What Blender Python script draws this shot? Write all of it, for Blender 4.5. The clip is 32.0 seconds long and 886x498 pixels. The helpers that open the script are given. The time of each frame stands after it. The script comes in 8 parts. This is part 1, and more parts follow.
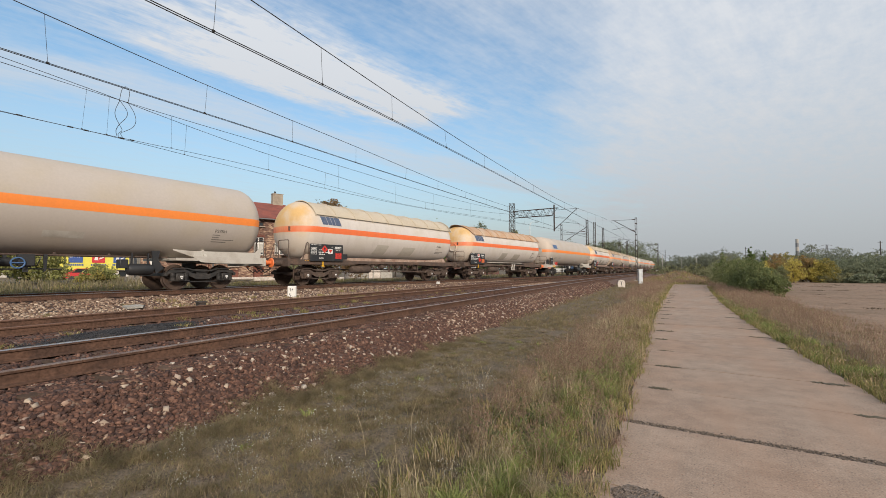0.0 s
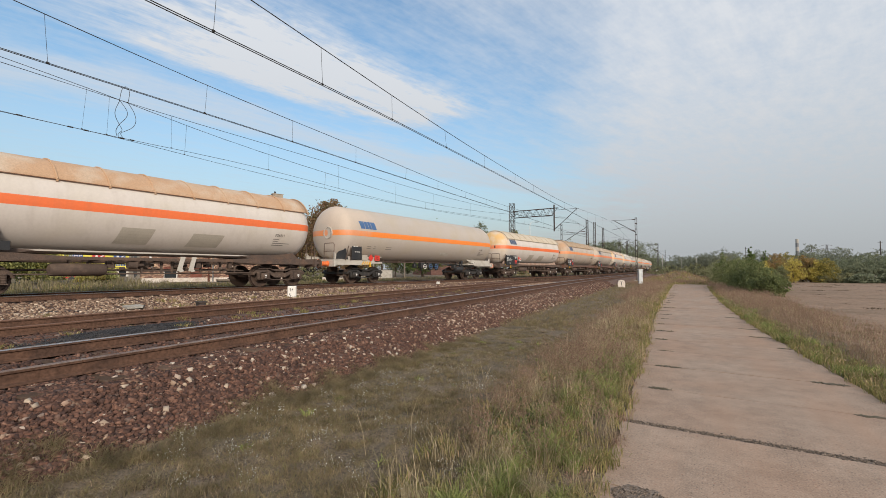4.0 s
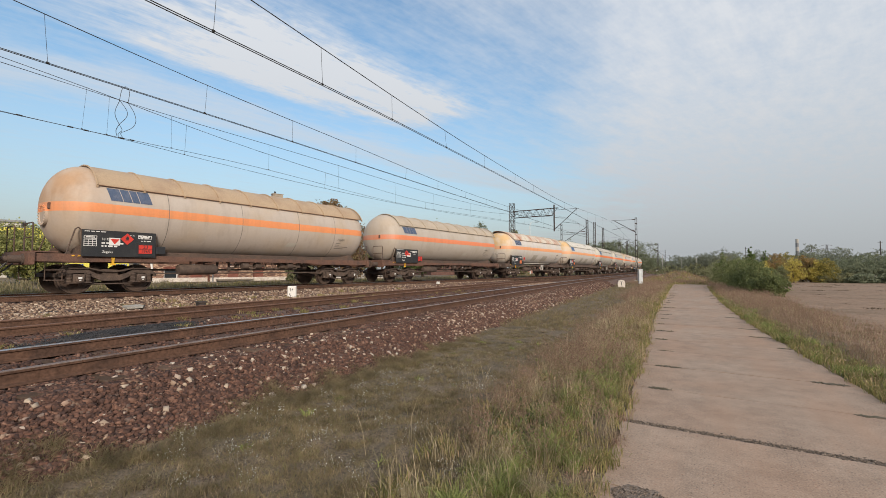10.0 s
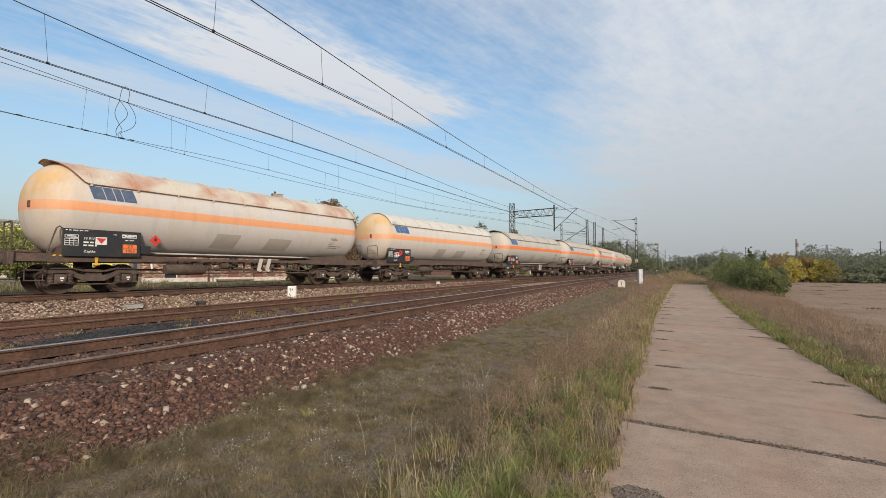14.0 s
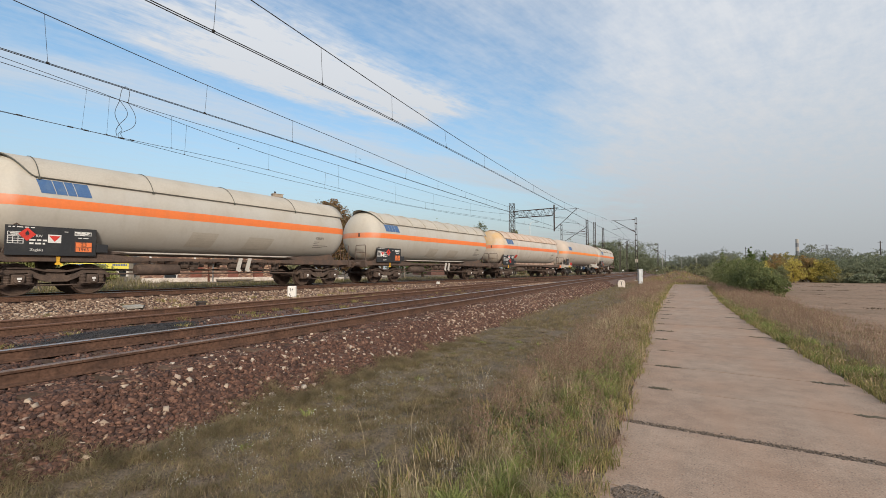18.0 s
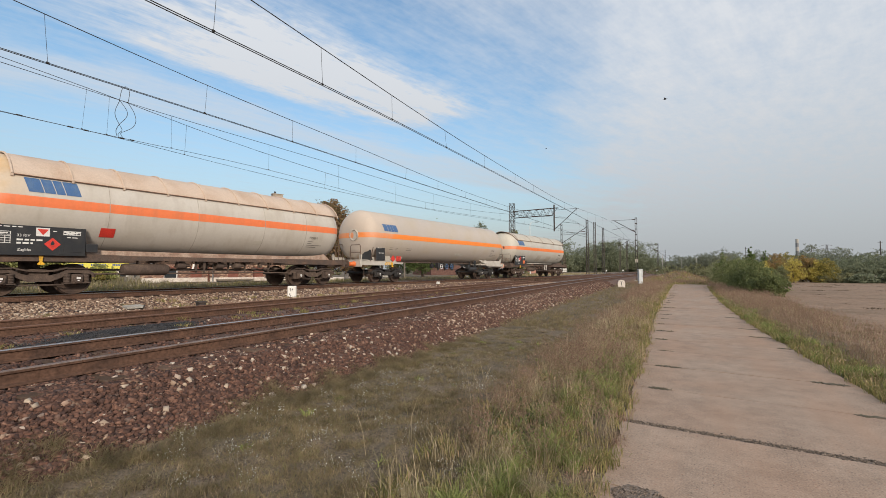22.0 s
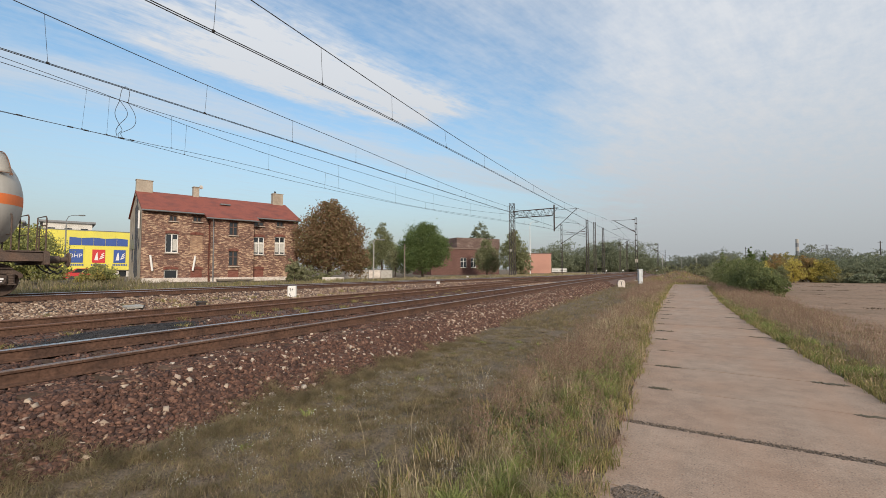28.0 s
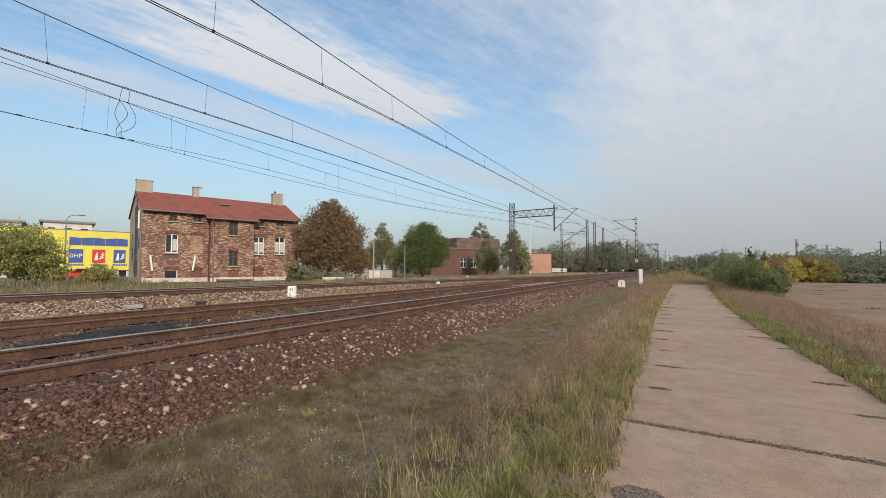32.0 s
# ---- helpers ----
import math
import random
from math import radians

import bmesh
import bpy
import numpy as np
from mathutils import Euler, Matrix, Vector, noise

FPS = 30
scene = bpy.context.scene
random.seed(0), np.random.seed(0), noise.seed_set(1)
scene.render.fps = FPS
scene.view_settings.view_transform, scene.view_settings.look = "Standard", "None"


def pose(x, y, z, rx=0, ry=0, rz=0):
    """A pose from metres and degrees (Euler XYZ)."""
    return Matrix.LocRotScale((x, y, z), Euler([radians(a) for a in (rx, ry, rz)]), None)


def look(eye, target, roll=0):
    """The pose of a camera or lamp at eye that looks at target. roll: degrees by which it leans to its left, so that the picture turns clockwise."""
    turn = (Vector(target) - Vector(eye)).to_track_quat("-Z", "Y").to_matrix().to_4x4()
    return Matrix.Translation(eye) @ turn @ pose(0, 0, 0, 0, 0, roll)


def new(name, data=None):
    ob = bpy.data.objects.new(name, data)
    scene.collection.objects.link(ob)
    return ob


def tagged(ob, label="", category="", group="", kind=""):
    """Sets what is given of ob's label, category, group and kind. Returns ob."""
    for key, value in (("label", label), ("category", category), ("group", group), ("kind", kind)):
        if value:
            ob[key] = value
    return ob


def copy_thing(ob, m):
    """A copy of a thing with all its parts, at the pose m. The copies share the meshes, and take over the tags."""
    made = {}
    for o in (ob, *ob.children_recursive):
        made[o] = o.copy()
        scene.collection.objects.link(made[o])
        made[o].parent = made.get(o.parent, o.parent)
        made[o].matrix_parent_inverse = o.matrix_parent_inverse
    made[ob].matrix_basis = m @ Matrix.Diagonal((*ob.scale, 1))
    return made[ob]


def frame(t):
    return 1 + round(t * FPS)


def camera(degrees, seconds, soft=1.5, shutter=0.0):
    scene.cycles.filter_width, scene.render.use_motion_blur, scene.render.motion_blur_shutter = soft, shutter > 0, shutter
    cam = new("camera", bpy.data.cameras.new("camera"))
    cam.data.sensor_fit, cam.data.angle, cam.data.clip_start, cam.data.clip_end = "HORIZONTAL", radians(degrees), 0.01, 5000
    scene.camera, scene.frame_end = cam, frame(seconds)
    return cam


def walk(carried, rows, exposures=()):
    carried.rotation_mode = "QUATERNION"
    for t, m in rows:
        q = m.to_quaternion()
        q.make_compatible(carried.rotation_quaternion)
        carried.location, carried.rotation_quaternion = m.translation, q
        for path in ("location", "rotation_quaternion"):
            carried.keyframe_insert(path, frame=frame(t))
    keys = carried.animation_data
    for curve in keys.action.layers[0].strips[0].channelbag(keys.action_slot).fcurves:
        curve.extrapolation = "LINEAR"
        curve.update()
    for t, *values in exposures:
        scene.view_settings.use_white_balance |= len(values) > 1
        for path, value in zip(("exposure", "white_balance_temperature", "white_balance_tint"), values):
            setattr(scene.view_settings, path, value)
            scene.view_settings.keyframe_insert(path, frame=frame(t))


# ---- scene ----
import itertools

# ---- camera: it stands on the slab road and does not move ----
CAM_Z = 1.775
PSI = 0.567                      # the tracks' direction is +y, the camera looks to the left of it
cam = camera(91.52, 32.0, soft=0.7)
EYE = pose(0, 0, CAM_Z, 90 + 2.687, 0, math.degrees(PSI))
walk(cam, [(0.0, EYE), (32.0, EYE)])


def rd(r, d, z=0.0):
    """A place r metres to the camera's side and d metres ahead of it."""
    return Vector((r * math.cos(PSI) - d * math.sin(PSI), r * math.sin(PSI) + d * math.cos(PSI), z))


# ---- world and sun ----
SUN_EL, SUN_AZ = radians(23), radians(128)     # azimuth from +y towards +x
world = bpy.data.worlds.new("sky")
scene.world = world
world.use_nodes = True


def build_sky():
    """A clear sky with bands of thin cloud that drift over the tracks, and haze at the horizon."""
    nt = world.node_tree
    n, l = nt.nodes, nt.links
    bg = n["Background"]
    sky = n.new("ShaderNodeTexSky")
    sky.sky_type = "NISHITA"
    sky.sun_disc = False
    sky.sun_elevation, sky.sun_rotation = SUN_EL, SUN_AZ
    sky.air_density, sky.dust_density, sky.ozone_density = 1.1, 0.6, 1.6

    def calc(op, a, b=None, c=None, clamp=False):
        q = n.new("ShaderNodeMath")
        q.operation, q.use_clamp = op, clamp
        for k, v in enumerate((a, b, c)):
            if isinstance(v, (int, float)):
                q.inputs[k].default_value = v
            elif v is not None:
                l.new(v, q.inputs[k])
        return q.outputs[0]

    def pack(x, y):
        q = n.new("ShaderNodeCombineXYZ")
        l.new(x, q.inputs[0])
        l.new(y, q.inputs[1])
        return q.outputs[0]

    def noise_of(vec, scale, detail, rough=.55):
        q = n.new("ShaderNodeTexNoise")
        q.inputs["Scale"].default_value, q.inputs["Detail"].default_value, q.inputs["Roughness"].default_value = scale, detail, rough
        l.new(vec, q.inputs["Vector"])
        return q.outputs["Fac"]

    def stops(v, pts):
        q = n.new("ShaderNodeValToRGB")
        q.color_ramp.interpolation = "EASE"
        e = q.color_ramp.elements
        while len(e) < len(pts):
            e.new(.5)
        for el, (p, w) in zip(e, pts):
            el.position, el.color = p, (w, w, w, 1)
        l.new(v, q.inputs[0])
        return q.outputs[0]

    tc = n.new("ShaderNodeTexCoord")
    sep = n.new("ShaderNodeSeparateXYZ")
    l.new(tc.outputs["Generated"], sep.inputs[0])
    z = calc("MAXIMUM", sep.outputs["Z"], .03)
    # a level cloud sheet, seen along the bands (a) and across them (c)
    px, py = calc("DIVIDE", sep.outputs["X"], z), calc("DIVIDE", sep.outputs["Y"], z)
    ca, sa = math.cos(PSI), math.sin(PSI)
    x = calc("ADD", calc("MULTIPLY", px, ca), calc("MULTIPLY", py, sa))
    y = calc("SUBTRACT", calc("MULTIPLY", py, ca), calc("MULTIPLY", px, sa))
    a = calc("MULTIPLY", calc("ADD", x, y), .7071)
    c = calc("MULTIPLY", calc("SUBTRACT", x, y), .7071)
    warp = noise_of(pack(calc("MULTIPLY", a, .7), calc("MULTIPLY", c, 1.5)), 1.3, 6, .6)
    cw = calc("ADD", c, calc("MULTIPLY", calc("SUBTRACT", warp, .5), .75))
    # across: from -4.5 to 1.5
    u = calc("DIVIDE", calc("ADD", cw, 4.5), 6.0, clamp=True)
    at = lambda v: (v + 4.5) / 6.0
    band1 = stops(u, [(at(-3.45), .05), (at(-3.1), .50), (at(-2.8), .48), (at(-2.55), .10), (at(-1.30), .20), (at(-.85), .48), (at(-.35), .80), (at(1.4), .90)])
    band2 = stops(u, [(at(-2.48), 0.0), (at(-2.20), .85), (at(-1.86), 1.0), (at(-1.64), .3), (at(-1.45), 0.0)])
    fade = calc("SUBTRACT", 1.0, calc("MULTIPLY", calc("SUBTRACT", a, 1.80), 2.6, clamp=True))
    fade = calc("MULTIPLY", fade, calc("ADD", .25, calc("MULTIPLY", calc("SUBTRACT", a, .05), 1.6, clamp=True)))
    # a bank of thin cloud fills the sky on one side of the road's bearing
    side = calc("ADD", calc("DIVIDE", x, calc("MAXIMUM", y, .05)), calc("MULTIPLY", calc("SUBTRACT", warp, .5), .5))
    bank = calc("MULTIPLY", calc("SUBTRACT", side, .16), 3.2, clamp=True)
    band1 = calc("MAXIMUM", band1, calc("MULTIPLY", bank, .80))
    fine = noise_of(pack(calc("MULTIPLY", a, 1.0), calc("MULTIPLY", c, 2.2)), 4.5, 8, .62)
    ripple = noise_of(pack(calc("MULTIPLY", a, 1.5), calc("MULTIPLY", c, 1.1)), 17, 4, .55)
    cover = calc("MAXIMUM", band1, calc("MULTIPLY", calc("MULTIPLY", band2, .95), fade))
    tex = calc("ADD", calc("MULTIPLY", fine, 1.1), calc("MULTIPLY", ripple, .34))
    wisp = noise_of(pack(calc("MULTIPLY", a, .55), calc("MULTIPLY", c, 2.6)), 3.0, 9, .68)
    tex = calc("ADD", tex, calc("MULTIPLY", calc("SUBTRACT", wisp, .5), 1.3))
    cover = calc("ADD", cover, calc("MULTIPLY", calc("SUBTRACT", tex, .72), calc("ADD", calc("ADD", .50, calc("MULTIPLY", calc("MULTIPLY", band2, fade), 1.15)), calc("MULTIPLY", bank, -.08))))
    cover = calc("MULTIPLY", calc("SUBTRACT", cover, .04), 1.15, clamp=True)
    mix = n.new("ShaderNodeMix")
    mix.data_type = "RGBA"
    l.new(cover, mix.inputs["Factor"])
    tint = n.new("ShaderNodeVectorMath")
    tint.operation = "MULTIPLY"
    l.new(sky.outputs[0], tint.inputs[0])
    tint.inputs[1].default_value = (0.89, 1.07, 1.10)
    l.new(tint.outputs[0], mix.inputs["A"])
    mix.inputs["B"].default_value = (4.35, 4.55, 4.85, 1)
    # haze low down
    low = calc("POWER", calc("SUBTRACT", 1.0, calc("MULTIPLY", sep.outputs["Z"], 1.75), clamp=True), 1.9, clamp=True)
    low = calc("MULTIPLY", low, 1.12, clamp=True)
    haze = n.new("ShaderNodeMix")
    haze.data_type = "RGBA"
    l.new(low, haze.inputs["Factor"])
    l.new(mix.outputs["Result"], haze.inputs["A"])
    haze.inputs["B"].default_value = (2.58, 2.73, 2.84, 1)
    l.new(haze.outputs["Result"], bg.inputs[0])
    bg.inputs[1].default_value = 0.13


build_sky()
sun = new("sun", bpy.data.lights.new("sun", "SUN"))
sun.data.energy, sun.data.angle, sun.data.color = 2.65, radians(9), (1.0, 0.875, 0.735)
sun_to = Vector((math.sin(SUN_AZ) * math.cos(SUN_EL), math.cos(SUN_AZ) * math.cos(SUN_EL), math.sin(SUN_EL)))
sun.matrix_world = look(sun_to * 50, (0, 0, 0))
scene.view_settings.exposure = 0.35


# ---- mesh tools ----
def part(name, bm, material, parent=None, label="", smooth=False, kind=""):
    """Links a bmesh as one mesh object, under a thing or a part."""
    me = bpy.data.meshes.new(name)
    bmesh.ops.recalc_face_normals(bm, faces=bm.faces)
    bm.to_mesh(me)
    bm.free()
    return link(name, me, material, parent, label, smooth, kind)


def link(name, me, material, parent=None, label="", smooth=False, kind=""):
    if material is not None:
        for m in (material if isinstance(material, (list, tuple)) else [material]):
            me.materials.append(m)
    if smooth:
        me.polygons.foreach_set("use_smooth", [True] * len(me.polygons))
        if smooth != "all":
            me.set_sharp_from_angle(angle=radians(40))
    ob = new(name, me)
    if parent is not None:
        ob.parent = parent
    return tagged(ob, label, kind=kind)


def raw(name, verts, faces, material, parent=None, label="", smooth=False, kind=""):
    me = bpy.data.meshes.new(name)
    me.from_pydata([tuple(v) for v in verts], [], [tuple(q) for q in faces])
    me.update()
    return link(name, me, material, parent, label, smooth, kind)


def grid_mesh(name, V, material, parent=None, label="", smooth="all", kind="", closed=False):
    """V: array rows x cols x 3."""
    nr, nc = V.shape[:2]
    idx = np.arange(nr * nc).reshape(nr, nc)
    if closed:
        idx = np.concatenate([idx, idx[:, :1]], 1)
    q = np.stack([idx[:-1, :-1], idx[:-1, 1:], idx[1:, 1:], idx[1:, :-1]], -1).reshape(-1, 4)
    return raw(name, V.reshape(-1, 3), q, material, parent, label, smooth, kind)


def soup(name, verts, tris, material, parent=None, label="", kind="stuff", smooth=False):
    """A large mesh from numpy arrays."""
    me = bpy.data.meshes.new(name)
    nv, nt = len(verts), len(tris)
    k = tris.shape[1]
    me.vertices.add(nv)
    me.vertices.foreach_set("co", np.ascontiguousarray(verts, dtype=np.float32).ravel())
    me.loops.add(nt * k)
    me.loops.foreach_set("vertex_index", np.ascontiguousarray(tris, dtype=np.int32).ravel())
    me.polygons.add(nt)
    me.polygons.foreach_set("loop_start", np.arange(0, nt * k, k, dtype=np.int32))
    me.update(calc_edges=True)
    return link(name, me, material, parent, label, smooth, kind)


def box(bm, c, s, m=None, bevel=0.0, taper=1.0):
    v = []
    for x, y, z in itertools.product((-1, 1), (-1, 1), (-1, 1)):
        k = taper if z > 0 else 1.0
        p = Vector((c[0] + x * s[0] / 2 * k, c[1] + y * s[1] / 2 * k, c[2] + z * s[2] / 2))
        v.append(bm.verts.new(m @ p if m else p))
    fs = [bm.faces.new([v[i] for i in q]) for q in ((0, 1, 3, 2), (4, 6, 7, 5), (0, 4, 5, 1), (2, 3, 7, 6), (0, 2, 6, 4), (1, 5, 7, 3))]
    if bevel:
        es = list({e for q in fs for e in q.edges})
        bmesh.ops.bevel(bm, geom=es, offset=bevel, segments=1, affect="EDGES")
    return v


def rod(bm, a, b, r, n=8, r2=None, caps=True):
    a, b = Vector(a), Vector(b)
    q = (b - a).to_track_quat("Z", "Y").to_matrix()
    r2 = r if r2 is None else r2
    ring = [[], []]
    for k, (p, rr) in enumerate(((a, r), (b, r2))):
        for i in range(n):
            t = 2 * math.pi * (i + 0.5) / n
            ring[k].append(bm.verts.new(p + q @ Vector((rr * math.cos(t), rr * math.sin(t), 0))))
    for i in range(n):
        bm.faces.new((ring[0][i], ring[0][(i + 1) % n], ring[1][(i + 1) % n], ring[1][i]))
    if caps:
        bm.faces.new(ring[0][::-1])
        bm.faces.new(ring[1])


def tube(bm, pts, r, n=6):
    """A bent bar through the points."""
    pts = [Vector(p) for p in pts]
    rings = []
    for i, p in enumerate(pts):
        d = (pts[min(i + 1, len(pts) - 1)] - pts[max(i - 1, 0)]).normalized()
        q = d.to_track_quat("Z", "Y").to_matrix()
        rr = r[i] if isinstance(r, (list, tuple)) else r
        rings.append([bm.verts.new(p + q @ Vector((rr * math.cos(2 * math.pi * k / n), rr * math.sin(2 * math.pi * k / n), 0))) for k in range(n)])
    for a, b in zip(rings, rings[1:]):
        # match the rings' nearest corners
        o = min(range(n), key=lambda k: (b[k].co - a[0].co).length)
        for k in range(n):
            bm.faces.new((a[k], a[(k + 1) % n], b[(k + 1 + o) % n], b[(k + o) % n]))
    bm.faces.new(rings[0][::-1])
    bm.faces.new(rings[-1])


def plate(bm, outline, axis, lo, hi, m=None):
    """A flat outline pushed out along one axis: 0 = x, 1 = y, 2 = z."""
    rings = []
    for h in (lo, hi):
        r = []
        for a, b in outline:
            p = [0, 0, 0]
            p[axis] = h
            o = [k for k in range(3) if k != axis]
            p[o[0]], p[o[1]] = a, b
            p = Vector(p)
            r.append(bm.verts.new(m @ p if m else p))
        rings.append(r)
    n = len(outline)
    for i in range(n):
        bm.faces.new((rings[0][i], rings[0][(i + 1) % n], rings[1][(i + 1) % n], rings[1][i]))
    bm.faces.new(rings[0][::-1])
    bm.faces.new(rings[1])


def spun(bm, prof, axis="y", n=32, m=None):
    """A profile of (place along the axis, radius) turned round the axis."""
    rings = []
    for h, r in prof:
        ring = []
        for i in range(n):
            t = 2 * math.pi * i / n
            c, s = r * math.cos(t), r * math.sin(t)
            p = Vector((c, h, s)) if axis == "y" else Vector((h, c, s)) if axis == "x" else Vector((c, s, h))
            ring.append(bm.verts.new(m @ p if m else p))
        rings.append(ring)
    for a, b in zip(rings, rings[1:]):
        for i in range(n):
            bm.faces.new((a[i], a[(i + 1) % n], b[(i + 1) % n], b[i]))
    bm.faces.new(rings[0][::-1])
    bm.faces.new(rings[-1])


def thing(name, m, label, category, group="", kind=""):
    ob = new(name)
    ob.empty_display_size = 0.2
    ob.matrix_basis = m
    return tagged(ob, label, category, group, kind)


def letters(name, text, size, material, parent, m, label="", thick=0.002):
    cu = bpy.data.curves.new(name, "FONT")
    cu.body, cu.size, cu.align_x, cu.align_y, cu.extrude = text, size, "CENTER", "CENTER", thick
    cu.resolution_u = 3
    tmp = bpy.data.objects.new(name, cu)
    me = bpy.data.meshes.new_from_object(tmp)
    bpy.data.objects.remove(tmp)
    me.transform(m)
    return link(name, me, material, parent, label, kind="stuff" if len(text) > 4 else "")


# ---- materials ----
def mat(name, base, rough=0.8, metal=0.0, spread=0.25, scale=6.0, fine=60.0, bump=0.15, second=None, amount=0.45, stretch=None, object_random=0.0,
        island_random=0.0, spec=0.5, tone=1.0, bump_dist=0.01):
    """A worn surface: a base colour, a second colour in stains, grain and relief."""
    m = bpy.data.materials.new(name)
    m.use_nodes = True
    n, l = m.node_tree.nodes, m.node_tree.links
    b = n["Principled BSDF"]
    b.inputs["Roughness"].default_value, b.inputs["Metallic"].default_value = rough, metal
    b.inputs["Specular IOR Level"].default_value = spec
    tc = n.new("ShaderNodeTexCoord")
    mp = n.new("ShaderNodeMapping")
    l.new(tc.outputs["Object"], mp.inputs[0])
    if stretch:
        mp.inputs["Scale"].default_value = stretch
    big, small = n.new("ShaderNodeTexNoise"), n.new("ShaderNodeTexNoise")
    big.inputs["Scale"].default_value, big.inputs["Detail"].default_value = scale, 6
    small.inputs["Scale"].default_value, small.inputs["Detail"].default_value = fine, 4
    l.new(mp.outputs[0], big.inputs["Vector"])
    l.new(mp.outputs[0], small.inputs["Vector"])
    ramp = n.new("ShaderNodeValToRGB")
    ramp.color_ramp.elements[0].position, ramp.color_ramp.elements[1].position = amount, min(amount + 0.25, 1)
    l.new(big.outputs["Fac"], ramp.inputs[0])
    c2 = second or tuple(x * (1 - spread) for x in base)
    mix = n.new("ShaderNodeMix")
    mix.data_type = "RGBA"
    mix.inputs["A"].default_value, mix.inputs["B"].default_value = (*base, 1), (*c2, 1)
    l.new(ramp.outputs[0], mix.inputs["Factor"])
    grain = n.new("ShaderNodeMapRange")
    grain.inputs["From Min"].default_value, grain.inputs["From Max"].default_value = 0.3, 0.7
    grain.inputs["To Min"].default_value, grain.inputs["To Max"].default_value = 1 - spread, 1 + spread
    l.new(small.outputs["Fac"], grain.inputs["Value"])
    val = grain.outputs[0]
    for on, node, sock in ((object_random, "ShaderNodeObjectInfo", "Random"), (island_random, "ShaderNodeNewGeometry", "Random Per Island")):
        if on:
            r = n.new(node)
            mr = n.new("ShaderNodeMapRange")
            mr.inputs["To Min"].default_value, mr.inputs["To Max"].default_value = 1 - on, 1 + on
            l.new(r.outputs[sock], mr.inputs["Value"])
            mu = n.new("ShaderNodeMath")
            mu.operation = "MULTIPLY"
            l.new(val, mu.inputs[0])
            l.new(mr.outputs[0], mu.inputs[1])
            val = mu.outputs[0]
    sc = n.new("ShaderNodeVectorMath")
    sc.operation = "SCALE"
    l.new(mix.outputs["Result"], sc.inputs[0])
    l.new(val, sc.inputs["Scale"])
    l.new(sc.outputs[0], b.inputs["Base Color"])
    if bump:
        bp = n.new("ShaderNodeBump")
        bp.inputs["Strength"].default_value, bp.inputs["Distance"].default_value = bump, bump_dist
        l.new(small.outputs["Fac"], bp.inputs["Height"])
        l.new(bp.outputs[0], b.inputs["Normal"])
    return m


def two_tone(name, colors, pos, rough=0.8, by="island", spread=0.2, fine=30.0, trans=0.0):
    """Pieces whose colour is picked per island from a few colours."""
    m = bpy.data.materials.new(name)
    m.use_nodes = True
    n, l = m.node_tree.nodes, m.node_tree.links
    b = n["Principled BSDF"]
    b.inputs["Roughness"].default_value = rough
    b.inputs["Specular IOR Level"].default_value = 0.3
    if by == "island":
        src = n.new("ShaderNodeNewGeometry").outputs["Random Per Island"]
    else:
        src = n.new("ShaderNodeObjectInfo").outputs["Random"]
    ramp = n.new("ShaderNodeValToRGB")
    ramp.color_ramp.interpolation = "LINEAR"
    els = ramp.color_ramp.elements
    while len(els) < len(colors):
        els.new(0.5)
    for e, c, p in zip(els, colors, pos):
        e.position, e.color = p, (*c, 1)
    l.new(src, ramp.inputs[0])
    tc = n.new("ShaderNodeTexCoord")
    nz = n.new("ShaderNodeTexNoise")
    nz.inputs["Scale"].default_value, nz.inputs["Detail"].default_value = fine, 4
    l.new(tc.outputs["Object"], nz.inputs["Vector"])
    mr = n.new("ShaderNodeMapRange")
    mr.inputs["From Min"].default_value, mr.inputs["From Max"].default_value = 0.3, 0.7
    mr.inputs["To Min"].default_value, mr.inputs["To Max"].default_value = 1 - spread, 1 + spread
    l.new(nz.outputs["Fac"], mr.inputs["Value"])
    sc = n.new("ShaderNodeVectorMath")
    sc.operation = "SCALE"
    l.new(ramp.outputs[0], sc.inputs[0])
    l.new(mr.outputs[0], sc.inputs["Scale"])
    l.new(sc.outputs[0], b.inputs["Base Color"])
    if trans:
        tr = n.new("ShaderNodeBsdfTranslucent")
        l.new(sc.outputs[0], tr.inputs[0])
        mx = n.new("ShaderNodeMixShader")
        mx.inputs[0].default_value = trans
        l.new(b.outputs[0], mx.inputs[1])
        l.new(tr.outputs[0], mx.inputs[2])
        l.new(mx.outputs[0], n["Material Output"].inputs[0])
    return m


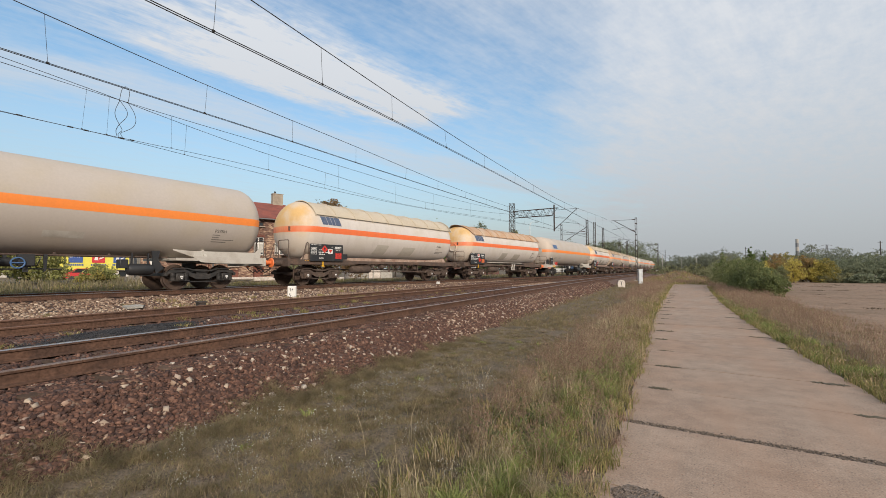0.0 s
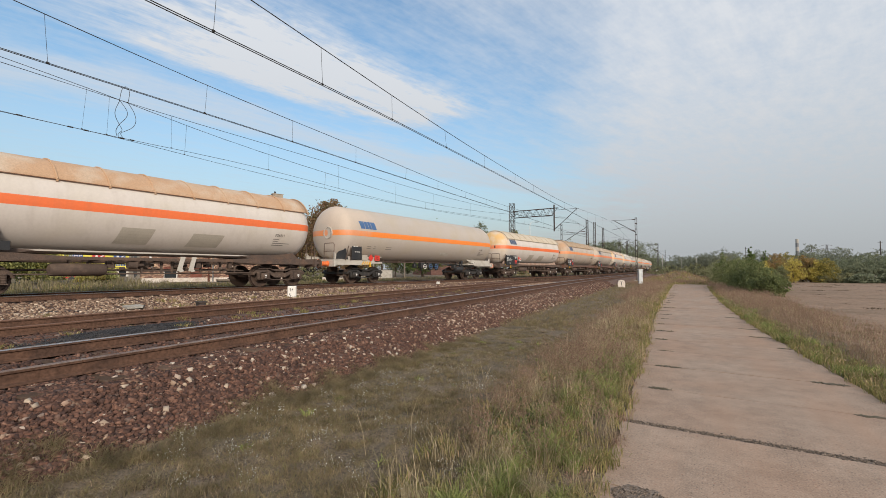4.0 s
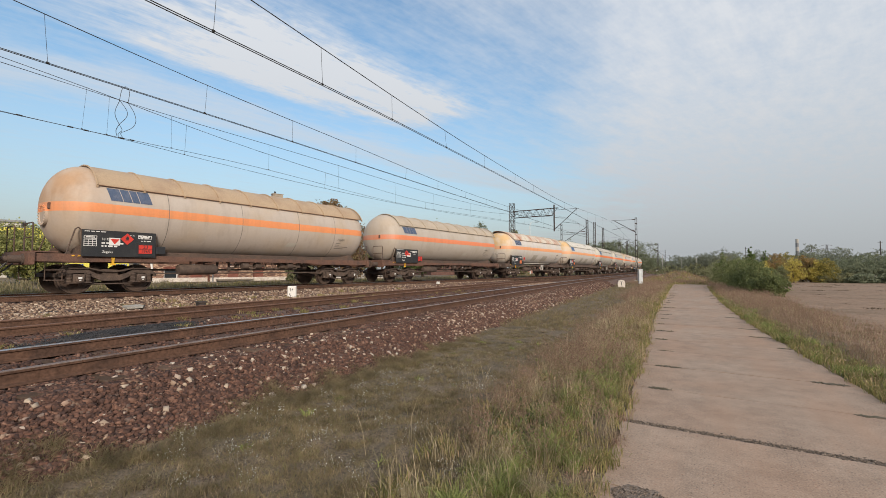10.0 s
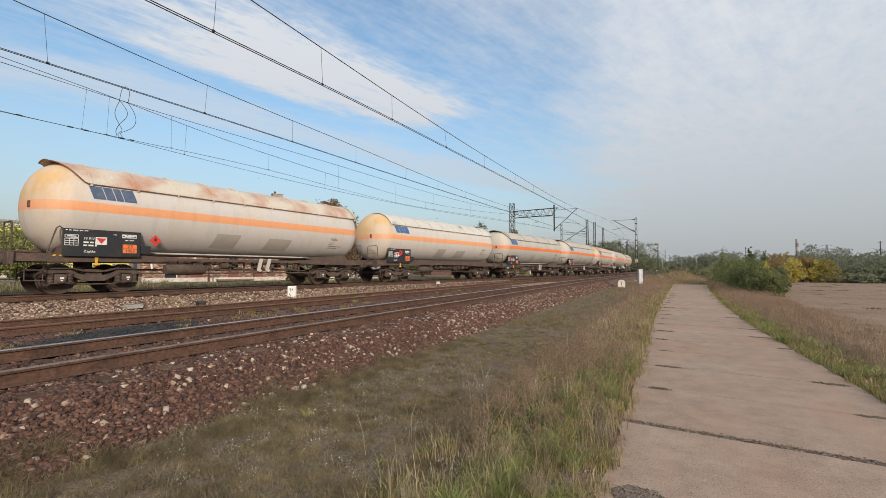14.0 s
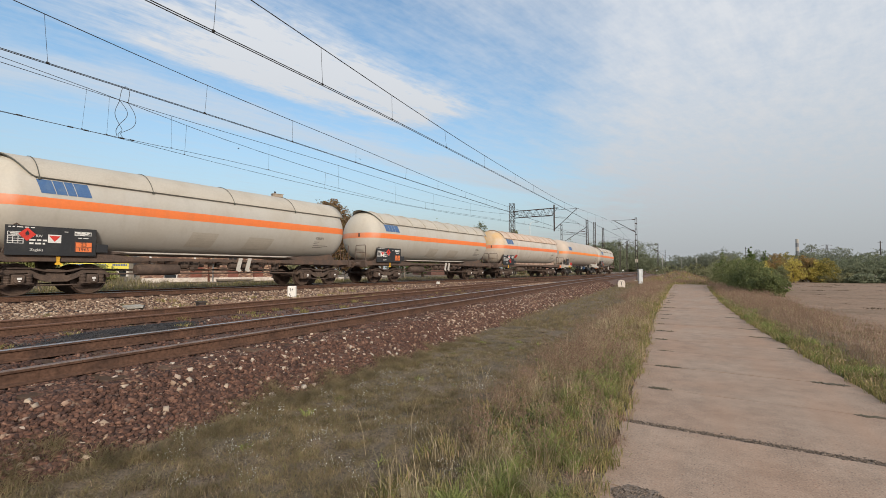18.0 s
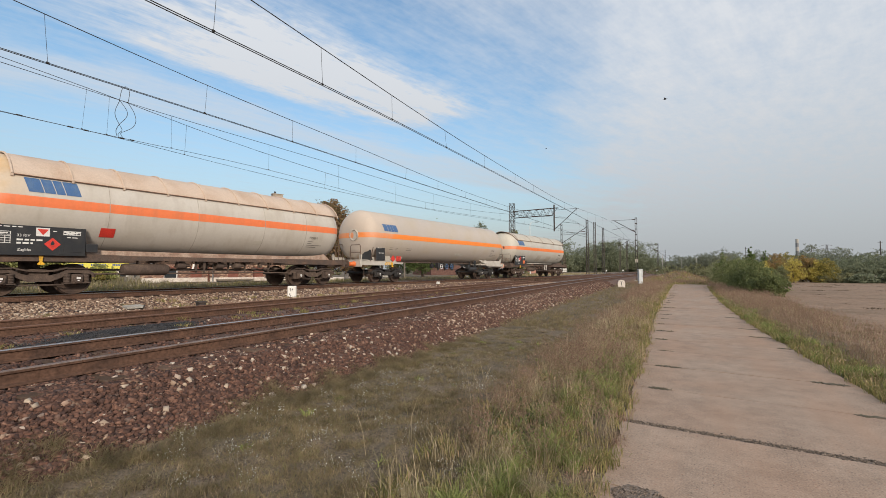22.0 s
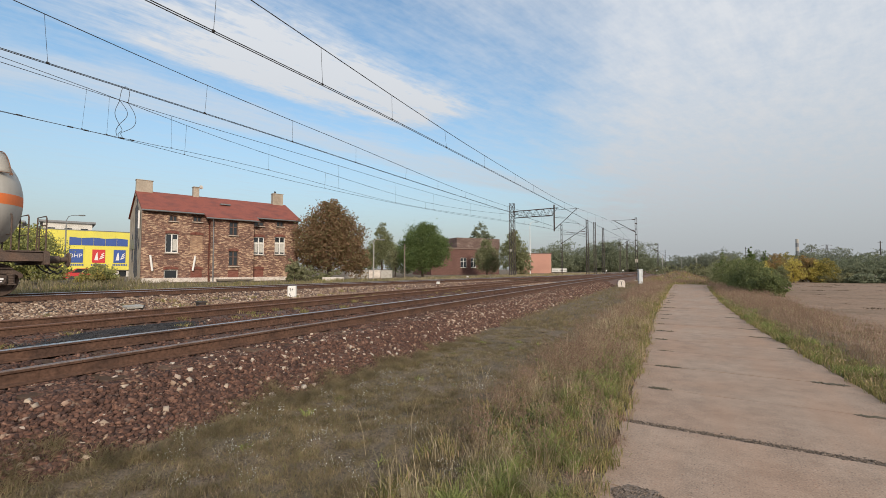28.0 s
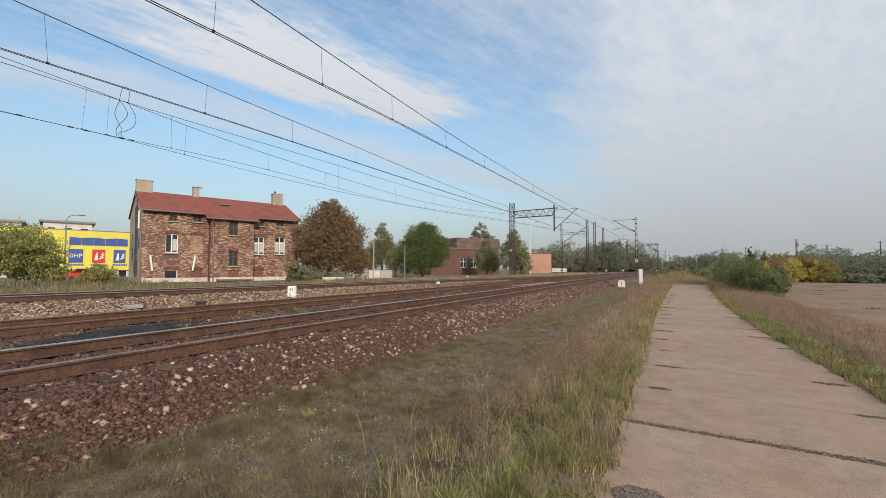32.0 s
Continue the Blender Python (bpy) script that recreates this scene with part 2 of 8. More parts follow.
# ---- the tracks' centre lines: x as a function of y ----
def spline(ks, vs):
    k, v = np.array(ks, float), np.array(vs, float)
    n, h = len(k), np.diff(k)
    A, b = np.zeros((n, n)), np.zeros(n)
    A[0, 0] = A[-1, -1] = 1
    for i in range(1, n - 1):
        A[i, i - 1], A[i, i], A[i, i + 1] = h[i - 1], 2 * (h[i - 1] + h[i]), h[i]
        b[i] = 6 * ((v[i + 1] - v[i]) / h[i] - (v[i] - v[i - 1]) / h[i - 1])
    M = np.linalg.solve(A, b)

    def at(s):
        s = np.asarray(s, float)
        i = np.clip(np.searchsorted(k, s) - 1, 0, n - 2)
        q = np.clip(s, k[0], k[-1])
        a, c = k[i + 1] - q, q - k[i]
        y = M[i] * a ** 3 / (6 * h[i]) + M[i + 1] * c ** 3 / (6 * h[i]) + (v[i] / h[i] - M[i] * h[i] / 6) * a + (v[i + 1] / h[i] - M[i + 1] * h[i] / 6) * c
        lo = (v[1] - v[0]) / h[0] - h[0] * M[1] / 6
        hi = (v[-1] - v[-2]) / h[-1] + h[-1] * M[-2] / 6
        return y + np.where(s < k[0], lo * (s - k[0]), 0) + np.where(s > k[-1], hi * (s - k[-1]), 0)
    return at


far_line = spline([-30, 0, 15, 30, 50, 75, 110, 160, 240, 400], [-17.905, -17.784, -17.752, -17.104, -15.956, -16.437, -18.623, -21.738, -25.935, -33.859])
near_line = spline([-10, 0, 8, 18, 32, 60, 85, 110, 160, 240, 400], [-5.693, -6.554, -7.263, -8.237, -9.587, -11.65, -13.1, -14.72, -17.84, -22.0, -29.9])
mid_line = spline([-10, 0, 8, 18, 32, 45, 60, 75], [-10.60, -11.344, -11.94, -12.722, -13.83, -14.9, -16.0, -16.44])
Z_NEAR, Z_MID, Z_FAR = 0.785, 0.735, 1.005        # tops of the rails


def frame_at(line, s):
    """Place and sideways direction on a line."""
    x, dx = float(line(s)), float(line(s + 0.5) - line(s - 0.5))
    t = Vector((dx, 1, 0)).normalized()
    return Vector((x, s, 0)), Vector((t.y, -t.x, 0)), t


# ---- ground materials ----
RNG = np.random.default_rng(7)
m_rail = mat("rusty rail steel", (0.125, 0.070, 0.048), 0.85, 0.1, second=(0.075, 0.045, 0.034), scale=3, fine=26, bump=0.2, spread=.35, spec=.2)
m_shine = mat("polished rail head", (0.42, 0.43, 0.45), 0.28, 0.9, spread=0.12, scale=2, fine=30, bump=0.02, second=(0.3, 0.27, 0.25), amount=0.55)
m_dull = mat("dull worn rail head", (0.26, 0.20, 0.17), 0.45, 0.6, second=(0.17, 0.11, 0.085), scale=3, fine=40, bump=0.05)
m_rusttop = mat("rusty rail head", (0.20, 0.11, 0.075), 0.6, 0.4, second=(0.12, 0.07, 0.05), scale=3, fine=40, bump=0.1)
m_sleeper = mat("weathered timber sleeper", (0.10, 0.066, 0.048), 0.9, second=(0.14, 0.095, 0.07), scale=4, fine=30, bump=0.4, stretch=(1, 6, 1), object_random=0.3, spec=0.1)
m_bed = mat("brown ballast ground", (0.095, 0.056, 0.044), 0.95, second=(0.14, 0.09, 0.07), scale=1.3, fine=28, bump=0.9, spread=0.45, amount=0.5, bump_dist=0.03)


def concrete_material():
    """Worn concrete: broad tints, fine grain, dark pits and pale chips."""
    m = mat("old road concrete", (0.336, 0.248, 0.187), 0.92, second=(0.315, 0.214, 0.152), scale=.6, fine=55, bump=0.35, spread=0.20, object_random=0.05, amount=0.40)
    n, l = m.node_tree.nodes, m.node_tree.links
    b = n["Principled BSDF"]
    src = b.inputs["Base Color"].links[0].from_socket
    tc = n.new("ShaderNodeTexCoord")
    col = src
    for scale, lo, hi, tint, k in ((27, .0, .21, (0.075, 0.056, 0.044), .75), (53, .0, .27, (0.10, 0.075, 0.056), .65), (38, .0, .26, (0.54, 0.45, 0.37), .55), (17, .04, .17, (0.30, 0.14, 0.085), .6), (5, .0, .05, (0.05, 0.042, 0.035), .85)):
        vo = n.new("ShaderNodeTexVoronoi")
        vo.voronoi_dimensions = "2D"
        vo.inputs["Scale"].default_value = scale
        l.new(tc.outputs["Object"], vo.inputs["Vector"])
        mr = n.new("ShaderNodeMapRange")
        mr.inputs["From Min"].default_value, mr.inputs["From Max"].default_value = lo, hi
        mr.inputs["To Min"].default_value, mr.inputs["To Max"].default_value = k, 0
        l.new(vo.outputs["Distance"], mr.inputs["Value"])
        # only some of the cells hold a pit
        sep = n.new("ShaderNodeSeparateColor")
        l.new(vo.outputs["Color"], sep.inputs[0])
        th = n.new("ShaderNodeMath")
        th.operation = "GREATER_THAN"
        l.new(sep.outputs[0], th.inputs[0])
        th.inputs[1].default_value = .70
        mu = n.new("ShaderNodeMath")
        mu.operation = "MULTIPLY"
        l.new(mr.outputs[0], mu.inputs[0])
        l.new(th.outputs[0], mu.inputs[1])
        mx = n.new("ShaderNodeMix")
        mx.data_type = "RGBA"
        l.new(mu.outputs[0], mx.inputs["Factor"])
        l.new(col, mx.inputs["A"])
        mx.inputs["B"].default_value = (*tint, 1)
        col = mx.outputs["Result"]
    l.new(col, b.inputs["Base Color"])
    return m


def cracks(m):
    """Broad worn patches over the slabs, in world-sized noise."""
    n, l = m.node_tree.nodes, m.node_tree.links
    b = n["Principled BSDF"]
    src = b.inputs["Base Color"].links[0].from_socket
    tc = n.new("ShaderNodeTexCoord")
    nz = n.new("ShaderNodeTexNoise")
    nz.inputs["Scale"].default_value, nz.inputs["Detail"].default_value, nz.inputs["Roughness"].default_value = 2.6, 9, .72
    l.new(tc.outputs["Object"], nz.inputs["Vector"])
    mr = n.new("ShaderNodeMapRange")
    mr.inputs["From Min"].default_value, mr.inputs["From Max"].default_value = .36, .64
    mr.inputs["To Min"].default_value, mr.inputs["To Max"].default_value = .80, 1.10
    l.new(nz.outputs["Fac"], mr.inputs["Value"])
    sc = n.new("ShaderNodeVectorMath")
    sc.operation = "SCALE"
    l.new(src, sc.inputs[0])
    l.new(mr.outputs[0], sc.inputs["Scale"])
    # wheel tracks worn to the reddish sand of the mix
    mp = n.new("ShaderNodeMapping")
    mp.inputs["Scale"].default_value = (1.5, .22, 1)
    mp.inputs["Rotation"].default_value = (0, 0, radians(-4))
    l.new(tc.outputs["Object"], mp.inputs[0])
    lane = n.new("ShaderNodeTexNoise")
    lane.inputs["Scale"].default_value, lane.inputs["Detail"].default_value = 1.1, 6
    l.new(mp.outputs[0], lane.inputs["Vector"])
    lr = n.new("ShaderNodeMapRange")
    lr.inputs["From Min"].default_value, lr.inputs["From Max"].default_value, lr.inputs["To Max"].default_value = .46, .70, .5
    l.new(lane.outputs["Fac"], lr.inputs["Value"])
    mx = n.new("ShaderNodeMix")
    mx.data_type = "RGBA"
    l.new(lr.outputs[0], mx.inputs["Factor"])
    l.new(sc.outputs[0], mx.inputs["A"])
    mx.inputs["B"].default_value = (0.36, 0.225, 0.150, 1)
    l.new(mx.outputs["Result"], b.inputs["Base Color"])
    return m


m_concrete = cracks(concrete_material())


def ground_material():
    m = mat("dry grass ground", (0.170, 0.128, 0.086), 0.95, second=(0.105, 0.083, 0.054), scale=1.6, fine=38, bump=0.9, spread=0.5, amount=0.40, bump_dist=0.05)
    return m


m_ground = ground_material()


road_left = spline([-10, 0, 4, 6.7, 11, 18.2, 35, 54, 70], [-.1, -.62, -.89, -1.10, -1.45, -2.05, -3.15, -4.3, -5.2])
road_right = spline([-10, 0, 8.8, 13.3, 21.8, 35, 54, 70], [2.95, 2.36, 1.77, 1.25, .50, -.28, -1.0, -1.4])


def ground_z(x, y):
    """The height of the ground, arrays welcome."""
    x, y = np.asarray(x, float), np.asarray(y, float)
    toe, far = near_line(y) + 2.2, far_line(y) - 2.6
    rl, rr = road_left(y), road_right(y)
    t = np.clip((rl - x) / np.maximum(rl - toe, 0.3), 0, 1)
    z = np.where(x < rl, 0.10 * t ** 0.7, 0.0)
    z = np.where((x > rl + 0.12) & (x < rr - 0.12), -0.05, z)
    z = np.where(x > rr, -0.02 - 0.16 * np.clip((x - rr - 0.8) / 4, 0, 1), z)
    # an overgrown mound past the road's end
    z = z + 1.25 * np.exp(-((x + 5.6) / 2.6) ** 2 - ((y - 84) / 10) ** 2)
    z = np.where(x < toe, 0.10 + 0.25 * np.clip((toe - x) / 1.0, 0, 1), z)
    z = np.where(x < far + 1, 0.40, z)
    z = np.where(x < far, 0.60, z)
    z = np.where(x < far - 1.5, 0.66, z)
    return z


def build_ground():
    def axis(a, b, step, far, n=26):
        core = np.arange(a, b + 1e-6, step)
        out = np.geomspace(step, far, n)
        return np.concatenate([a - out[::-1], core, b + out])
    xs, ys = axis(-22, 6, 0.2, 2600), axis(-4, 104, 0.4, 2600)
    X, Y = np.meshgrid(xs, ys)
    Z = ground_z(X, Y)
    D = np.hypot(X, Y)
    rough = RNG.normal(0, 0.012, Z.shape) * (D < 60)
    free = (X < road_left(Y) - 0.3) | (X > road_right(Y) + 0.3)
    Z = Z + rough * free - .012 * ~free
    grid_mesh("ground", np.stack([X, Y, Z], -1), m_ground, kind="structure", label="dry brownish-green grass ground beside the railway")


build_ground()


# ---- track bed ----
def bed_profile(y):
    n, m, f = near_line(y), np.minimum(mid_line(y), near_line(y) - 2.4), far_line(y)
    m = np.maximum(m, f + 1.2)
    pts = [(n + 2.25, .04), (n + 1.95, .2), (n + 1.4, .55), (n + .75, .60), (n, .59), (n - .75, .60), (n - 1.5, .565), ((n + m) / 2, .50),
            (m + 1.4, .53), (m + .7, .56), (m, .55), (m - .7, .56), (m - 1.4, .55), ((m + f) / 2, .63), (f + 1.7, .78), (f + .75, .82), (f, .81), (f - .75, .82), (f - 1.6, .80), (f - 2.7, .60)]
    # where the tracks draw together the points stay in order
    out = [pts[0]]
    for x, z in pts[1:]:
        out.append((np.minimum(x, out[-1][0] - .02), z))
    return out


def build_bed():
    ys = np.concatenate([np.arange(-14, 0, 0.5), np.arange(0, 20, 0.16), np.arange(20, 60, 0.5), np.arange(60, 420, 4)])
    rows = []
    for y in ys:
        p = bed_profile(y)
        px, pz = np.array([float(a) for a, _ in p])[::-1], np.array([b for _, b in p])[::-1]
        u = np.linspace(0, len(px) - 1, 115)
        x = np.interp(u, np.arange(len(px)), px)
        z = np.interp(u, np.arange(len(px)), pz)
        z[1:-1] += RNG.normal(0, 0.012, len(u) - 2)
        rows.append(np.stack([x, np.full_like(x, y), z], -1))
    grid_mesh("track_bed", np.array(rows), m_bed, kind="structure", label="rust-brown crushed stone track bed")


build_bed()


# ---- rails and sleepers ----
RAIL = [(-.07, 0), (.07, 0), (.07, .012), (.012, .03), (.009, .115), (.034, .125), (.036, .150), (.026, .160), (-.026, .160), (-.036, .150), (-.034, .125), (-.009, .115), (-.012, .03), (-.07, .012)]


def build_track(name, line, top, y0, y1, worn, label):
    t = thing(name, Matrix(), label, "railway track", kind="structure")
    ys = np.concatenate([np.arange(y0, min(40, y1), 0.5), np.arange(40, y1, 2.5)]) if y1 > 40 else np.arange(y0, y1, 0.5)
    for side in (-1, 1):
        rows = []
        for y in ys:
            c, r, _ = frame_at(line, y)
            rows.append([c + r * (side * 0.7535 + a) + Vector((0, 0, top - .16 + b)) for a, b in RAIL])
        ob = grid_mesh("rail", np.array([[tuple(p) for p in q] for q in rows]), [m_rail, (m_dull if line is near_line and side > 0 else m_shine) if worn else m_rusttop], t, "steel rail with a worn bright head" if worn else "rusty steel rail", smooth=False, closed=True)
        mi = np.zeros(len(ob.data.polygons), dtype=np.int32)
        mi[np.isin(np.arange(len(mi)) % len(RAIL), (6, 7, 8))] = 1
        ob.data.polygons.foreach_set("material_index", mi)
    bm = bmesh.new()
    box(bm, (0, 0, -.08), (2.5, .25, .16), bevel=.012)
    me = bpy.data.meshes.new("sleeper")
    bm.to_mesh(me)
    bm.free()
    me.materials.append(m_sleeper)
    for k, y in enumerate(np.arange(max(y0, -3), min(y1, 52), 0.62)):
        c, r, d = frame_at(line, y)
        ob = new("sleeper", me)
        ob.parent = t
        ob.matrix_basis = pose(c.x, c.y, top - .185 + random.uniform(-.03, .004), 0, 0, math.degrees(math.atan2(r.y, r.x)) + random.uniform(-1, 1))
    return t


build_track("railway_track", near_line, Z_NEAR, -9, 400, True, "main line track with worn bright rails on brown ballast")
build_track("railway_track", mid_line, Z_MID, -9, 70, False, "disused siding track with rusty rails")
build_track("railway_track", far_line, Z_FAR, -28, 400, True, "main line track that carries the tank train")


# ---- slab road ----
m_moss = mat("dark moss and grit", (0.078, 0.066, 0.044), 0.95, second=(0.11, 0.085, 0.06), scale=6, fine=60, bump=0.8, spread=0.4)
m_moss_green = mat("joint grass", (0.11, 0.092, 0.052), 0.9, second=(0.16, 0.125, 0.075), scale=6, fine=60, bump=0.1)
m_hole = mat("grey patch of grit", (0.15, 0.118, 0.095), 0.95, second=(0.24, 0.19, 0.15), scale=8, fine=60, bump=1.0, spread=0.4)


def build_road():
    road = thing("road", Matrix(), "old road of worn beige concrete slabs with mossy joints", "road", kind="structure")
    step = 1.695
    for k in range(-12, 31):
        y0 = 5.52 + step * k
        wide = {0: .045, 3: .022, 7: .02, 10: .03, 17: .02}
        g0, g1 = wide.get(k, .004), wide.get(k + 1, .004)
        xl, xr = [road_left(y0 + g0), road_left(y0 + step - g1)], [road_right(y0 + g0), road_right(y0 + step - g1)]
        n = 16
        out = []
        for i in range(n):
            out.append((xl[0] + (xr[0] - xl[0]) * i / n, y0 + g0 + random.uniform(0, .012) + .03 * i / n))
        for i in range(8):
            out.append((xr[0] + (xr[1] - xr[0]) * i / 8 - random.uniform(0, .035), y0 + g0 + (step - g0 - g1) * i / 8))
        for i in range(n):
            out.append((xr[1] + (xl[1] - xr[1]) * i / n, y0 + step - g1 - random.uniform(0, .012) + .03 * (1 - i / n)))
        for i in range(8):
            out.append((xl[1] + (xl[0] - xl[1]) * i / 8 + random.uniform(0, .035), y0 + step - g1 - (step - g0 - g1) * i / 8))
        bm = bmesh.new()
        h = random.uniform(-.004, .003)
        plate(bm, out, 2, -.15, h)
        part("slab", bm, m_concrete, road)
        # moss gathers at the ends of the joints, grit in the open ones
        far_end = random.uniform(.22, .6)
        spots = [(road_left(y0) + random.uniform(.03, .25), random.uniform(.18, .55)), (road_right(y0) - far_end, far_end - random.uniform(.0, .12))]
        for x, ln in spots:
            if random.random() < .12 or k == -1:
                continue
            bm = bmesh.new()
            w = random.uniform(.03, .065)
            q = 16
            up = [(x + ln * i / q, y0 + w * math.sin(math.pi * i / q) ** .4 * random.uniform(.15, 1.4) + .01) for i in range(q + 1)]
            dn = [(x + ln * i / q, y0 - w * math.sin(math.pi * i / q) ** .4 * random.uniform(.15, 1.4) + .005) for i in range(q, -1, -1)]
            plate(bm, up + dn, 2, -.05, h + .006)
            moss = part("joint_moss", bm, m_moss, road)
            if y0 < 40:
                bm = bmesh.new()
                for _ in range(random.randint(10, 34)):
                    px, py = x + ln * random.uniform(.05, .95), y0 + random.uniform(-.03, .035)
                    hh = random.uniform(.010, .035)
                    ax, ay = random.uniform(-.03, .03), random.uniform(-.03, .03)
                    wv = .004 + y0 * .0003
                    v = [bm.verts.new(p) for p in ((px - wv, py, h), (px + wv, py, h), (px + ax, py + ay, h + hh))]
                    bm.faces.new(v)
                part("moss_blades", bm, m_moss_green, moss, kind="stuff")
        if k in wide:
            bm = bmesh.new()
            box(bm, ((xl[0] + xr[0]) / 2, y0 + .015, -.03), (xr[0] - xl[0] - .1, wide[k] * 2, .05))
            part("joint_grit", bm, m_hole, road)
    # a broken corner near the eye
    bm = bmesh.new()
    cx, cy = -.56, 3.72
    plate(bm, [(cx + .20 * math.cos(t) * random.uniform(.75, 1.25), cy + .17 * math.sin(t) * random.uniform(.7, 1.3)) for t in np.arange(0, 6.28, .2)], 2, -.05, .005)
    part("broken_patch", bm, m_hole, road)


build_road()


# ---- the mown field beyond the road's verge ----
m_field = mat("mown dry field", (0.25, 0.165, 0.11), 0.95, second=(0.175, 0.12, 0.076), scale=.3, fine=9, bump=0.9, spread=0.35, amount=.46, stretch=(.35, 1, 1), bump_dist=.09)


def build_field():
    ys = np.concatenate([np.arange(6, 40, .6), np.arange(40, 84, 1.5)])
    rows = []
    for y in ys:
        x0 = road_right(y) + 1.5
        xs = x0 + (70 - x0) * np.linspace(0, 1, 50) ** 1.8
        z = ground_z(xs, np.full_like(xs, y)) + .035 + RNG.normal(0, .012, len(xs))
        z[0] -= .06
        rows.append(np.stack([xs, np.full_like(xs, y), z], -1))
    V = np.array(rows)
    V[0, :, 2] -= .06
    V[-1, :, 2] -= .06
    grid_mesh("field", V, m_field, kind="structure", label="mown dry pinkish-brown field")


build_field()


# ---- tank wagons ----
def tank_paint(name, base, front, stripe, grime, streak):
    """Cream paint with an orange band at mid height, rust-stained ends and streaks."""
    m = bpy.data.materials.new(name)
    m.use_nodes = True
    n, l = m.node_tree.nodes, m.node_tree.links
    b = n["Principled BSDF"]
    b.inputs["Roughness"].default_value = 0.42
    tc = n.new("ShaderNodeTexCoord")
    sp = n.new("ShaderNodeSeparateXYZ")
    l.new(tc.outputs["Object"], sp.inputs[0])

    def math_node(op, a, bb, clamp=False):
        q = n.new("ShaderNodeMath")
        q.operation, q.use_clamp = op, clamp
        for k, v in enumerate((a, bb)):
            if isinstance(v, (int, float)):
                q.inputs[k].default_value = v
            elif v is not None:
                l.new(v, q.inputs[k])
        return q.outputs[0]

    def noise_node(scale, detail, stretch=None):
        q = n.new("ShaderNodeTexNoise")
        q.inputs["Scale"].default_value, q.inputs["Detail"].default_value = scale, detail
        if stretch:
            mp = n.new("ShaderNodeMapping")
            mp.inputs["Scale"].default_value = stretch
            l.new(tc.outputs["Object"], mp.inputs[0])
            l.new(mp.outputs[0], q.inputs["Vector"])
        else:
            l.new(tc.outputs["Object"], q.inputs["Vector"])
        return q.outputs["Fac"]

    def mixed(fac, a, bb):
        q = n.new("ShaderNodeMix")
        q.data_type = "RGBA"
        l.new(fac, q.inputs["Factor"])
        for s, v in (("A", a), ("B", bb)):
            if isinstance(v, tuple):
                q.inputs[s].default_value = (*v, 1)
            else:
                l.new(v, q.inputs[s])
        return q.outputs["Result"]

    cloud, fine, run = noise_node(0.9, 5), noise_node(14, 5), noise_node(3.2, 4, (1, 1, .12))
    col = mixed(math_node("MULTIPLY", math_node("SUBTRACT", cloud, .42, True), 2.6, True), base, grime)
    # stains on the end that leads
    f = math_node("MULTIPLY", math_node("ADD", math_node("MULTIPLY", sp.outputs["Y"], -1.0), -5.15), 1.1, True)
    f = math_node("MULTIPLY", f, math_node("ADD", math_node("MULTIPLY", noise_node(1.3, 4), 2.2), -.25), True)
    f = math_node("MULTIPLY", f, math_node("ADD", math_node("MULTIPLY", math_node("SUBTRACT", sp.outputs["Z"], 2.25), 1.1, True), .12), True)
    col = mixed(f, col, front)
    low = math_node("MULTIPLY", math_node("SUBTRACT", 1.85, sp.outputs["Z"]), 1.6, True)
    low = math_node("MULTIPLY", low, math_node("MULTIPLY", math_node("SUBTRACT", math_node("MULTIPLY", sp.outputs["Y"], -1.0), 4.9), 1.4, True), True)
    low = math_node("MULTIPLY", low, math_node("MULTIPLY", math_node("SUBTRACT", noise_node(2.6, 5), .44, True), 5.0, True), True)
    col = mixed(low, col, (0.30, 0.17, 0.085))
    band = math_node("LESS_THAN", math_node("ABSOLUTE", math_node("SUBTRACT", sp.outputs["Z"], 2.705), None), 0.145)
    band = math_node("MULTIPLY", band, math_node("SUBTRACT", 1.12, math_node("MULTIPLY", f, .75)), True)
    col = mixed(band, col, stripe)
    s = math_node("MULTIPLY", math_node("SUBTRACT", run, .52, True), streak, True)
    col = mixed(s, col, (0.22, 0.15, 0.10))
    g = n.new("ShaderNodeVectorMath")
    g.operation = "SCALE"
    l.new(col, g.inputs[0])
    l.new(math_node("ADD", math_node("MULTIPLY", fine, .16), .92), g.inputs["Scale"])
    l.new(g.outputs[0], b.inputs["Base Color"])
    l.new(math_node("ADD", math_node("MULTIPLY", cloud, .35), .40), b.inputs["Roughness"])
    bp = n.new("ShaderNodeBump")
    bp.inputs["Strength"].default_value, bp.inputs["Distance"].default_value = .05, .02
    l.new(cloud, bp.inputs["Height"])
    l.new(bp.outputs[0], b.inputs["Normal"])
    return m


p_clean = tank_paint("clean cream tank paint", (0.461, 0.407, 0.359), (0.53, 0.44, 0.36), (0.84, 0.24, 0.04), (0.456, 0.391, 0.307), 0.25)
p_yellow = tank_paint("yellow-stained tank paint", (0.631, 0.578, 0.529), (0.66, 0.42, 0.17), (0.80, 0.17, 0.05), (0.581, 0.525, 0.451), 0.6)
p_tan = tank_paint("tan weathered tank paint", (0.503, 0.432, 0.373), (0.46, 0.29, 0.17), (0.80, 0.30, 0.12), (0.484, 0.381, 0.279), 1.1)
p_peach = tank_paint("stained tank paint with a bleached band", (0.596, 0.553, 0.513), (0.64, 0.42, 0.20), (0.80, 0.36, 0.17), (0.595, 0.530, 0.437), 0.7)
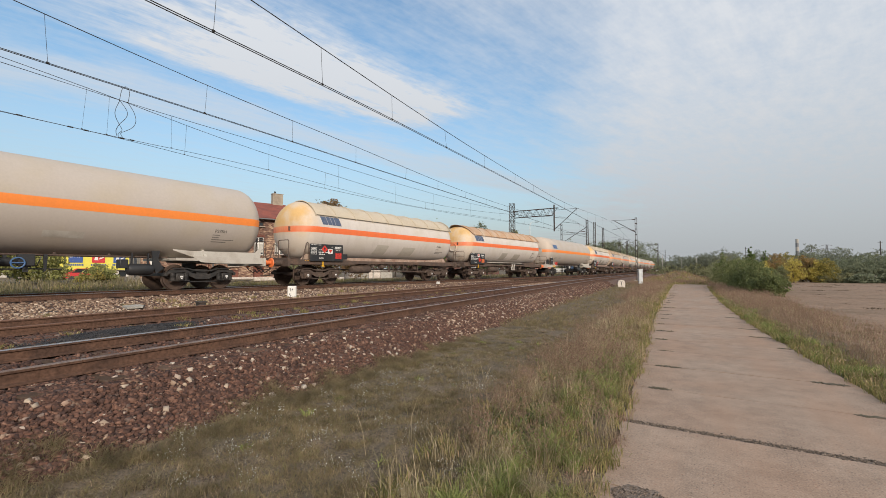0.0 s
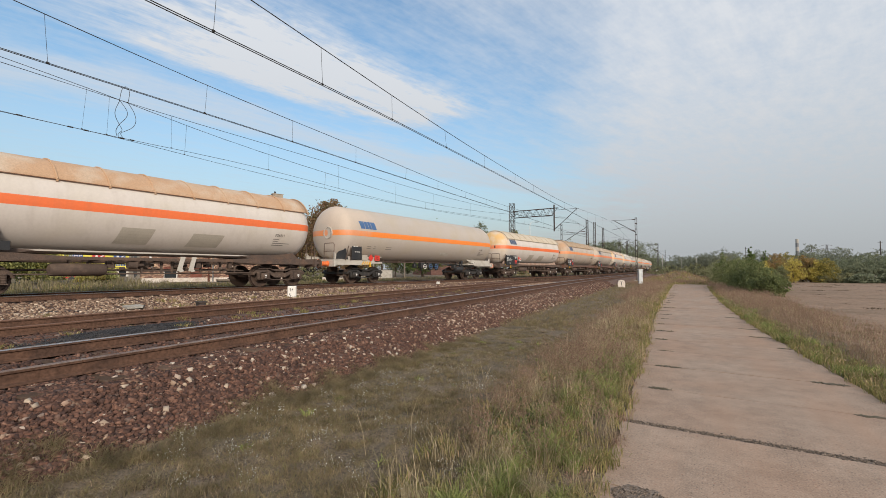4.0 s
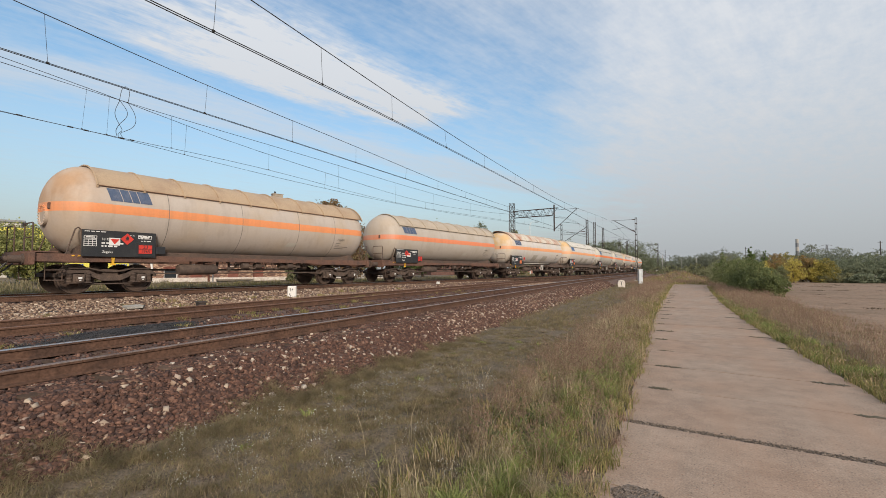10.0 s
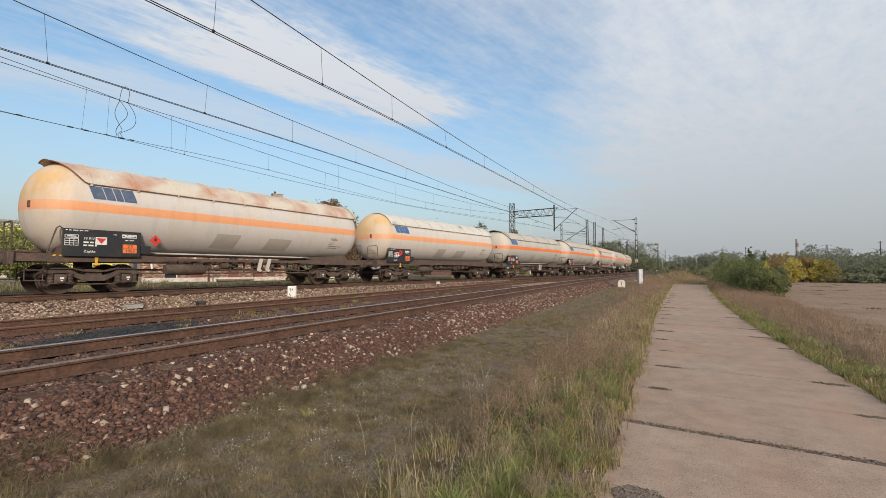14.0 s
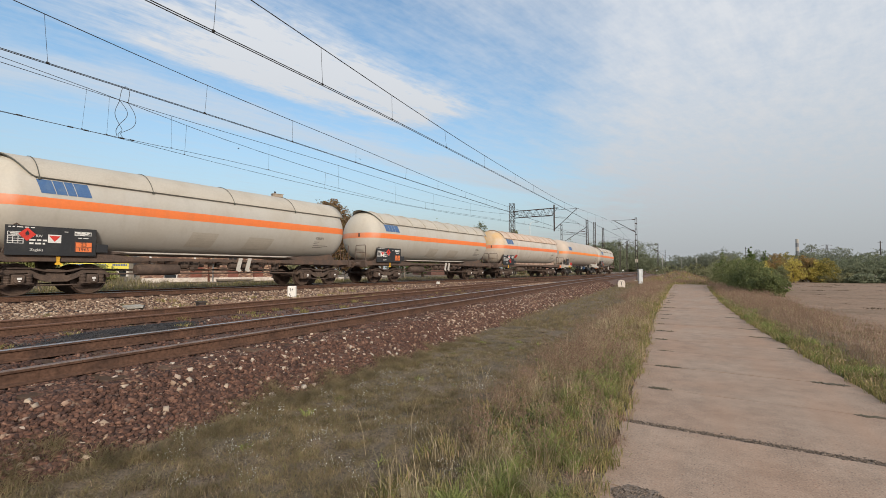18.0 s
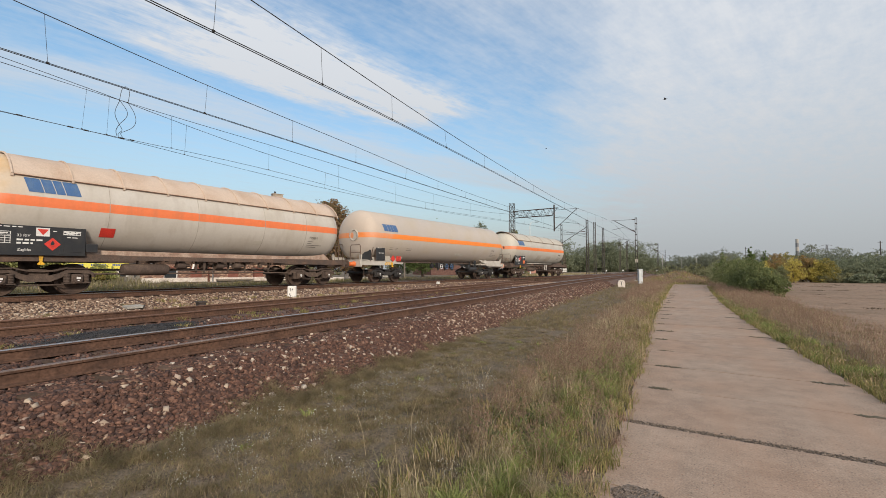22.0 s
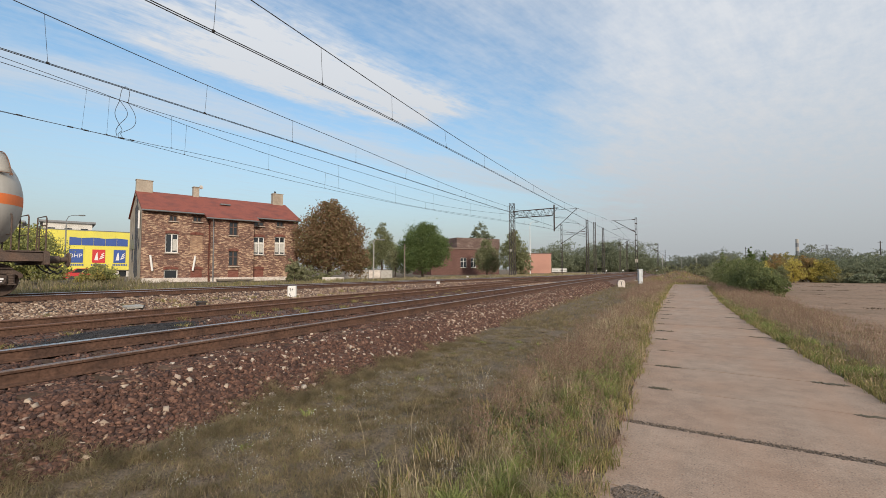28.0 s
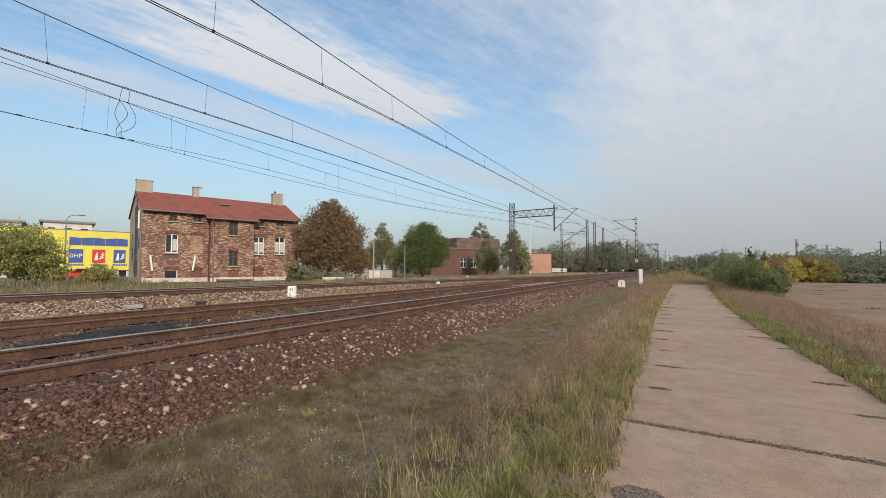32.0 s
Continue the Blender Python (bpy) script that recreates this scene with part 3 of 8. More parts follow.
p_pale = tank_paint("pale tan tank paint", (0.476, 0.421, 0.364), (0.47, 0.385, 0.30), (0.76, 0.25, 0.12), (0.423, 0.358, 0.288), 0.8)
p_dull = tank_paint("dull greyish tank paint", (0.544, 0.504, 0.449), (0.60, 0.40, 0.20), (0.80, 0.20, 0.07), (0.465, 0.419, 0.353), 1.0)
p_grey = tank_paint("grey-white tank paint", (0.480, 0.458, 0.411), (0.52, 0.475, 0.395), (0.80, 0.20, 0.05), (0.442, 0.405, 0.344), 0.6)
m_frame = mat("dirty brown underframe", (0.095, 0.068, 0.055), 0.85, 0.1, second=(0.145, 0.09, 0.064), scale=2.5, fine=30, bump=0.15)
m_frame_grey = mat("pale grey underframe", (0.50, 0.47, 0.42), 0.6, second=(0.38, 0.34, 0.29), scale=2, fine=30, bump=0.04, spread=0.07)
m_bogie = mat("oily dusty bogie steel", (0.085, 0.060, 0.048), 0.9, 0.05, second=(0.14, 0.098, 0.074), scale=4, fine=40, bump=0.3)
m_bogie_dark = mat("black bogie steel", (0.035, 0.033, 0.032), 0.6, 0.2, second=(0.07, 0.06, 0.052), scale=4, fine=40, bump=0.2)
m_wheel = mat("brown wheel steel", (0.105, 0.07, 0.052), 0.7, 0.3, second=(0.07, 0.048, 0.04), scale=3, fine=40, bump=0.15)
m_black = mat("black sign paint", (0.022, 0.023, 0.026), 0.5, second=(0.035, 0.034, 0.033), scale=3, fine=40, bump=0.03)
m_white = mat("white marking paint", (0.72, 0.71, 0.68), 0.6, scale=8, fine=60, bump=0.02, spread=0.1)
m_red = mat("red sign paint", (0.62, 0.045, 0.03), 0.5, scale=5, fine=50, bump=0.02, spread=0.15)
m_orange = mat("orange sign paint", (0.80, 0.20, 0.06), 0.5, scale=5, fine=50, bump=0.02, spread=0.15)
m_blue = mat("blue marking paint", (0.055, 0.13, 0.29), 0.5, second=(0.09, 0.16, 0.28), scale=6, fine=50, bump=0.02, spread=0.15)
m_yellow = mat("yellow paint", (0.75, 0.42, 0.03), 0.6, second=(0.5, 0.27, 0.03), scale=6, fine=50, bump=0.03)
m_patch = mat("grey repainted patch", (0.43, 0.39, 0.33), 0.6, scale=3, fine=40, bump=0.03, spread=0.1)
m_patch_pale = mat("pale repainted patch", (0.50, 0.46, 0.395), 0.6, scale=3, fine=40, bump=0.03, spread=0.08)
m_seam = mat("dusty weld seam", (0.40, 0.355, 0.30), 0.7, scale=3, fine=40, bump=0.02)
m_ink = mat("dark stencil ink", (0.17, 0.155, 0.135), 0.7, scale=6, fine=60, bump=0.0)

R_TANK, Z_TANK = 1.46, 2.705
R_LONG = R_TANK + .065


PIV_S = 5.05                        # bogie centres of the short wagons from their middle
DOME = 0.98                         # depth of the dished ends


def end_profile(y0, y1, r, deep=DOME, round_off=.92):
    """A cylinder along y with dished ends."""
    k = 12
    pr = [(y0 + deep * (1 - math.cos(math.pi / 2 * i / k)), max(r * math.sin(math.pi / 2 * i / k) ** round_off, 0.02)) for i in range(k + 1)]
    mid = [(y0 + deep + (y1 - y0 - 2 * deep) * i / 8, r) for i in range(1, 8)]
    return pr + mid + [(y0 + y1 - a, b) for a, b in pr[::-1]]


def build_wheelset(bogie, y, material, rim):
    bm = bmesh.new()
    for s in (-1, 1):
        x = s * 0.7535
        spun(bm, [(x - .075 * s, .49), (x - .045 * s, .475), (x - .04 * s, .46), (x + .065 * s, .455), (x + .065 * s, .40), (x + .03 * s, .385),
                  (x + .015 * s, .25), (x + .06 * s, .13), (x + .07 * s, .10)], "x", 28)
    rod(bm, (-1.02, 0, 0), (1.02, 0, 0), .08, 12)
    for k in range(4):
        box(bm, (.7535 + .05, .27 * math.cos(k * math.pi / 2), .27 * math.sin(k * math.pi / 2)), (.02, .06, .06))
    ob = part("wheelset", bm, material, bogie, smooth=True)
    ob.matrix_basis = pose(0, y, 0.46)
    return ob


def build_bogie(root, y, material, steel, rim):
    bm = bmesh.new()
    for s in (-1, 1):
        x0, x1 = s * 1.0 - .04, s * 1.0 + .04
        # cranked side frame
        up = [(-1.35, .62), (-1.18, .74), (-.9, .78), (-.62, .76), (-.42, .64), (-.2, .58), (.2, .58), (.42, .64), (.62, .76), (.9, .78), (1.18, .74), (1.35, .62)]
        lo = [(1.33, .54), (1.15, .64), (.66, .66), (.5, .52), (.25, .40), (-.25, .40), (-.5, .52), (-.66, .66), (-1.15, .64), (-1.33, .54)]
        plate(bm, up + lo, 0, min(x0, x1), max(x0, x1))
        # top flange of the frame, bowed under the middle
        plate(bm, [(-.62, .79), (-.3, .70), (0, .68), (.3, .70), (.62, .79), (.62, .83), (.3, .75), (0, .73), (-.3, .75), (-.62, .83)], 0, min(x0, x1) - .05, max(x0, x1) + .05)
        for w in (-.86, .86):
            box(bm, (s * 1.04, w, .47), (.22, .30, .30), bevel=.03)
            spun(bm, [(s * 1.14, .12), (s * 1.19, .11), (s * 1.20, .05)] if s > 0 else [(s * 1.20, .05), (s * 1.19, .11), (s * 1.14, .12)], "x", 12, Matrix.Translation((0, w, .46)))
            for q in (-.23, .23):
                for h in range(6):
                    spun(bm, [(.37 + h * .045, .085), (.39 + h * .045, .095), (.41 + h * .045, .085)], "z", 10, Matrix.Translation((s * 1.03, w + q, 0)))
                box(bm, (s * 1.03, w + q, .35), (.2, .2, .03))
            box(bm, (s * 1.08, w, .80), (.07, .5, .03))
        rod(bm, (s * 1.02, -.86, .30), (s * 1.02, .86, .30), .022, 6)
        for w in (-.42, .42):
            box(bm, (s * .80, w, .50), (.10, .08, .40))
    box(bm, (0, 0, .66), (2.0, .45, .22), bevel=.03)
    for e in (-1.3, 1.3):
        box(bm, (0, e, .58), (2.05, .10, .12), bevel=.01)
    rod(bm, (0, 0, .7), (0, 0, 1.0), .25, 14)
    bogie = part("bogie", bm, material, root, "four-wheel freight bogie with coil springs", smooth=True)
    bogie.matrix_basis = pose(0, y, 0)
    sets = [build_wheelset(bogie, w, steel, rim) for w in (-.86, .86)]
    for w in (-.86, .86):
        bm = bmesh.new()
        box(bm, (1.215, w, .50), (.012, .10, .06))
        box(bm, (1.215, w, .43), (.012, .05, .03))
        part("marking", bm, m_white, bogie)
    return bogie, sets


def bars(bm, x, y0, z0, w, h, rows, m=None):
    """Rows of short strokes in place of writing; x is the face."""
    for i in range(rows):
        z = z0 + h - (i + .5) * h / rows
        y = y0
        while y < y0 + w * (.6 + .4 * ((i * 7 + 3) % 5) / 4):
            k = .05 + .04 * ((i * 5 + int(y * 100)) % 3)
            box(bm, (x, y + k / 2, z), (.004, k, h / rows * .5), m)
            y += k + .035


def surf(th, r=R_TANK):
    return Vector((r * math.cos(th), 0, Z_TANK + r * math.sin(th)))


def on_shell(bm, y0, y1, z0, z1, lift=.004, r=R_TANK, n=6, skew=0.0):
    """A thin sheet that lies on the tank's camera-side shell."""
    a0, a1 = math.asin(max(-1, min(1, (z0 - Z_TANK) / r))), math.asin(max(-1, min(1, (z1 - Z_TANK) / r)))
    rows = []
    for i in range(n + 1):
        a = a0 + (a1 - a0) * i / n
        k = skew * i / n
        p = surf(a, r + lift)
        rows.append([bm.verts.new((p.x, y0 + k, p.z)), bm.verts.new((p.x, y1 + k, p.z))])
    for a, b in zip(rows, rows[1:]):
        bm.faces.new((a[0], a[1], b[1], b[0]))


def logo(root, y0, tint, r=R_TANK):
    """The company mark as four plain slanted blocks."""
    z0, z1 = 2.97, 3.38
    h = z1 - z0
    k = 6
    for a, b in ((0, .335), (.355, .60), (.62, .825), (.845, 1.20)):
        bm = bmesh.new()
        rows = []
        for i in range(k + 1):
            g = i / k
            p = surf(math.asin((z0 + h * g - Z_TANK) / r), r + .006)
            rows.append([bm.verts.new((p.x, y0 + q - .10 * g, p.z)) for q in (a, b)])
        for u, v in zip(rows, rows[1:]):
            bm.faces.new((u[0], u[1], v[1], v[0]))
        part("mark_block", bm, tint, root, "plain blue block of the company mark")


def build_wagon(length, spec):
    long = spec["long"]
    half = length / 2
    root = thing("tank_wagon", Matrix(), spec["label"], "tank wagon", "wagons of the gas train")
    piv = 5.80 if long else PIV_S
    y0, y1 = -half + (spec.get("gap", .80) if not long else 1.0), half - (spec.get("rear", .62) if not long else .60)
    paint = spec["paint"]
    bm = bmesh.new()
    spun(bm, end_profile(y0, y1, R_LONG, .82, .78) if long else end_profile(y0, y1, R_TANK), "y", 56, Matrix.Translation((0, 0, Z_TANK)))
    part("tank", bm, paint, root, smooth="all")
    frame_m = m_frame_grey if long else spec.get("frame", m_frame)
    # weld seams of the shell
    if spec.get("seams"):
        for y in (-3.4, -.6, 2.2, 4.4):
            bm = bmesh.new()
            spun(bm, [(y - .010, R_TANK), (y, R_TANK + .005), (y + .010, R_TANK)], "y", 56, Matrix.Translation((0, 0, Z_TANK)))
            part("weld_seam", bm, m_seam if spec["seams"] == "faint" else m_ink, root)
    # sun shield
    if not long:
        hood = spec["hood"]
        a0 = radians(29)
        ys0, ys1 = y0 + (.46 if hood else DOME + .02), y1 - .52
        rows = []
        n = 30
        sweep = .80 if hood else 0.0
        along_y = np.concatenate([ys0 + np.linspace(0, .9, 14), np.linspace(ys0 + 1.1, ys1, 32)])
        for y in along_y:
            # the front lip of a hood sweeps up to the crown
            q = max(0.0, 1 - (y - ys0) / sweep) if hood else 0.0
            low = a0 + radians(46) * q * q * (3 - 2 * q)
            rows.append([(((R_TANK + .042) * math.cos(low + (math.pi - 2 * low) * i / n)), y, Z_TANK + (R_TANK + .042) * math.sin(low + (math.pi - 2 * low) * i / n)) for i in range(n + 1)])
        V = np.array(rows)
        sh = grid_mesh("sun_shield", V, spec["shield"], root, "curved sheet-metal sun shield over the tank")
        so = sh.modifiers.new("thickness", "SOLIDIFY")
        so.thickness, so.offset = .012, 1
        # lower edge strip
        for s in (-1, 1):
            bm = bmesh.new()
            tube(bm, [(s * (R_TANK + .055) * math.cos(a0), y, Z_TANK + (R_TANK + .05) * math.sin(a0)) for y in (ys0 + (.8 if hood else 0), (ys0 + ys1) / 2, ys1)], .010, 6)
            part("shield_edge", bm, spec["edge"], root)
        else:
            bm = bmesh.new()
            tube(bm, [tuple(p) for p in V[0]], .016, 6)
            part("shield_lip", bm, m_edge_dark, root)
        if hood:
            bm = bmesh.new()
            tube(bm, [tuple(p) for p in V[13:0:-1, 0]] + [tuple(p) for p in V[0, ::3]] + [tuple(p) for p in V[1:14, -1]], .022, 6)
            part("shield_lip", bm, spec["edge"], root)
        for y in np.linspace(ys0 + (.85 if hood else .0), ys1, 5 if spec.get("few") else 10):
            bm = bmesh.new()
            tube(bm, [((R_TANK + .060) * math.cos(a0 + (math.pi - 2 * a0) * i / 18), float(y), Z_TANK + (R_TANK + .060) * math.sin(a0 + (math.pi - 2 * a0) * i / 18)) for i in range(19)], .012 if spec.get("few") else .028, 6)
            for s in (-1, 1):
                box(bm, (s * (R_TANK + .05) * math.cos(a0), float(y), Z_TANK + (R_TANK + .03) * math.sin(a0) - .02), (.035, .06, .07))
            part("strap", bm, spec["shield"] if not spec.get("few") else spec["edge"], root)
    # frame
    bm = bmesh.new()
    if long:
        for e in (-1, 1):
            if e > 0:
                part("underframe", bm, frame_m, root, smooth=True)
                bm = bmesh.new()
            a = e * half
            for s in (-1, 1):
                pts = [(e * (half - .62), 1.00), (e * (half - .62), 1.24), (e * (piv - .1), 1.26), (e * (piv - .55), 1.26), (e * (piv - .2), 1.04), (e * (piv + .4), 1.00)]
                plate(bm, pts, 0, s * 1.25 - .02, s * 1.25 + .02)
            box(bm, (0, e * (half - .66), 1.08), (2.7, .12, .34), bevel=.01)
            box(bm, (0, e * (piv + .2), 1.14), (2.5, 2.6, .10))
            plate(bm, [(-1.25, 1.2), (1.25, 1.2), (1.1, 1.42), (.85, 1.62), (-.85, 1.62), (-1.1, 1.42)], 1, e * (piv + .0) - .05, e * (piv + .0) + .05)
            # saddle cheeks
            for s in (-1, 1):
                plate(bm, [(e * (half - .75), 1.2), (e * (half - .72), 1.60), (e * (half - .80), 1.66), (e * (half - .98), 1.47), (e * (piv - .55), 1.46), (e * (piv - 1.15), 1.50), (e * (piv - 1.15), 1.46), (e * (piv - .35), 1.2)], 0, s * 1.12 - .02, s * 1.12 + .02)
    else:
        for s in (-1, 1):
            low = 1.16 if spec["hood"] else 1.21
            pts = [(-half + .6, 1.00), (-half + .6, 1.24), (-piv + 1.3, 1.24), (-piv + 2.6, low), (piv - 2.6, low), (piv - 1.3, 1.24), (half - .6, 1.24), (half - .6, 1.00), (piv - 1.2, 1.00), (piv - 2.4, 1.06), (-piv + 2.4, 1.06), (-piv + 1.2, 1.00)]
            plate(bm, pts, 0, s * 1.24 - .04, s * 1.24 + .04)
        for e in (-1, 1):
            box(bm, (0, e * (half - .64), 1.08), (2.72, .14, .36), bevel=.012)
            box(bm, (0, e * piv, 1.09), (2.4, .5, .2))
        box(bm, (0, 0, 1.07), (.5, length - 1.4, .18))
        for y in np.linspace(-piv + 1.5, piv - 1.5, 5):
            box(bm, (0, float(y), 1.08), (2.4, .14, .14))
    part("underframe", bm, frame_m, root, smooth=True)
    if not long:
        # tank supports and the ledge along the shell
        for s in (-1, 1):
            for e in (-1, 1):
                bm = bmesh.new()
                plate(bm, [(e * (piv + 1.1), 1.24), (e * (piv + .75), 1.52), (e * (piv + .2), 1.44), (e * (piv - 1.0), 1.38), (e * (piv - 1.9), 1.33), (e * (piv - 1.5), 1.243)], 0, s * 1.06 - .03, s * 1.06 + .03)
                part("saddle_plate", bm, spec.get("ledge", m_frame), root)
            bm = bmesh.new()
            if spec["hood"]:
                box(bm, (s * .93, 0, 1.335), (.05, 2 * piv - 1.8, .05))
                part("skirt_strip", bm, m_frame_grey, root)
            else:
                box(bm, (s * 1.10, 0, 1.29), (.10, 2 * piv - 2.0, .16))
                for k in range(26):
                    box(bm, (s * 1.155, -piv + 1.2 + (2 * piv - 2.4) * k / 25, 1.32), (.02, .05, .03))
                part("ledge", bm, spec.get("ledge", m_frame), root, "riveted ledge along the tank's foot")
    # bogies
    sets = []
    for e in (-1, 1):
        b, w = build_bogie(root, e * piv + (0 if long else .13), m_bogie_dark if long else m_bogie, m_wheel, None)
        sets += w
    # buffers and couplings
    for e in (-1, 1):
        for s in (-1, 1):
            bm = bmesh.new()
            a = half - .58
            spun(bm, [(e * a, .15), (e * (a + .05), .15), (e * (a + .06), .115), (e * (a + .34), .115), (e * (a + .345), .075), (e * (a + .53), .075), (e * (a + .535), .20), (e * (a + .565), .225), (e * (a + .58), .19)], "y", 16, Matrix.Translation((s * .875, 0, 1.06)))
            part("buffer", bm, m_orange if long else m_frame_grey if long else m_frame, root, "orange painted buffer" if long else "round buffer", smooth=True)
        bm = bmesh.new()
        box(bm, (0, e * (half - .40), 1.03), (.09, .36, .12), bevel=.02)
        tube(bm, [(0, e * (half - .3), 1.0), (0, e * (half - .2), .88), (0, e * (half - .02), .80), (0, e * (half + .1), .92)], .028, 6)
        part("coupling", bm, m_bogie, root)
        for s in (-.35, .35):
            bm = bmesh.new()
            tube(bm, [(s, e * (half - .5), 1.0), (s, e * (half - .3), .75), (s * .9, e * (half - .1), .62), (s * .8, e * (half + .02), .72)], .026, 6)
            part("brake_hose", bm, m_black, root)
    # end platform with hand rails at the leading end
    bm = bmesh.new()
    box(bm, (0, -half + .92, 1.285), (2.6, .62, .04))
    part("platform", bm, frame_m, root)
    yf = -half + .66
    for s in (-1, 1):
        bm = bmesh.new()
        tube(bm, [(s * 1.27, yf, 1.28), (s * 1.27, yf, 2.05), (s * 1.22, yf, 2.12), (s * .55, yf, 2.12), (s * .5, yf, 2.05), (s * .5, yf, 1.28)], .02, 6)
        rod(bm, (s * 1.27, yf, 1.7), (s * .5, yf, 1.7), .014, 6)
        part("hand_rail", bm, m_frame, root)
        bm = bmesh.new()
        tube(bm, [(s * 1.30, yf + .75, 1.25), (s * 1.30, yf + .95, 2.0), (s * 1.30, yf + 1.02, 2.06), (s * 1.30, yf + 1.1, 2.0), (s * 1.30, yf + 1.12, 1.25)], .02, 6)
        part("hand_rail", bm, m_frame, root)
        for q in (.45, .75):
            bm = bmesh.new()
            box(bm, (s * 1.30, yf + .5, q), (.22, .42, .025))
            for w in (.3, .7):
                rod(bm, (s * 1.24, yf + w, q), (s * 1.24, yf + w, 1.05), .014, 5)
            part("step", bm, m_frame, root)
    if spec.get("rear"):
        bm = bmesh.new()
        box(bm, (0, half - 1.0, 1.285), (2.6, .8, .04))
        part("platform", bm, frame_m, root)
        for q in (.66, 1.05, 1.4):
            bm = bmesh.new()
            tube(bm, [(1.27, half - q, 1.28), (1.27, half - q, 2.25), (1.2, half - q, 2.32), (.5, half - q, 2.32), (.45, half - q, 1.28)], .018, 6)
            rod(bm, (1.27, half - q, 1.75), (.45, half - q, 1.75), .014, 6)
            part("hand_rail", bm, m_frame, root)
    # rear hand rail
    bm = bmesh.new()
    tube(bm, [(1.25, half - .66, 1.25), (1.25, half - .66, 2.0), (1.2, half - .66, 2.06), (.7, half - .66, 2.06), (.66, half - .66, 1.25)], .018, 6)
    part("hand_rail", bm, m_frame, root)
    # brake rods, air tank and levers below the frame
    bm = bmesh.new()
    if long:
        rod(bm, (.85, -piv + 1.2, 1.20), (.85, piv - 1.2, 1.20), .03, 6)
        for q in np.linspace(-piv + 1.6, piv - 1.6, 7):
            box(bm, (.85, float(q), 1.24), (.05, .06, .1))
    else:
        rod(bm, (1.1, -piv + 1.4, .62), (1.1, piv - 1.4, .62), .025, 6)
        rod(bm, (.2, -piv + 1.4, .75), (.2, piv - 1.4, .75), .035, 6)
    part("brake_rod", bm, m_bogie, root)
    bm = bmesh.new()
    ya = -piv + 2.9 if not long else piv - 2.15
    al = .42 if long else .75
    spun(bm, [(ya - al, .05), (ya - al + .05, .17), (ya - al + .13, .2), (ya + al - .13, .2), (ya + al - .05, .17), (ya + al, .05)], "y", 16, Matrix.Translation((1.0, 0, .76)))
    for w in (-.25, .25):
        box(bm, (1.0, ya + w, 1.05 if long else .95), (.06, .05, .55 if long else .35))
    if long:
        plate(bm, [(ya + .35, 1.42), (ya + .62, 1.42), (ya + .55, 1.1), (ya + .75, .8), (ya + .5, .62), (ya + .38, .9)], 0, 1.0, 1.06)
        box(bm, (.95, ya - .5, .95), (.3, .25, .3), bevel=.02)
    part("air_tank", bm, m_black if long else m_bogie, root, "cylindrical brake air tank", smooth=True)
    for y in (.75, 1.15) if not long and spec["hood"] else ():
        bm = bmesh.new()
        plate(bm, [(y, 1.22), (y + .16, 1.22), (y + .05, .78), (y + .12, .70), (y + .0, .66), (y - .12, .72)], 0, 1.26, 1.30)
        part("lever", bm, m_frame_grey, root)
    gear = random.Random(len(spec["label"]))
    lo, hi = (-1.6, 1.5) if long else (-piv + 3.6, piv - 1.9)
    for k in range(7 if long else 17):
        y = lo + (hi - lo) * (k + gear.uniform(.2, .8)) / (7 if long else 17)
        bm = bmesh.new()
        kind = gear.randrange(4)
        x, top = gear.uniform(.75, 1.15), 1.08 if not long else 1.15
        if kind == 0:
            spun(bm, [(y - .16, .05), (y - .15, .13), (y + .12, .13), (y + .14, .06), (y + .32, .05)], "y", 12, Matrix.Translation((x, 0, top - .17)))
        elif kind == 1:
            box(bm, (x, y, top - .16), (.2, gear.uniform(.12, .3), gear.uniform(.14, .26)), bevel=.02)
            rod(bm, (x, y, top - .1), (x, y + .5, top - .14), .018, 6)
        elif kind == 2:
            plate(bm, [(y - .05, top), (y + .05, top), (y + .03, top - .42), (y - .02, top - .46)], 0, x - .02, x + .02)
            rod(bm, (x, y - .6, top - .36), (x, y + .4, top - .38), .02, 6)
        else:
            tube(bm, [(x + .1, y - .3, top), (x + .12, y - .2, top - .26), (x + .12, y + .2, top - .28), (x + .1, y + .3, top)], .016, 6)
            box(bm, (x + .1, y, top - .28), (.07, .16, .09), bevel=.01)
        box(bm, (x, y, top + .01), (.08, .08, .12))
        part("brake_gear", bm, m_black if long else m_bogie, root, smooth=True)
    if long:
        for y in (-.9, -.1, .7):
            bm = bmesh.new()
            box(bm, (1.15, y, 1.03), (.26, .36, .34), bevel=.02)
            box(bm, (1.15, y, .80), (.08, .10, .22))
            part("valve_box", bm, m_black, root)
        for y, col in ((-.75, m_white), (-.1, m_blue), (.5, m_blue)):
            bm = bmesh.new()
            for k in range(12):
                t0, t1 = 2 * math.pi * k / 12, 2 * math.pi * (k + 1) / 12
                rod(bm, (1.32, y + .15 * math.cos(t0), .95 + .15 * math.sin(t0)), (1.32, y + .15 * math.cos(t1), .95 + .15 * math.sin(t1)), .02, 5)
            rod(bm, (1.32, y - .14, .95), (1.32, y + .14, .95), .015, 5)
            part("hand_wheel", bm, col, root)
    # company mark, stencils and boards
    logo(root, y0 + (1.32 if long else 1.34), spec.get("tint", m_blue), R_LONG if long else R_TANK)
    bx = 1.36
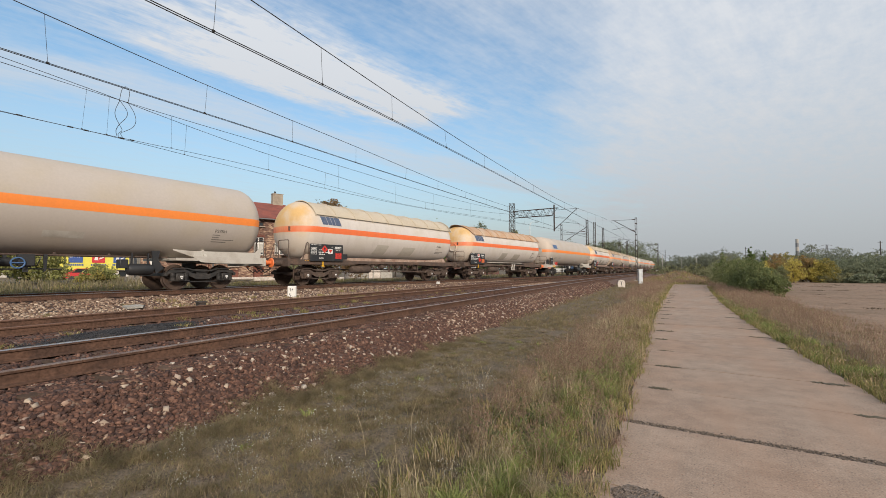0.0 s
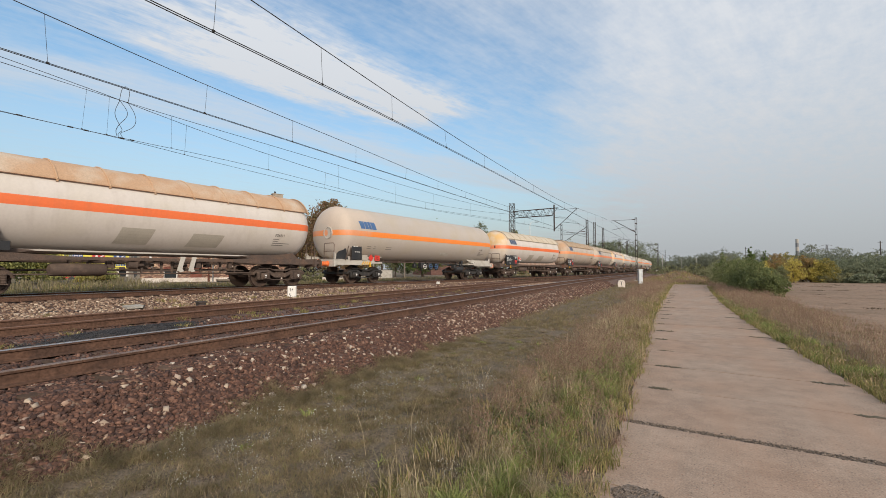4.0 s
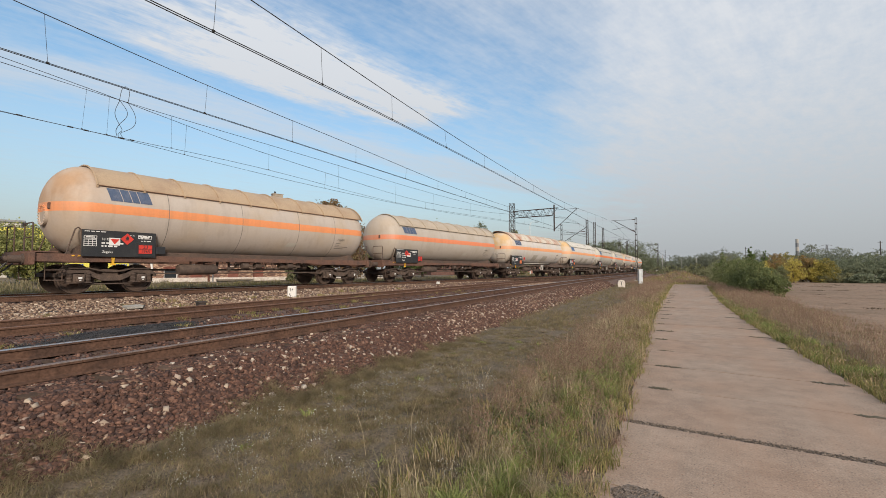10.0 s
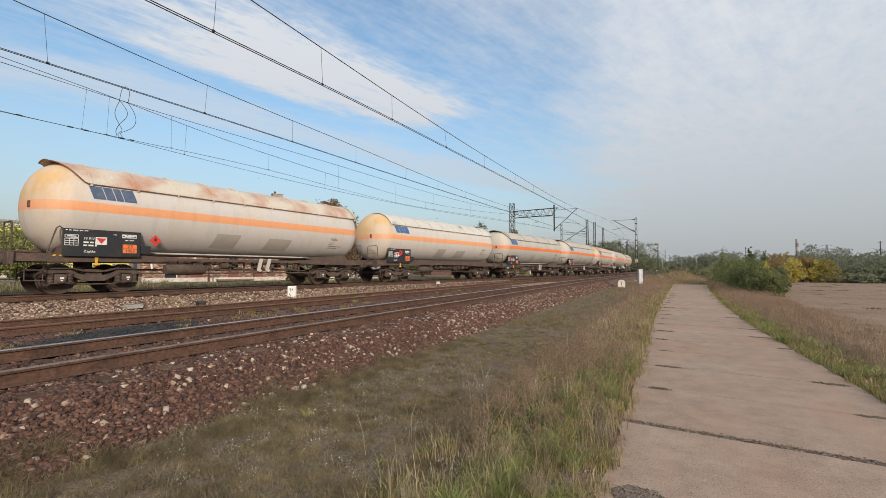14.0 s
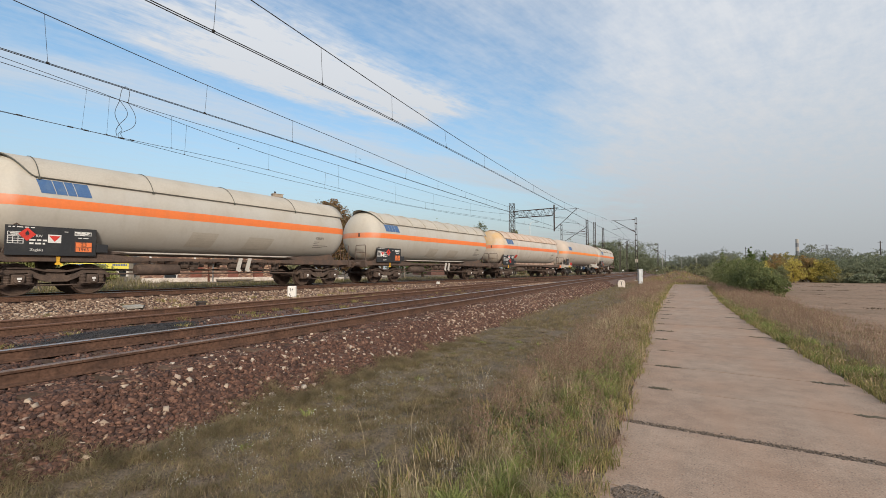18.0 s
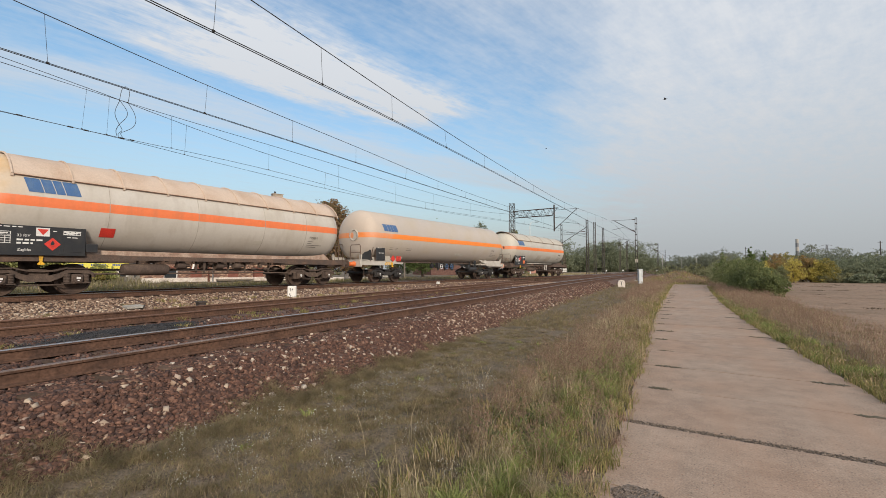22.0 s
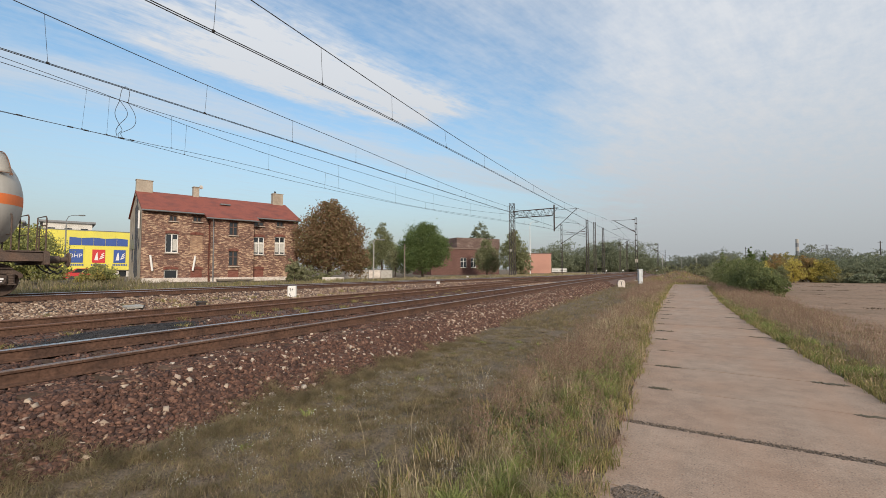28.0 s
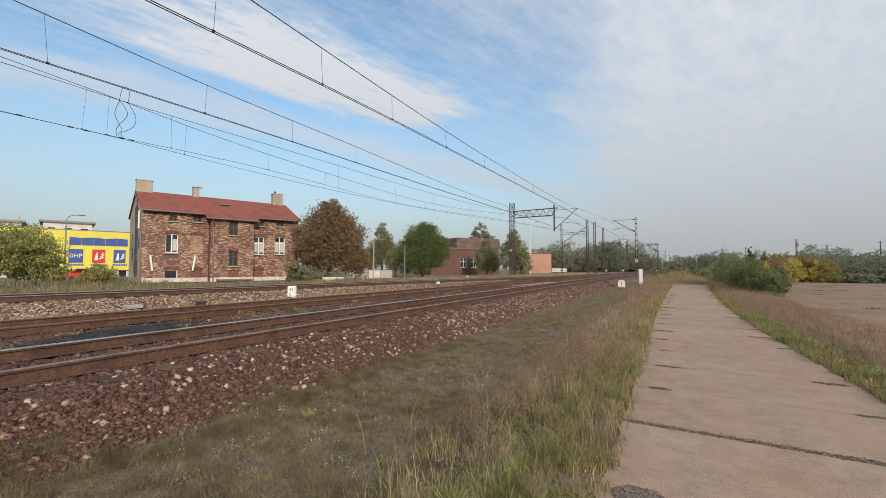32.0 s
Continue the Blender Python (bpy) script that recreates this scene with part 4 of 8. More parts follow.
    if not long:
        yb = y0 + .64
        bm = bmesh.new()
        box(bm, (bx, yb + 1.03, 1.585), (.05, 2.06, .84), bevel=.008)
        board = part("data_board", bm, m_black, root, "black wagon data board")
        bm = bmesh.new()
        box(bm, (bx, yb + 2.22, 1.42), (.05, .30, .26), bevel=.01)
        part("side_board", bm, m_black, root)
        f = bx + .027
        turn = Matrix(((0, 0, 1, 0), (1, 0, 0, 0), (0, 1, 0, 0), (0, 0, 0, 1)))
        bm = bmesh.new()
        bars(bm, f, yb + .06, 1.93, .56, .05, 1)
        bars(bm, f, yb + .50, 1.46, .62, .19, 2)
        bars(bm, f, yb + 1.27, 1.86, .12, .04, 1)
        bars(bm, f, yb + 1.52, 1.77, .38, .14, 2)
        bars(bm, f, yb + 1.60, 1.69, .22, .05, 1)
        part("writing", bm, m_white, board, kind="stuff")
        letters("inscription", "33 RIV", .105, m_white, board, Matrix.Translation((f, yb + .64, 1.72)) @ turn)
        letters("inscription", "Zagkks", .105, m_white, board, Matrix.Translation((f, yb + .66, 1.32)) @ turn)
        # framed grids: the load limits and the brake data
        for yc, zc, w, h, nx, nz in ((.21, 1.775, .32, .085, 1, 1), (.21, 1.60, .32, .20, 3, 3), (1.72, 1.85, .40, .10, 4, 1)):
            bm = bmesh.new()
            for i in range(nz + 1):
                box(bm, (f, yb + yc, zc - h / 2 + h * i / nz), (.004, w + .016, .014))
            for i in range(nx + 1):
                box(bm, (f, yb + yc - w / 2 + w * i / nx, zc), (.005, .014, h))
            if nz == 1:
                box(bm, (f, yb + yc, zc), (.005, w * .7, h * .38))
            part("grid_plate", bm, m_white, board)
        bm = bmesh.new()
        yo = yb + 1.74
        box(bm, (bx + .018, yo, 1.43), (.03, .62, .46), bevel=.006)
        part("plate_holder", bm, m_black, board)
        if spec.get("plate_out"):
            yo = yb + 2.28
        bm = bmesh.new()
        box(bm, (f + .012, yo, 1.44), (.012, .42, .31))
        pl = part("hazard_plate", bm, spec.get("plate", m_orange), board, "orange hazard number plate")
        bm = bmesh.new()
        box(bm, (f + .019, yo, 1.44), (.003, .41, .012))
        for e in (-1, 1):
            box(bm, (f + .019, yo + e * .203, 1.44), (.003, .012, .30))
            box(bm, (f + .019, yo, 1.44 + e * .148), (.003, .41, .012))
        part("plate_border", bm, m_black, pl)
        letters("number", "23", .16, m_black, pl, Matrix.Translation((f + .019, yo, 1.515)) @ turn)
        letters("number", "1965", .14, m_black, pl, Matrix.Translation((f + .019, yo, 1.365)) @ turn)
        bm = bmesh.new()
        yd, zd = yb + spec.get("diamond", 1.15), 1.50 if spec.get("stacked") else 1.76
        plate(bm, [(yd - .19, zd), (yd, zd - .19), (yd + .19, zd), (yd, zd + .19)], 0, f, f + .008)
        dia = part("hazard_diamond", bm, m_red, board, "red flammable gas diamond")
        bm = bmesh.new()
        plate(bm, [(yd - .035, zd - .02), (yd + .035, zd - .02), (yd + .045, zd + .03), (yd + .005, zd + .11), (yd - .045, zd + .03)], 0, f + .008, f + .011)
        box(bm, (f + .0095, yd, zd - .05), (.003, .10, .012))
        part("flame", bm, m_black, dia)
        bm = bmesh.new()
        yt, zt = yb + spec.get("triangle", .75), 1.84 if spec.get("stacked") else 1.66
        box(bm, (f + .003, yt, zt), (.006, .30, .24))
        tri = part("warning_plate", bm, m_white, board, "white plate with a red triangle")
        bm = bmesh.new()
        plate(bm, [(yt - .13, zt + .085), (yt, zt - .085), (yt + .13, zt + .085)], 0, f + .006, f + .012)
        part("triangle", bm, m_red, tri)
        if spec.get("shell_plate"):
            bm = bmesh.new()
            on_shell(bm, yb + 2.45, yb + 2.85, 1.80, 2.08, .008)
            part("hazard_plate", bm, m_red, root, "faded red hazard plate on the shell")
        # repainted patches low on the shell
        for ya, w, z_a, z_b in ((-1.3, 1.0, 1.62, 2.15), (1.0, 1.2, 1.62, 2.1)) if not spec.get("nopatch") else ((1.6, .5, 1.80, 1.98),):
            bm = bmesh.new()
            on_shell(bm, ya, ya + w, z_a, z_b, skew=.16)
            part("repainted_patch", bm, spec.get("patch", m_patch) if not spec.get("nopatch") else m_patch_pale, root)
    else:
        yb = y0 + .82
        bm = bmesh.new()
        box(bm, (1.32, yb + .35, 1.72), (.06, .72, .86), bevel=.01)
        board = part("data_board", bm, m_black, root, "black wagon data board")
        bm = bmesh.new()
        bars(bm, 1.352, yb + .1, 1.95, .45, .16, 2)
        bars(bm, 1.352, yb + .2, 1.66, .3, .08, 1)
        part("writing", bm, m_white, board, kind="stuff")
        f = 1.30
        for yo, mm, sh in ((yb + 1.45, m_red, 1), (yb + 1.95, m_red, 0), (yb + .98, m_patch, 0)):
            bm = bmesh.new()
            if sh:
                plate(bm, [(yo - .2, 1.40), (yo, 1.20), (yo + .2, 1.40), (yo, 1.60)], 0, f, f + .012)
            else:
                box(bm, (f, yo, 1.40), (.014, .40, .30))
            pl = part("hazard_diamond" if sh else "hazard_plate", bm, mm, root)
            if mm is m_red and not sh:
                turn = Matrix(((0, 0, 1, 0), (1, 0, 0, 0), (0, 1, 0, 0), (0, 0, 0, 1)))
                letters("number", "23", .15, m_black, pl, Matrix.Translation((f + .011, yo, 1.47)) @ turn)
                letters("number", "1965", .13, m_black, pl, Matrix.Translation((f + .011, yo, 1.33)) @ turn)
        bm = bmesh.new()
        for i, (a, w) in enumerate(((.0, .3), (.5, .2), (1.5, .5))):
            for r_ in range(2):
                on_shell(bm, yb + 2.0 + a - .9, yb + 2.0 + a + w - .9, 2.02 - r_ * .10, 2.045 - r_ * .10, n=1, r=R_LONG)
        part("stencil", bm, m_ink, root, kind="stuff")
        for ya, w in ((1.0, 1.0),):
            bm = bmesh.new()
            on_shell(bm, ya, ya + w, 1.72, 1.92, r=R_LONG)
            part("repainted_patch", bm, m_frame_grey, root)
        # dark openings of the end saddles: a black plate put in for their shade
        bm = bmesh.new()
        plate(bm, [(y0 - .12, 1.30), (y0 + .72, 1.30), (y0 + .60, 1.62), (y0 + .58, 1.95), (y0 + .40, 1.80), (y0 + .1, 1.72), (y0 - .05, 1.60)], 0, 1.13, 1.17)
        part("saddle_web", bm, m_black, root, "black web plate of the end saddle")
    # tank code near the trailing end
    turn = Matrix(((0, 0, 1, 0), (1, 0, 0, 0), (0, 1, 0, 0), (0, 0, 0, 1)))
    zc = 2.26
    a = math.asin((zc - Z_TANK) / R_TANK)
    p = surf(a, (R_LONG if long else R_TANK) + .006)
    tilt = Matrix.Rotation(-a, 4, "Y")
    letters("tank_code", spec["code"], .17, m_ink, root, Matrix.Translation((p.x, y1 - 2.1, p.z)) @ tilt @ turn, thick=.003)
    bm = bmesh.new()
    for i, w in enumerate((.3, .26, .9, .6)):
        on_shell(bm, y1 - 2.4, y1 - 2.4 + w, 2.08 - i * .085, 2.105 - i * .085, n=1, r=R_LONG if long else R_TANK)
    part("stencil", bm, m_ink, root, kind="stuff")
    # manhole with bolts on the leading end
    if spec.get("manhole"):
        bm = bmesh.new()
        mm = Matrix.Translation((.15 if not long else .35, y0 + .01, Z_TANK - .25 if not long else Z_TANK))
        spun(bm, [(.12, .33), (-.02, .33), (-.02, .27), (.0, .26), (.0, .02)][::-1], "y", 24, mm)
        for k in range(20):
            t = 2 * math.pi * k / 20
            c = mm @ Vector((.30 * math.cos(t), -.03, .30 * math.sin(t)))
            box(bm, c, (.035, .04, .035))
        part("manhole_cover", bm, paint if not long else m_frame_grey, root, "bolted round manhole cover", smooth=True)
    bm = bmesh.new()
    box(bm, (.55, y0 + .07, Z_TANK + .02), (.10, .10, .20), bevel=.015)
    part("lamp_bracket", bm, m_frame_rust, root)
    # yellow marks on the frame
    bm = bmesh.new()
    for i in range(4 if long else 13):
        q = -piv - .55 + i * .16 if long else -piv - 1.0 + i * .15
        zl, zh, wd = (1.03, 1.2, .08) if long else (1.165, 1.205, .07)
        plate(bm, [(q, zl), (q + wd, zl), (q + wd + (zh - zl) * .6, zh), (q + (zh - zl) * .6, zh)], 0, 1.283, 1.290)
    part("yellow_marks", bm, m_yellow, root, kind="stuff")
    bm = bmesh.new()
    plate(bm, [(-piv + .02, 1.16), (-piv + .12, 1.16), (-piv + .10, .98), (-piv + .15, .94), (-piv + .15, .90), (-piv - .0, .90), (-piv - .0, .94), (-piv + .04, .98)], 0, 1.285, 1.32)
    part("tow_hook", bm, m_yellow, root, "yellow painted tow hook")
    return root, sets


m_sh_cream = mat("cream shield sheet", (0.543, 0.465, 0.354), 0.55, second=(0.488, 0.405, 0.294), scale=1.0, fine=25, bump=0.05, spread=0.1)
m_sh_rust = mat("rust-bleached shield sheet", (0.478, 0.304, 0.184), 0.65, second=(0.534, 0.432, 0.331), scale=1.1, fine=25, bump=0.05, spread=0.12)
m_sh_patch = mat("peeling shield sheet", (0.589, 0.524, 0.432), 0.6, second=(0.460, 0.248, 0.166), scale=.9, fine=25, bump=0.06, spread=0.12, amount=0.44)
m_sh_tan = mat("tan shield sheet", (0.432, 0.313, 0.202), 0.6, second=(0.350, 0.239, 0.156), scale=1.2, fine=25, bump=0.05, spread=0.12)
m_sh_white = mat("pale shield sheet with black scuffs", (0.607, 0.570, 0.506), 0.55, second=(0.055, 0.051, 0.046), scale=1.6, fine=25, bump=0.05, spread=0.1, amount=0.60, stretch=(1, .5, 1))
m_sh_pink = mat("pinkish worn shield sheet", (0.552, 0.432, 0.340), 0.55, second=(0.460, 0.331, 0.239), scale=1.0, fine=25, bump=0.05, spread=0.1)
m_sh_grey = mat("grey-white shield sheet", (0.478, 0.437, 0.368), 0.55, second=(0.423, 0.377, 0.308), scale=1.2, fine=25, bump=0.04, spread=0.08)
m_sh_beige = mat("beige shield sheet", (0.460, 0.377, 0.285), 0.55, second=(0.396, 0.313, 0.230), scale=1.0, fine=25, bump=0.05, spread=0.1)
m_edge_rust = mat("rusty shield edge", (0.20, 0.10, 0.06), 0.8, scale=3, fine=30)
m_edge_dark = mat("dark shield edge", (0.10, 0.10, 0.085), 0.7, scale=3, fine=30)
m_navy = mat("faded navy marking paint", (0.07, 0.10, 0.17), 0.6, second=(0.12, 0.14, 0.2), scale=6, fine=50, bump=0.02)
m_frame_rust = mat("rust-brown underframe", (0.16, 0.085, 0.06), 0.85, 0.1, second=(0.10, 0.062, 0.05), scale=2.5, fine=30, bump=0.15)
m_ledge = mat("dusty pink ledge paint", (0.42, 0.31, 0.24), 0.8, second=(0.25, 0.15, 0.11), scale=3, fine=30)

LEN_S, LEN_L = 15.18, 17.89
LONG = dict(long=True, paint=p_clean, code="P27BH", manhole=True, label="long clean cream gas tank wagon with an orange stripe")
SPECS = [
    LONG,
    dict(long=False, hood=False, paint=p_yellow, shield=m_sh_cream, edge=m_edge_dark, code="P26BH", gap=1.14, diamond=.86, triangle=1.22, patch=m_patch_pale, ledge=m_ledge, tint=m_navy, plate=m_red, label="cream gas tank wagon with a ribbed sun shield and rusty front"),
    dict(long=False, hood=True, paint=p_yellow, shield=m_sh_rust, edge=m_edge_rust, code="P26BH", diamond=1.27, triangle=1.1, stacked=True, manhole=True, tint=m_navy, label="gas tank wagon with a rust-bleached hooded sun shield"),
    LONG,
    dict(long=False, hood=False, paint=p_yellow, shield=m_sh_cream, edge=m_edge_dark, code="P26BH", gap=1.05, ledge=m_ledge, diamond=2.36, triangle=2.66, tint=m_navy, plate=m_red, label="cream gas tank wagon with a yellow-stained front"),
    dict(long=False, hood=False, paint=p_tan, shield=m_sh_tan, edge=m_edge_rust, code="P26BH", gap=1.12, diamond=1.2, triangle=.85, manhole=True, seams=True, nopatch=True, tint=m_navy, plate=m_red, frame=m_frame_rust, label="tan weathered gas tank wagon with a bolted manhole"),
    dict(long=False, hood=False, paint=p_pale, shield=m_sh_beige, edge=m_edge_dark, code="P25BH", gap=1.08, nopatch=True, plate_out=True, diamond=.95, triangle=1.17, frame=m_frame_rust, tint=m_navy, plate=m_red, label="pale gas tank wagon with a ribbed sun shield"),
    dict(long=False, hood=True, paint=p_peach, shield=m_sh_patch, edge=m_edge_rust, code="P25BH", gap=1.1, diamond=2.50, triangle=.95, tint=m_navy, label="gas tank wagon with a peeling rusty hooded sun shield"),
    dict(long=False, hood=False, paint=p_peach, shield=m_sh_white, edge=m_edge_dark, code="P26BH", diamond=1.1, triangle=.8, label="gas tank wagon with a white scuffed sun shield"),
    dict(long=False, hood=True, few=True, paint=p_grey, shield=m_sh_grey, edge=m_edge_dark, code="P25BH", diamond=.45, triangle=1.05, label="clean grey-white gas tank wagon with a hooded sun shield"),
    dict(long=False, hood=True, paint=p_grey, shield=m_sh_grey, edge=m_edge_dark, code="P25BH", diamond=.95, triangle=.45, label="grey-white gas tank wagon with a hooded sun shield"),
    dict(long=False, hood=False, paint=p_dull, seams="faint", shield=m_sh_pink, edge=m_edge_rust, nopatch=True, code="P26BH", gap=.92, diamond=1.27, triangle=1.05, stacked=True, shell_plate=True, ledge=m_ledge, plate=m_black, label="cream gas tank wagon with a stained front and ribbed shield"),
    LONG,
    dict(long=False, hood=True, few=True, manhole=True, paint=p_grey, shield=m_sh_grey, edge=m_edge_rust, code="P25BH", rear=.95, diamond=1.0, triangle=.8, label="last gas tank wagon of the train, grey-white with a hood"),
]
B_FIRST = 12.226                     # the trailing end of the first wagon at the start


RUN = spline([0, 3, 6, 9, 12, 15, 18, 21, 24, 25, 28, 32], [0, 20.58, 42.03, 64.55, 87.62, 110.79, 134.32, 157.28, 180.55, 188.02, 209.95, 239.2])


def travelled(t):
    return float(RUN(t))


TRAIN = []


def build_train():
    end = B_FIRST
    first_long = None
    for k, spec in enumerate(SPECS):
        ln = LEN_L if spec["long"] else LEN_S
        mid = B_FIRST - ln / 2 if k == 0 else end + ln / 2
        if k:
            end += ln
        if spec is LONG and first_long is not None:
            root = copy_thing(first_long, Matrix())
            kids = [c for c in root.children if c.name.startswith("bogie")]
            sets = [w for b in kids for w in b.children if w.name.startswith("wheelset")]
        else:
            root, sets = build_wagon(ln, spec)
            if spec is LONG:
                first_long = root
        TRAIN.append((root, sets, mid, 5.80 if spec["long"] else PIV_S))


build_train()


def wagon_pose(s, piv):
    a, b = s - piv, s + piv
    pa, pb = Vector((float(far_line(a)), a, Z_FAR)), Vector((float(far_line(b)), b, Z_FAR))
    d = pb - pa
    c = (pa + pb) / 2
    return pose(c.x, c.y, c.z, 0, 0, math.degrees(math.atan2(-d.x, d.y)))


# ---- overhead line ----
m_wire = mat("dark weathered copper wire", (0.045, 0.042, 0.040), 0.6, 0.5, scale=5, fine=20, bump=0)
m_steel = mat("dark painted mast steel", (0.050, 0.045, 0.043), 0.75, 0.2, second=(0.10, 0.06, 0.045), scale=3, fine=30, bump=0.1)
m_galv = mat("grey galvanised steel", (0.24, 0.25, 0.25), 0.6, 0.5, scale=3, fine=30, bump=0.05)
m_conc = mat("grey post concrete", (0.40, 0.38, 0.34), 0.9, second=(0.30, 0.28, 0.25), scale=3, fine=30, bump=0.15)
m_insul = mat("brown insulator glaze", (0.10, 0.045, 0.03), 0.25, scale=3, fine=30, bump=0)


def cable(name, line, pts, r, parent, off=0.0):
    """A wire above a track: pts are (along, height), with a smooth run between them."""
    ss = [p[0] for p in pts]
    f = spline(ss, [p[1] for p in pts])
    run = np.concatenate([np.arange(ss[0], min(ss[-1], 60), 1.5), np.arange(60, ss[-1], 6)]) if ss[-1] > 60 else np.arange(ss[0], ss[-1] + .1, 1.5)
    bm = bmesh.new()
    tube(bm, [(float(line(s)) + off, float(s), float(f(s))) for s in run], r, 5)
    part(name, bm, m_wire, parent)
    return f


def catenary(line, mess, cont, drops, label, off=0.0, twin=.06, clamps=()):
    t = thing("overhead_line", Matrix(), label, "overhead line", "overhead lines")
    fm = cable("messenger_wire", line, mess, .010, t, off)
    fc = cable("contact_wire", line, cont, .0085, t, off - twin / 2)
    if twin:
        cable("contact_wire", line, cont, .0085, t, off + twin / 2)
    for s in drops:
        bm = bmesh.new()
        x = float(line(s)) + off
        rod(bm, (x, s + random.uniform(-.1, .1), float(fm(s))), (x, s, float(fc(s))), .004, 4)
        box(bm, (x, s, float(fc(s)) + .015), (.016, .05, .035))
        part("dropper", bm, m_wire, t)
    for s in clamps:
        bm = bmesh.new()
        rod(bm, (float(line(s - .07)) + off, s - .07, float(fc(s - .07))), (float(line(s + .07)) + off, s + .07, float(fc(s + .07))), .024, 6)
        part("wire_clamp", bm, m_wire, t, "black clamp on the contact wire", smooth=True)
    return t


catenary(near_line, [(-24, 8.2), (-12, 7.2), (4.5, 6.60), (9, 6.49), (14, 6.45), (20, 6.52), (27.7, 6.64), (36.7, 6.98), (63, 7.85), (78, 7.1), (92, 6.95), (108, 7.1), (122, 7.85), (150, 7.0), (180, 7.85), (260, 7.6)],
         [(-24, 5.5), (2.8, 5.63), (6.4, 5.76), (9.1, 5.83), (12.3, 5.9), (16, 5.98), (23.5, 6.15), (27.7, 6.24), (40.7, 6.43), (63, 6.55), (122, 6.6), (260, 6.6)],
         [-4, -1, 1.8, 3.8, 6.32, 8.99, 12.26, 15.8, 19.88, 23.5, 27.7, 32, 36.7, 42, 47, 52, 72, 80, 88, 96, 104, 112], "contact line with droppers above the nearer main track")
catenary(mid_line, [(-24, 8.4), (2.4, 7.05), (6.35, 6.87), (9.4, 6.81), (12.7, 6.76), (16.4, 6.67), (20, 6.6), (24, 6.58), (30, 6.66), (40, 7.0), (53, 7.9), (70, 7.6)],
         [(-24, 5.9), (2.3, 6.01), (6.3, 6.06), (9.4, 6.09), (16.4, 6.13), (26.5, 6.24), (40, 6.38), (53, 6.45), (70, 6.5)],
         [-3, 0, 2.97, 6.34, 9.43, 12.73, 16.42, 19.66, 23.25, 26.57, 31, 36, 41, 46], "contact line with droppers above the disused siding")
catenary(far_line, [(-24, 8.8), (-8, 8.3), (3.5, 7.92), (6.2, 7.8), (8.3, 7.74), (12.6, 7.66), (17, 7.55), (21.8, 7.38), (30, 7.2), (40, 7.4), (54, 8.2), (72, 7.4), (92, 8.2), (130, 7.4), (260, 7.4)],
         [(-24, 6.6), (3.5, 6.46), (6, 6.44), (8.2, 6.47), (12.6, 6.46), (16, 6.32), (21.8, 6.10), (30, 6.2), (54, 6.4), (92, 6.5), (260, 6.5)],
         [3, 6.2, 8.3, 12.6, 17, 21.8, 26, 31, 36, 41, 46, 60, 68, 76, 84], "contact line with droppers above the train's track", twin=0, clamps=(3.97, 5.2, 5.62, 6.65, 6.97))
FAR_B = catenary(far_line, [(-24, 9.8), (-8, 8.9), (3.5, 8.08), (6.6, 7.79), (8.8, 7.53), (12.7, 7.19), (17.9, 6.86), (21.8, 6.62), (30, 6.6), (42, 7.3), (54, 8.2)],
                 [(-24, 6.7), (3.55, 6.44), (6.7, 6.42), (8.7, 6.34), (16, 6.12), (25.5, 6.05), (40, 6.3), (54, 6.4)],
                 [5.5, 8.8, 16, 25], "second overlapping contact line above the train's track", twin=0)


def jumpers():
    x0 = -17.8

    def at(a, b):
        return (x0 + random.uniform(-.03, .03), 6.55 + (a - 13) * .0188, 6.42 + (45 - b) * .02045)
    for pts in ([(13, -22), (7, -4), (7, 8), (14, 22), (18, 30), (12, 38), (13, 45)], [(25, -22), (37, -6), (40, 8), (36, 20), (24, 30), (16, 36), (20, 42)], [(12, -20), (15, -40), (21, -48), (27, -44), (28, -34), (26, -20)], [(13, -20), (25, -6), (24, 6), (14, 20), (9, 32), (11, 42)]):
        bm = bmesh.new()
        k = [at(*p) for p in pts]
        # rounded run through the points
        run = []
        for i in range(len(k) - 1):
            p = [Vector(k[max(i - 1, 0)]), Vector(k[i]), Vector(k[i + 1]), Vector(k[min(i + 2, len(k) - 1)])]
            for j in range(5):
                u = j / 5
                run.append(.5 * ((2 * p[1]) + (p[2] - p[0]) * u + (2 * p[0] - 5 * p[1] + 4 * p[2] - p[3]) * u * u + (3 * p[1] - p[0] - 3 * p[2] + p[3]) * u ** 3))
        run.append(Vector(k[-1]))
        tube(bm, run, .009, 5)
        part("jumper_cable", bm, m_wire, FAR_B)


jumpers()


def lattice(bm, h, w0, w1, n, r=.03):
    """Four legs with zigzag bracing."""
    def c(i, k):
        w = w0 + (w1 - w0) * k / n
        return Vector(((-w, w, w, -w)[i % 4] / 2, (-w, -w, w, w)[i % 4] / 2, h * k / n))
    for i in range(4):
        rod(bm, c(i, 0), c(i, n), r * 1.3, 4)
        for k in range(n):
            a, b = (c(i, k), c(i + 1, k + 1)) if k % 2 else (c(i + 1, k), c(i, k + 1))
            rod(bm, a, b, r * .7, 4)
            rod(bm, c(i, k + 1), c(i + 1, k + 1), r * .6, 4)


def foundation(t, w=.8):
    bm = bmesh.new()
    box(bm, (0, 0, -.1), (w, w, .5), bevel=.03)
    part("foundation", bm, m_conc, t)


def insulator(t, a, b):
    bm = bmesh.new()
    a, b = Vector(a), Vector(b)
    for k in range(5):
        p, q = a.lerp(b, k / 5), a.lerp(b, (k + .8) / 5)
        rod(bm, p, q, .07, 8, .03)
    part("insulator", bm, m_insul, t)


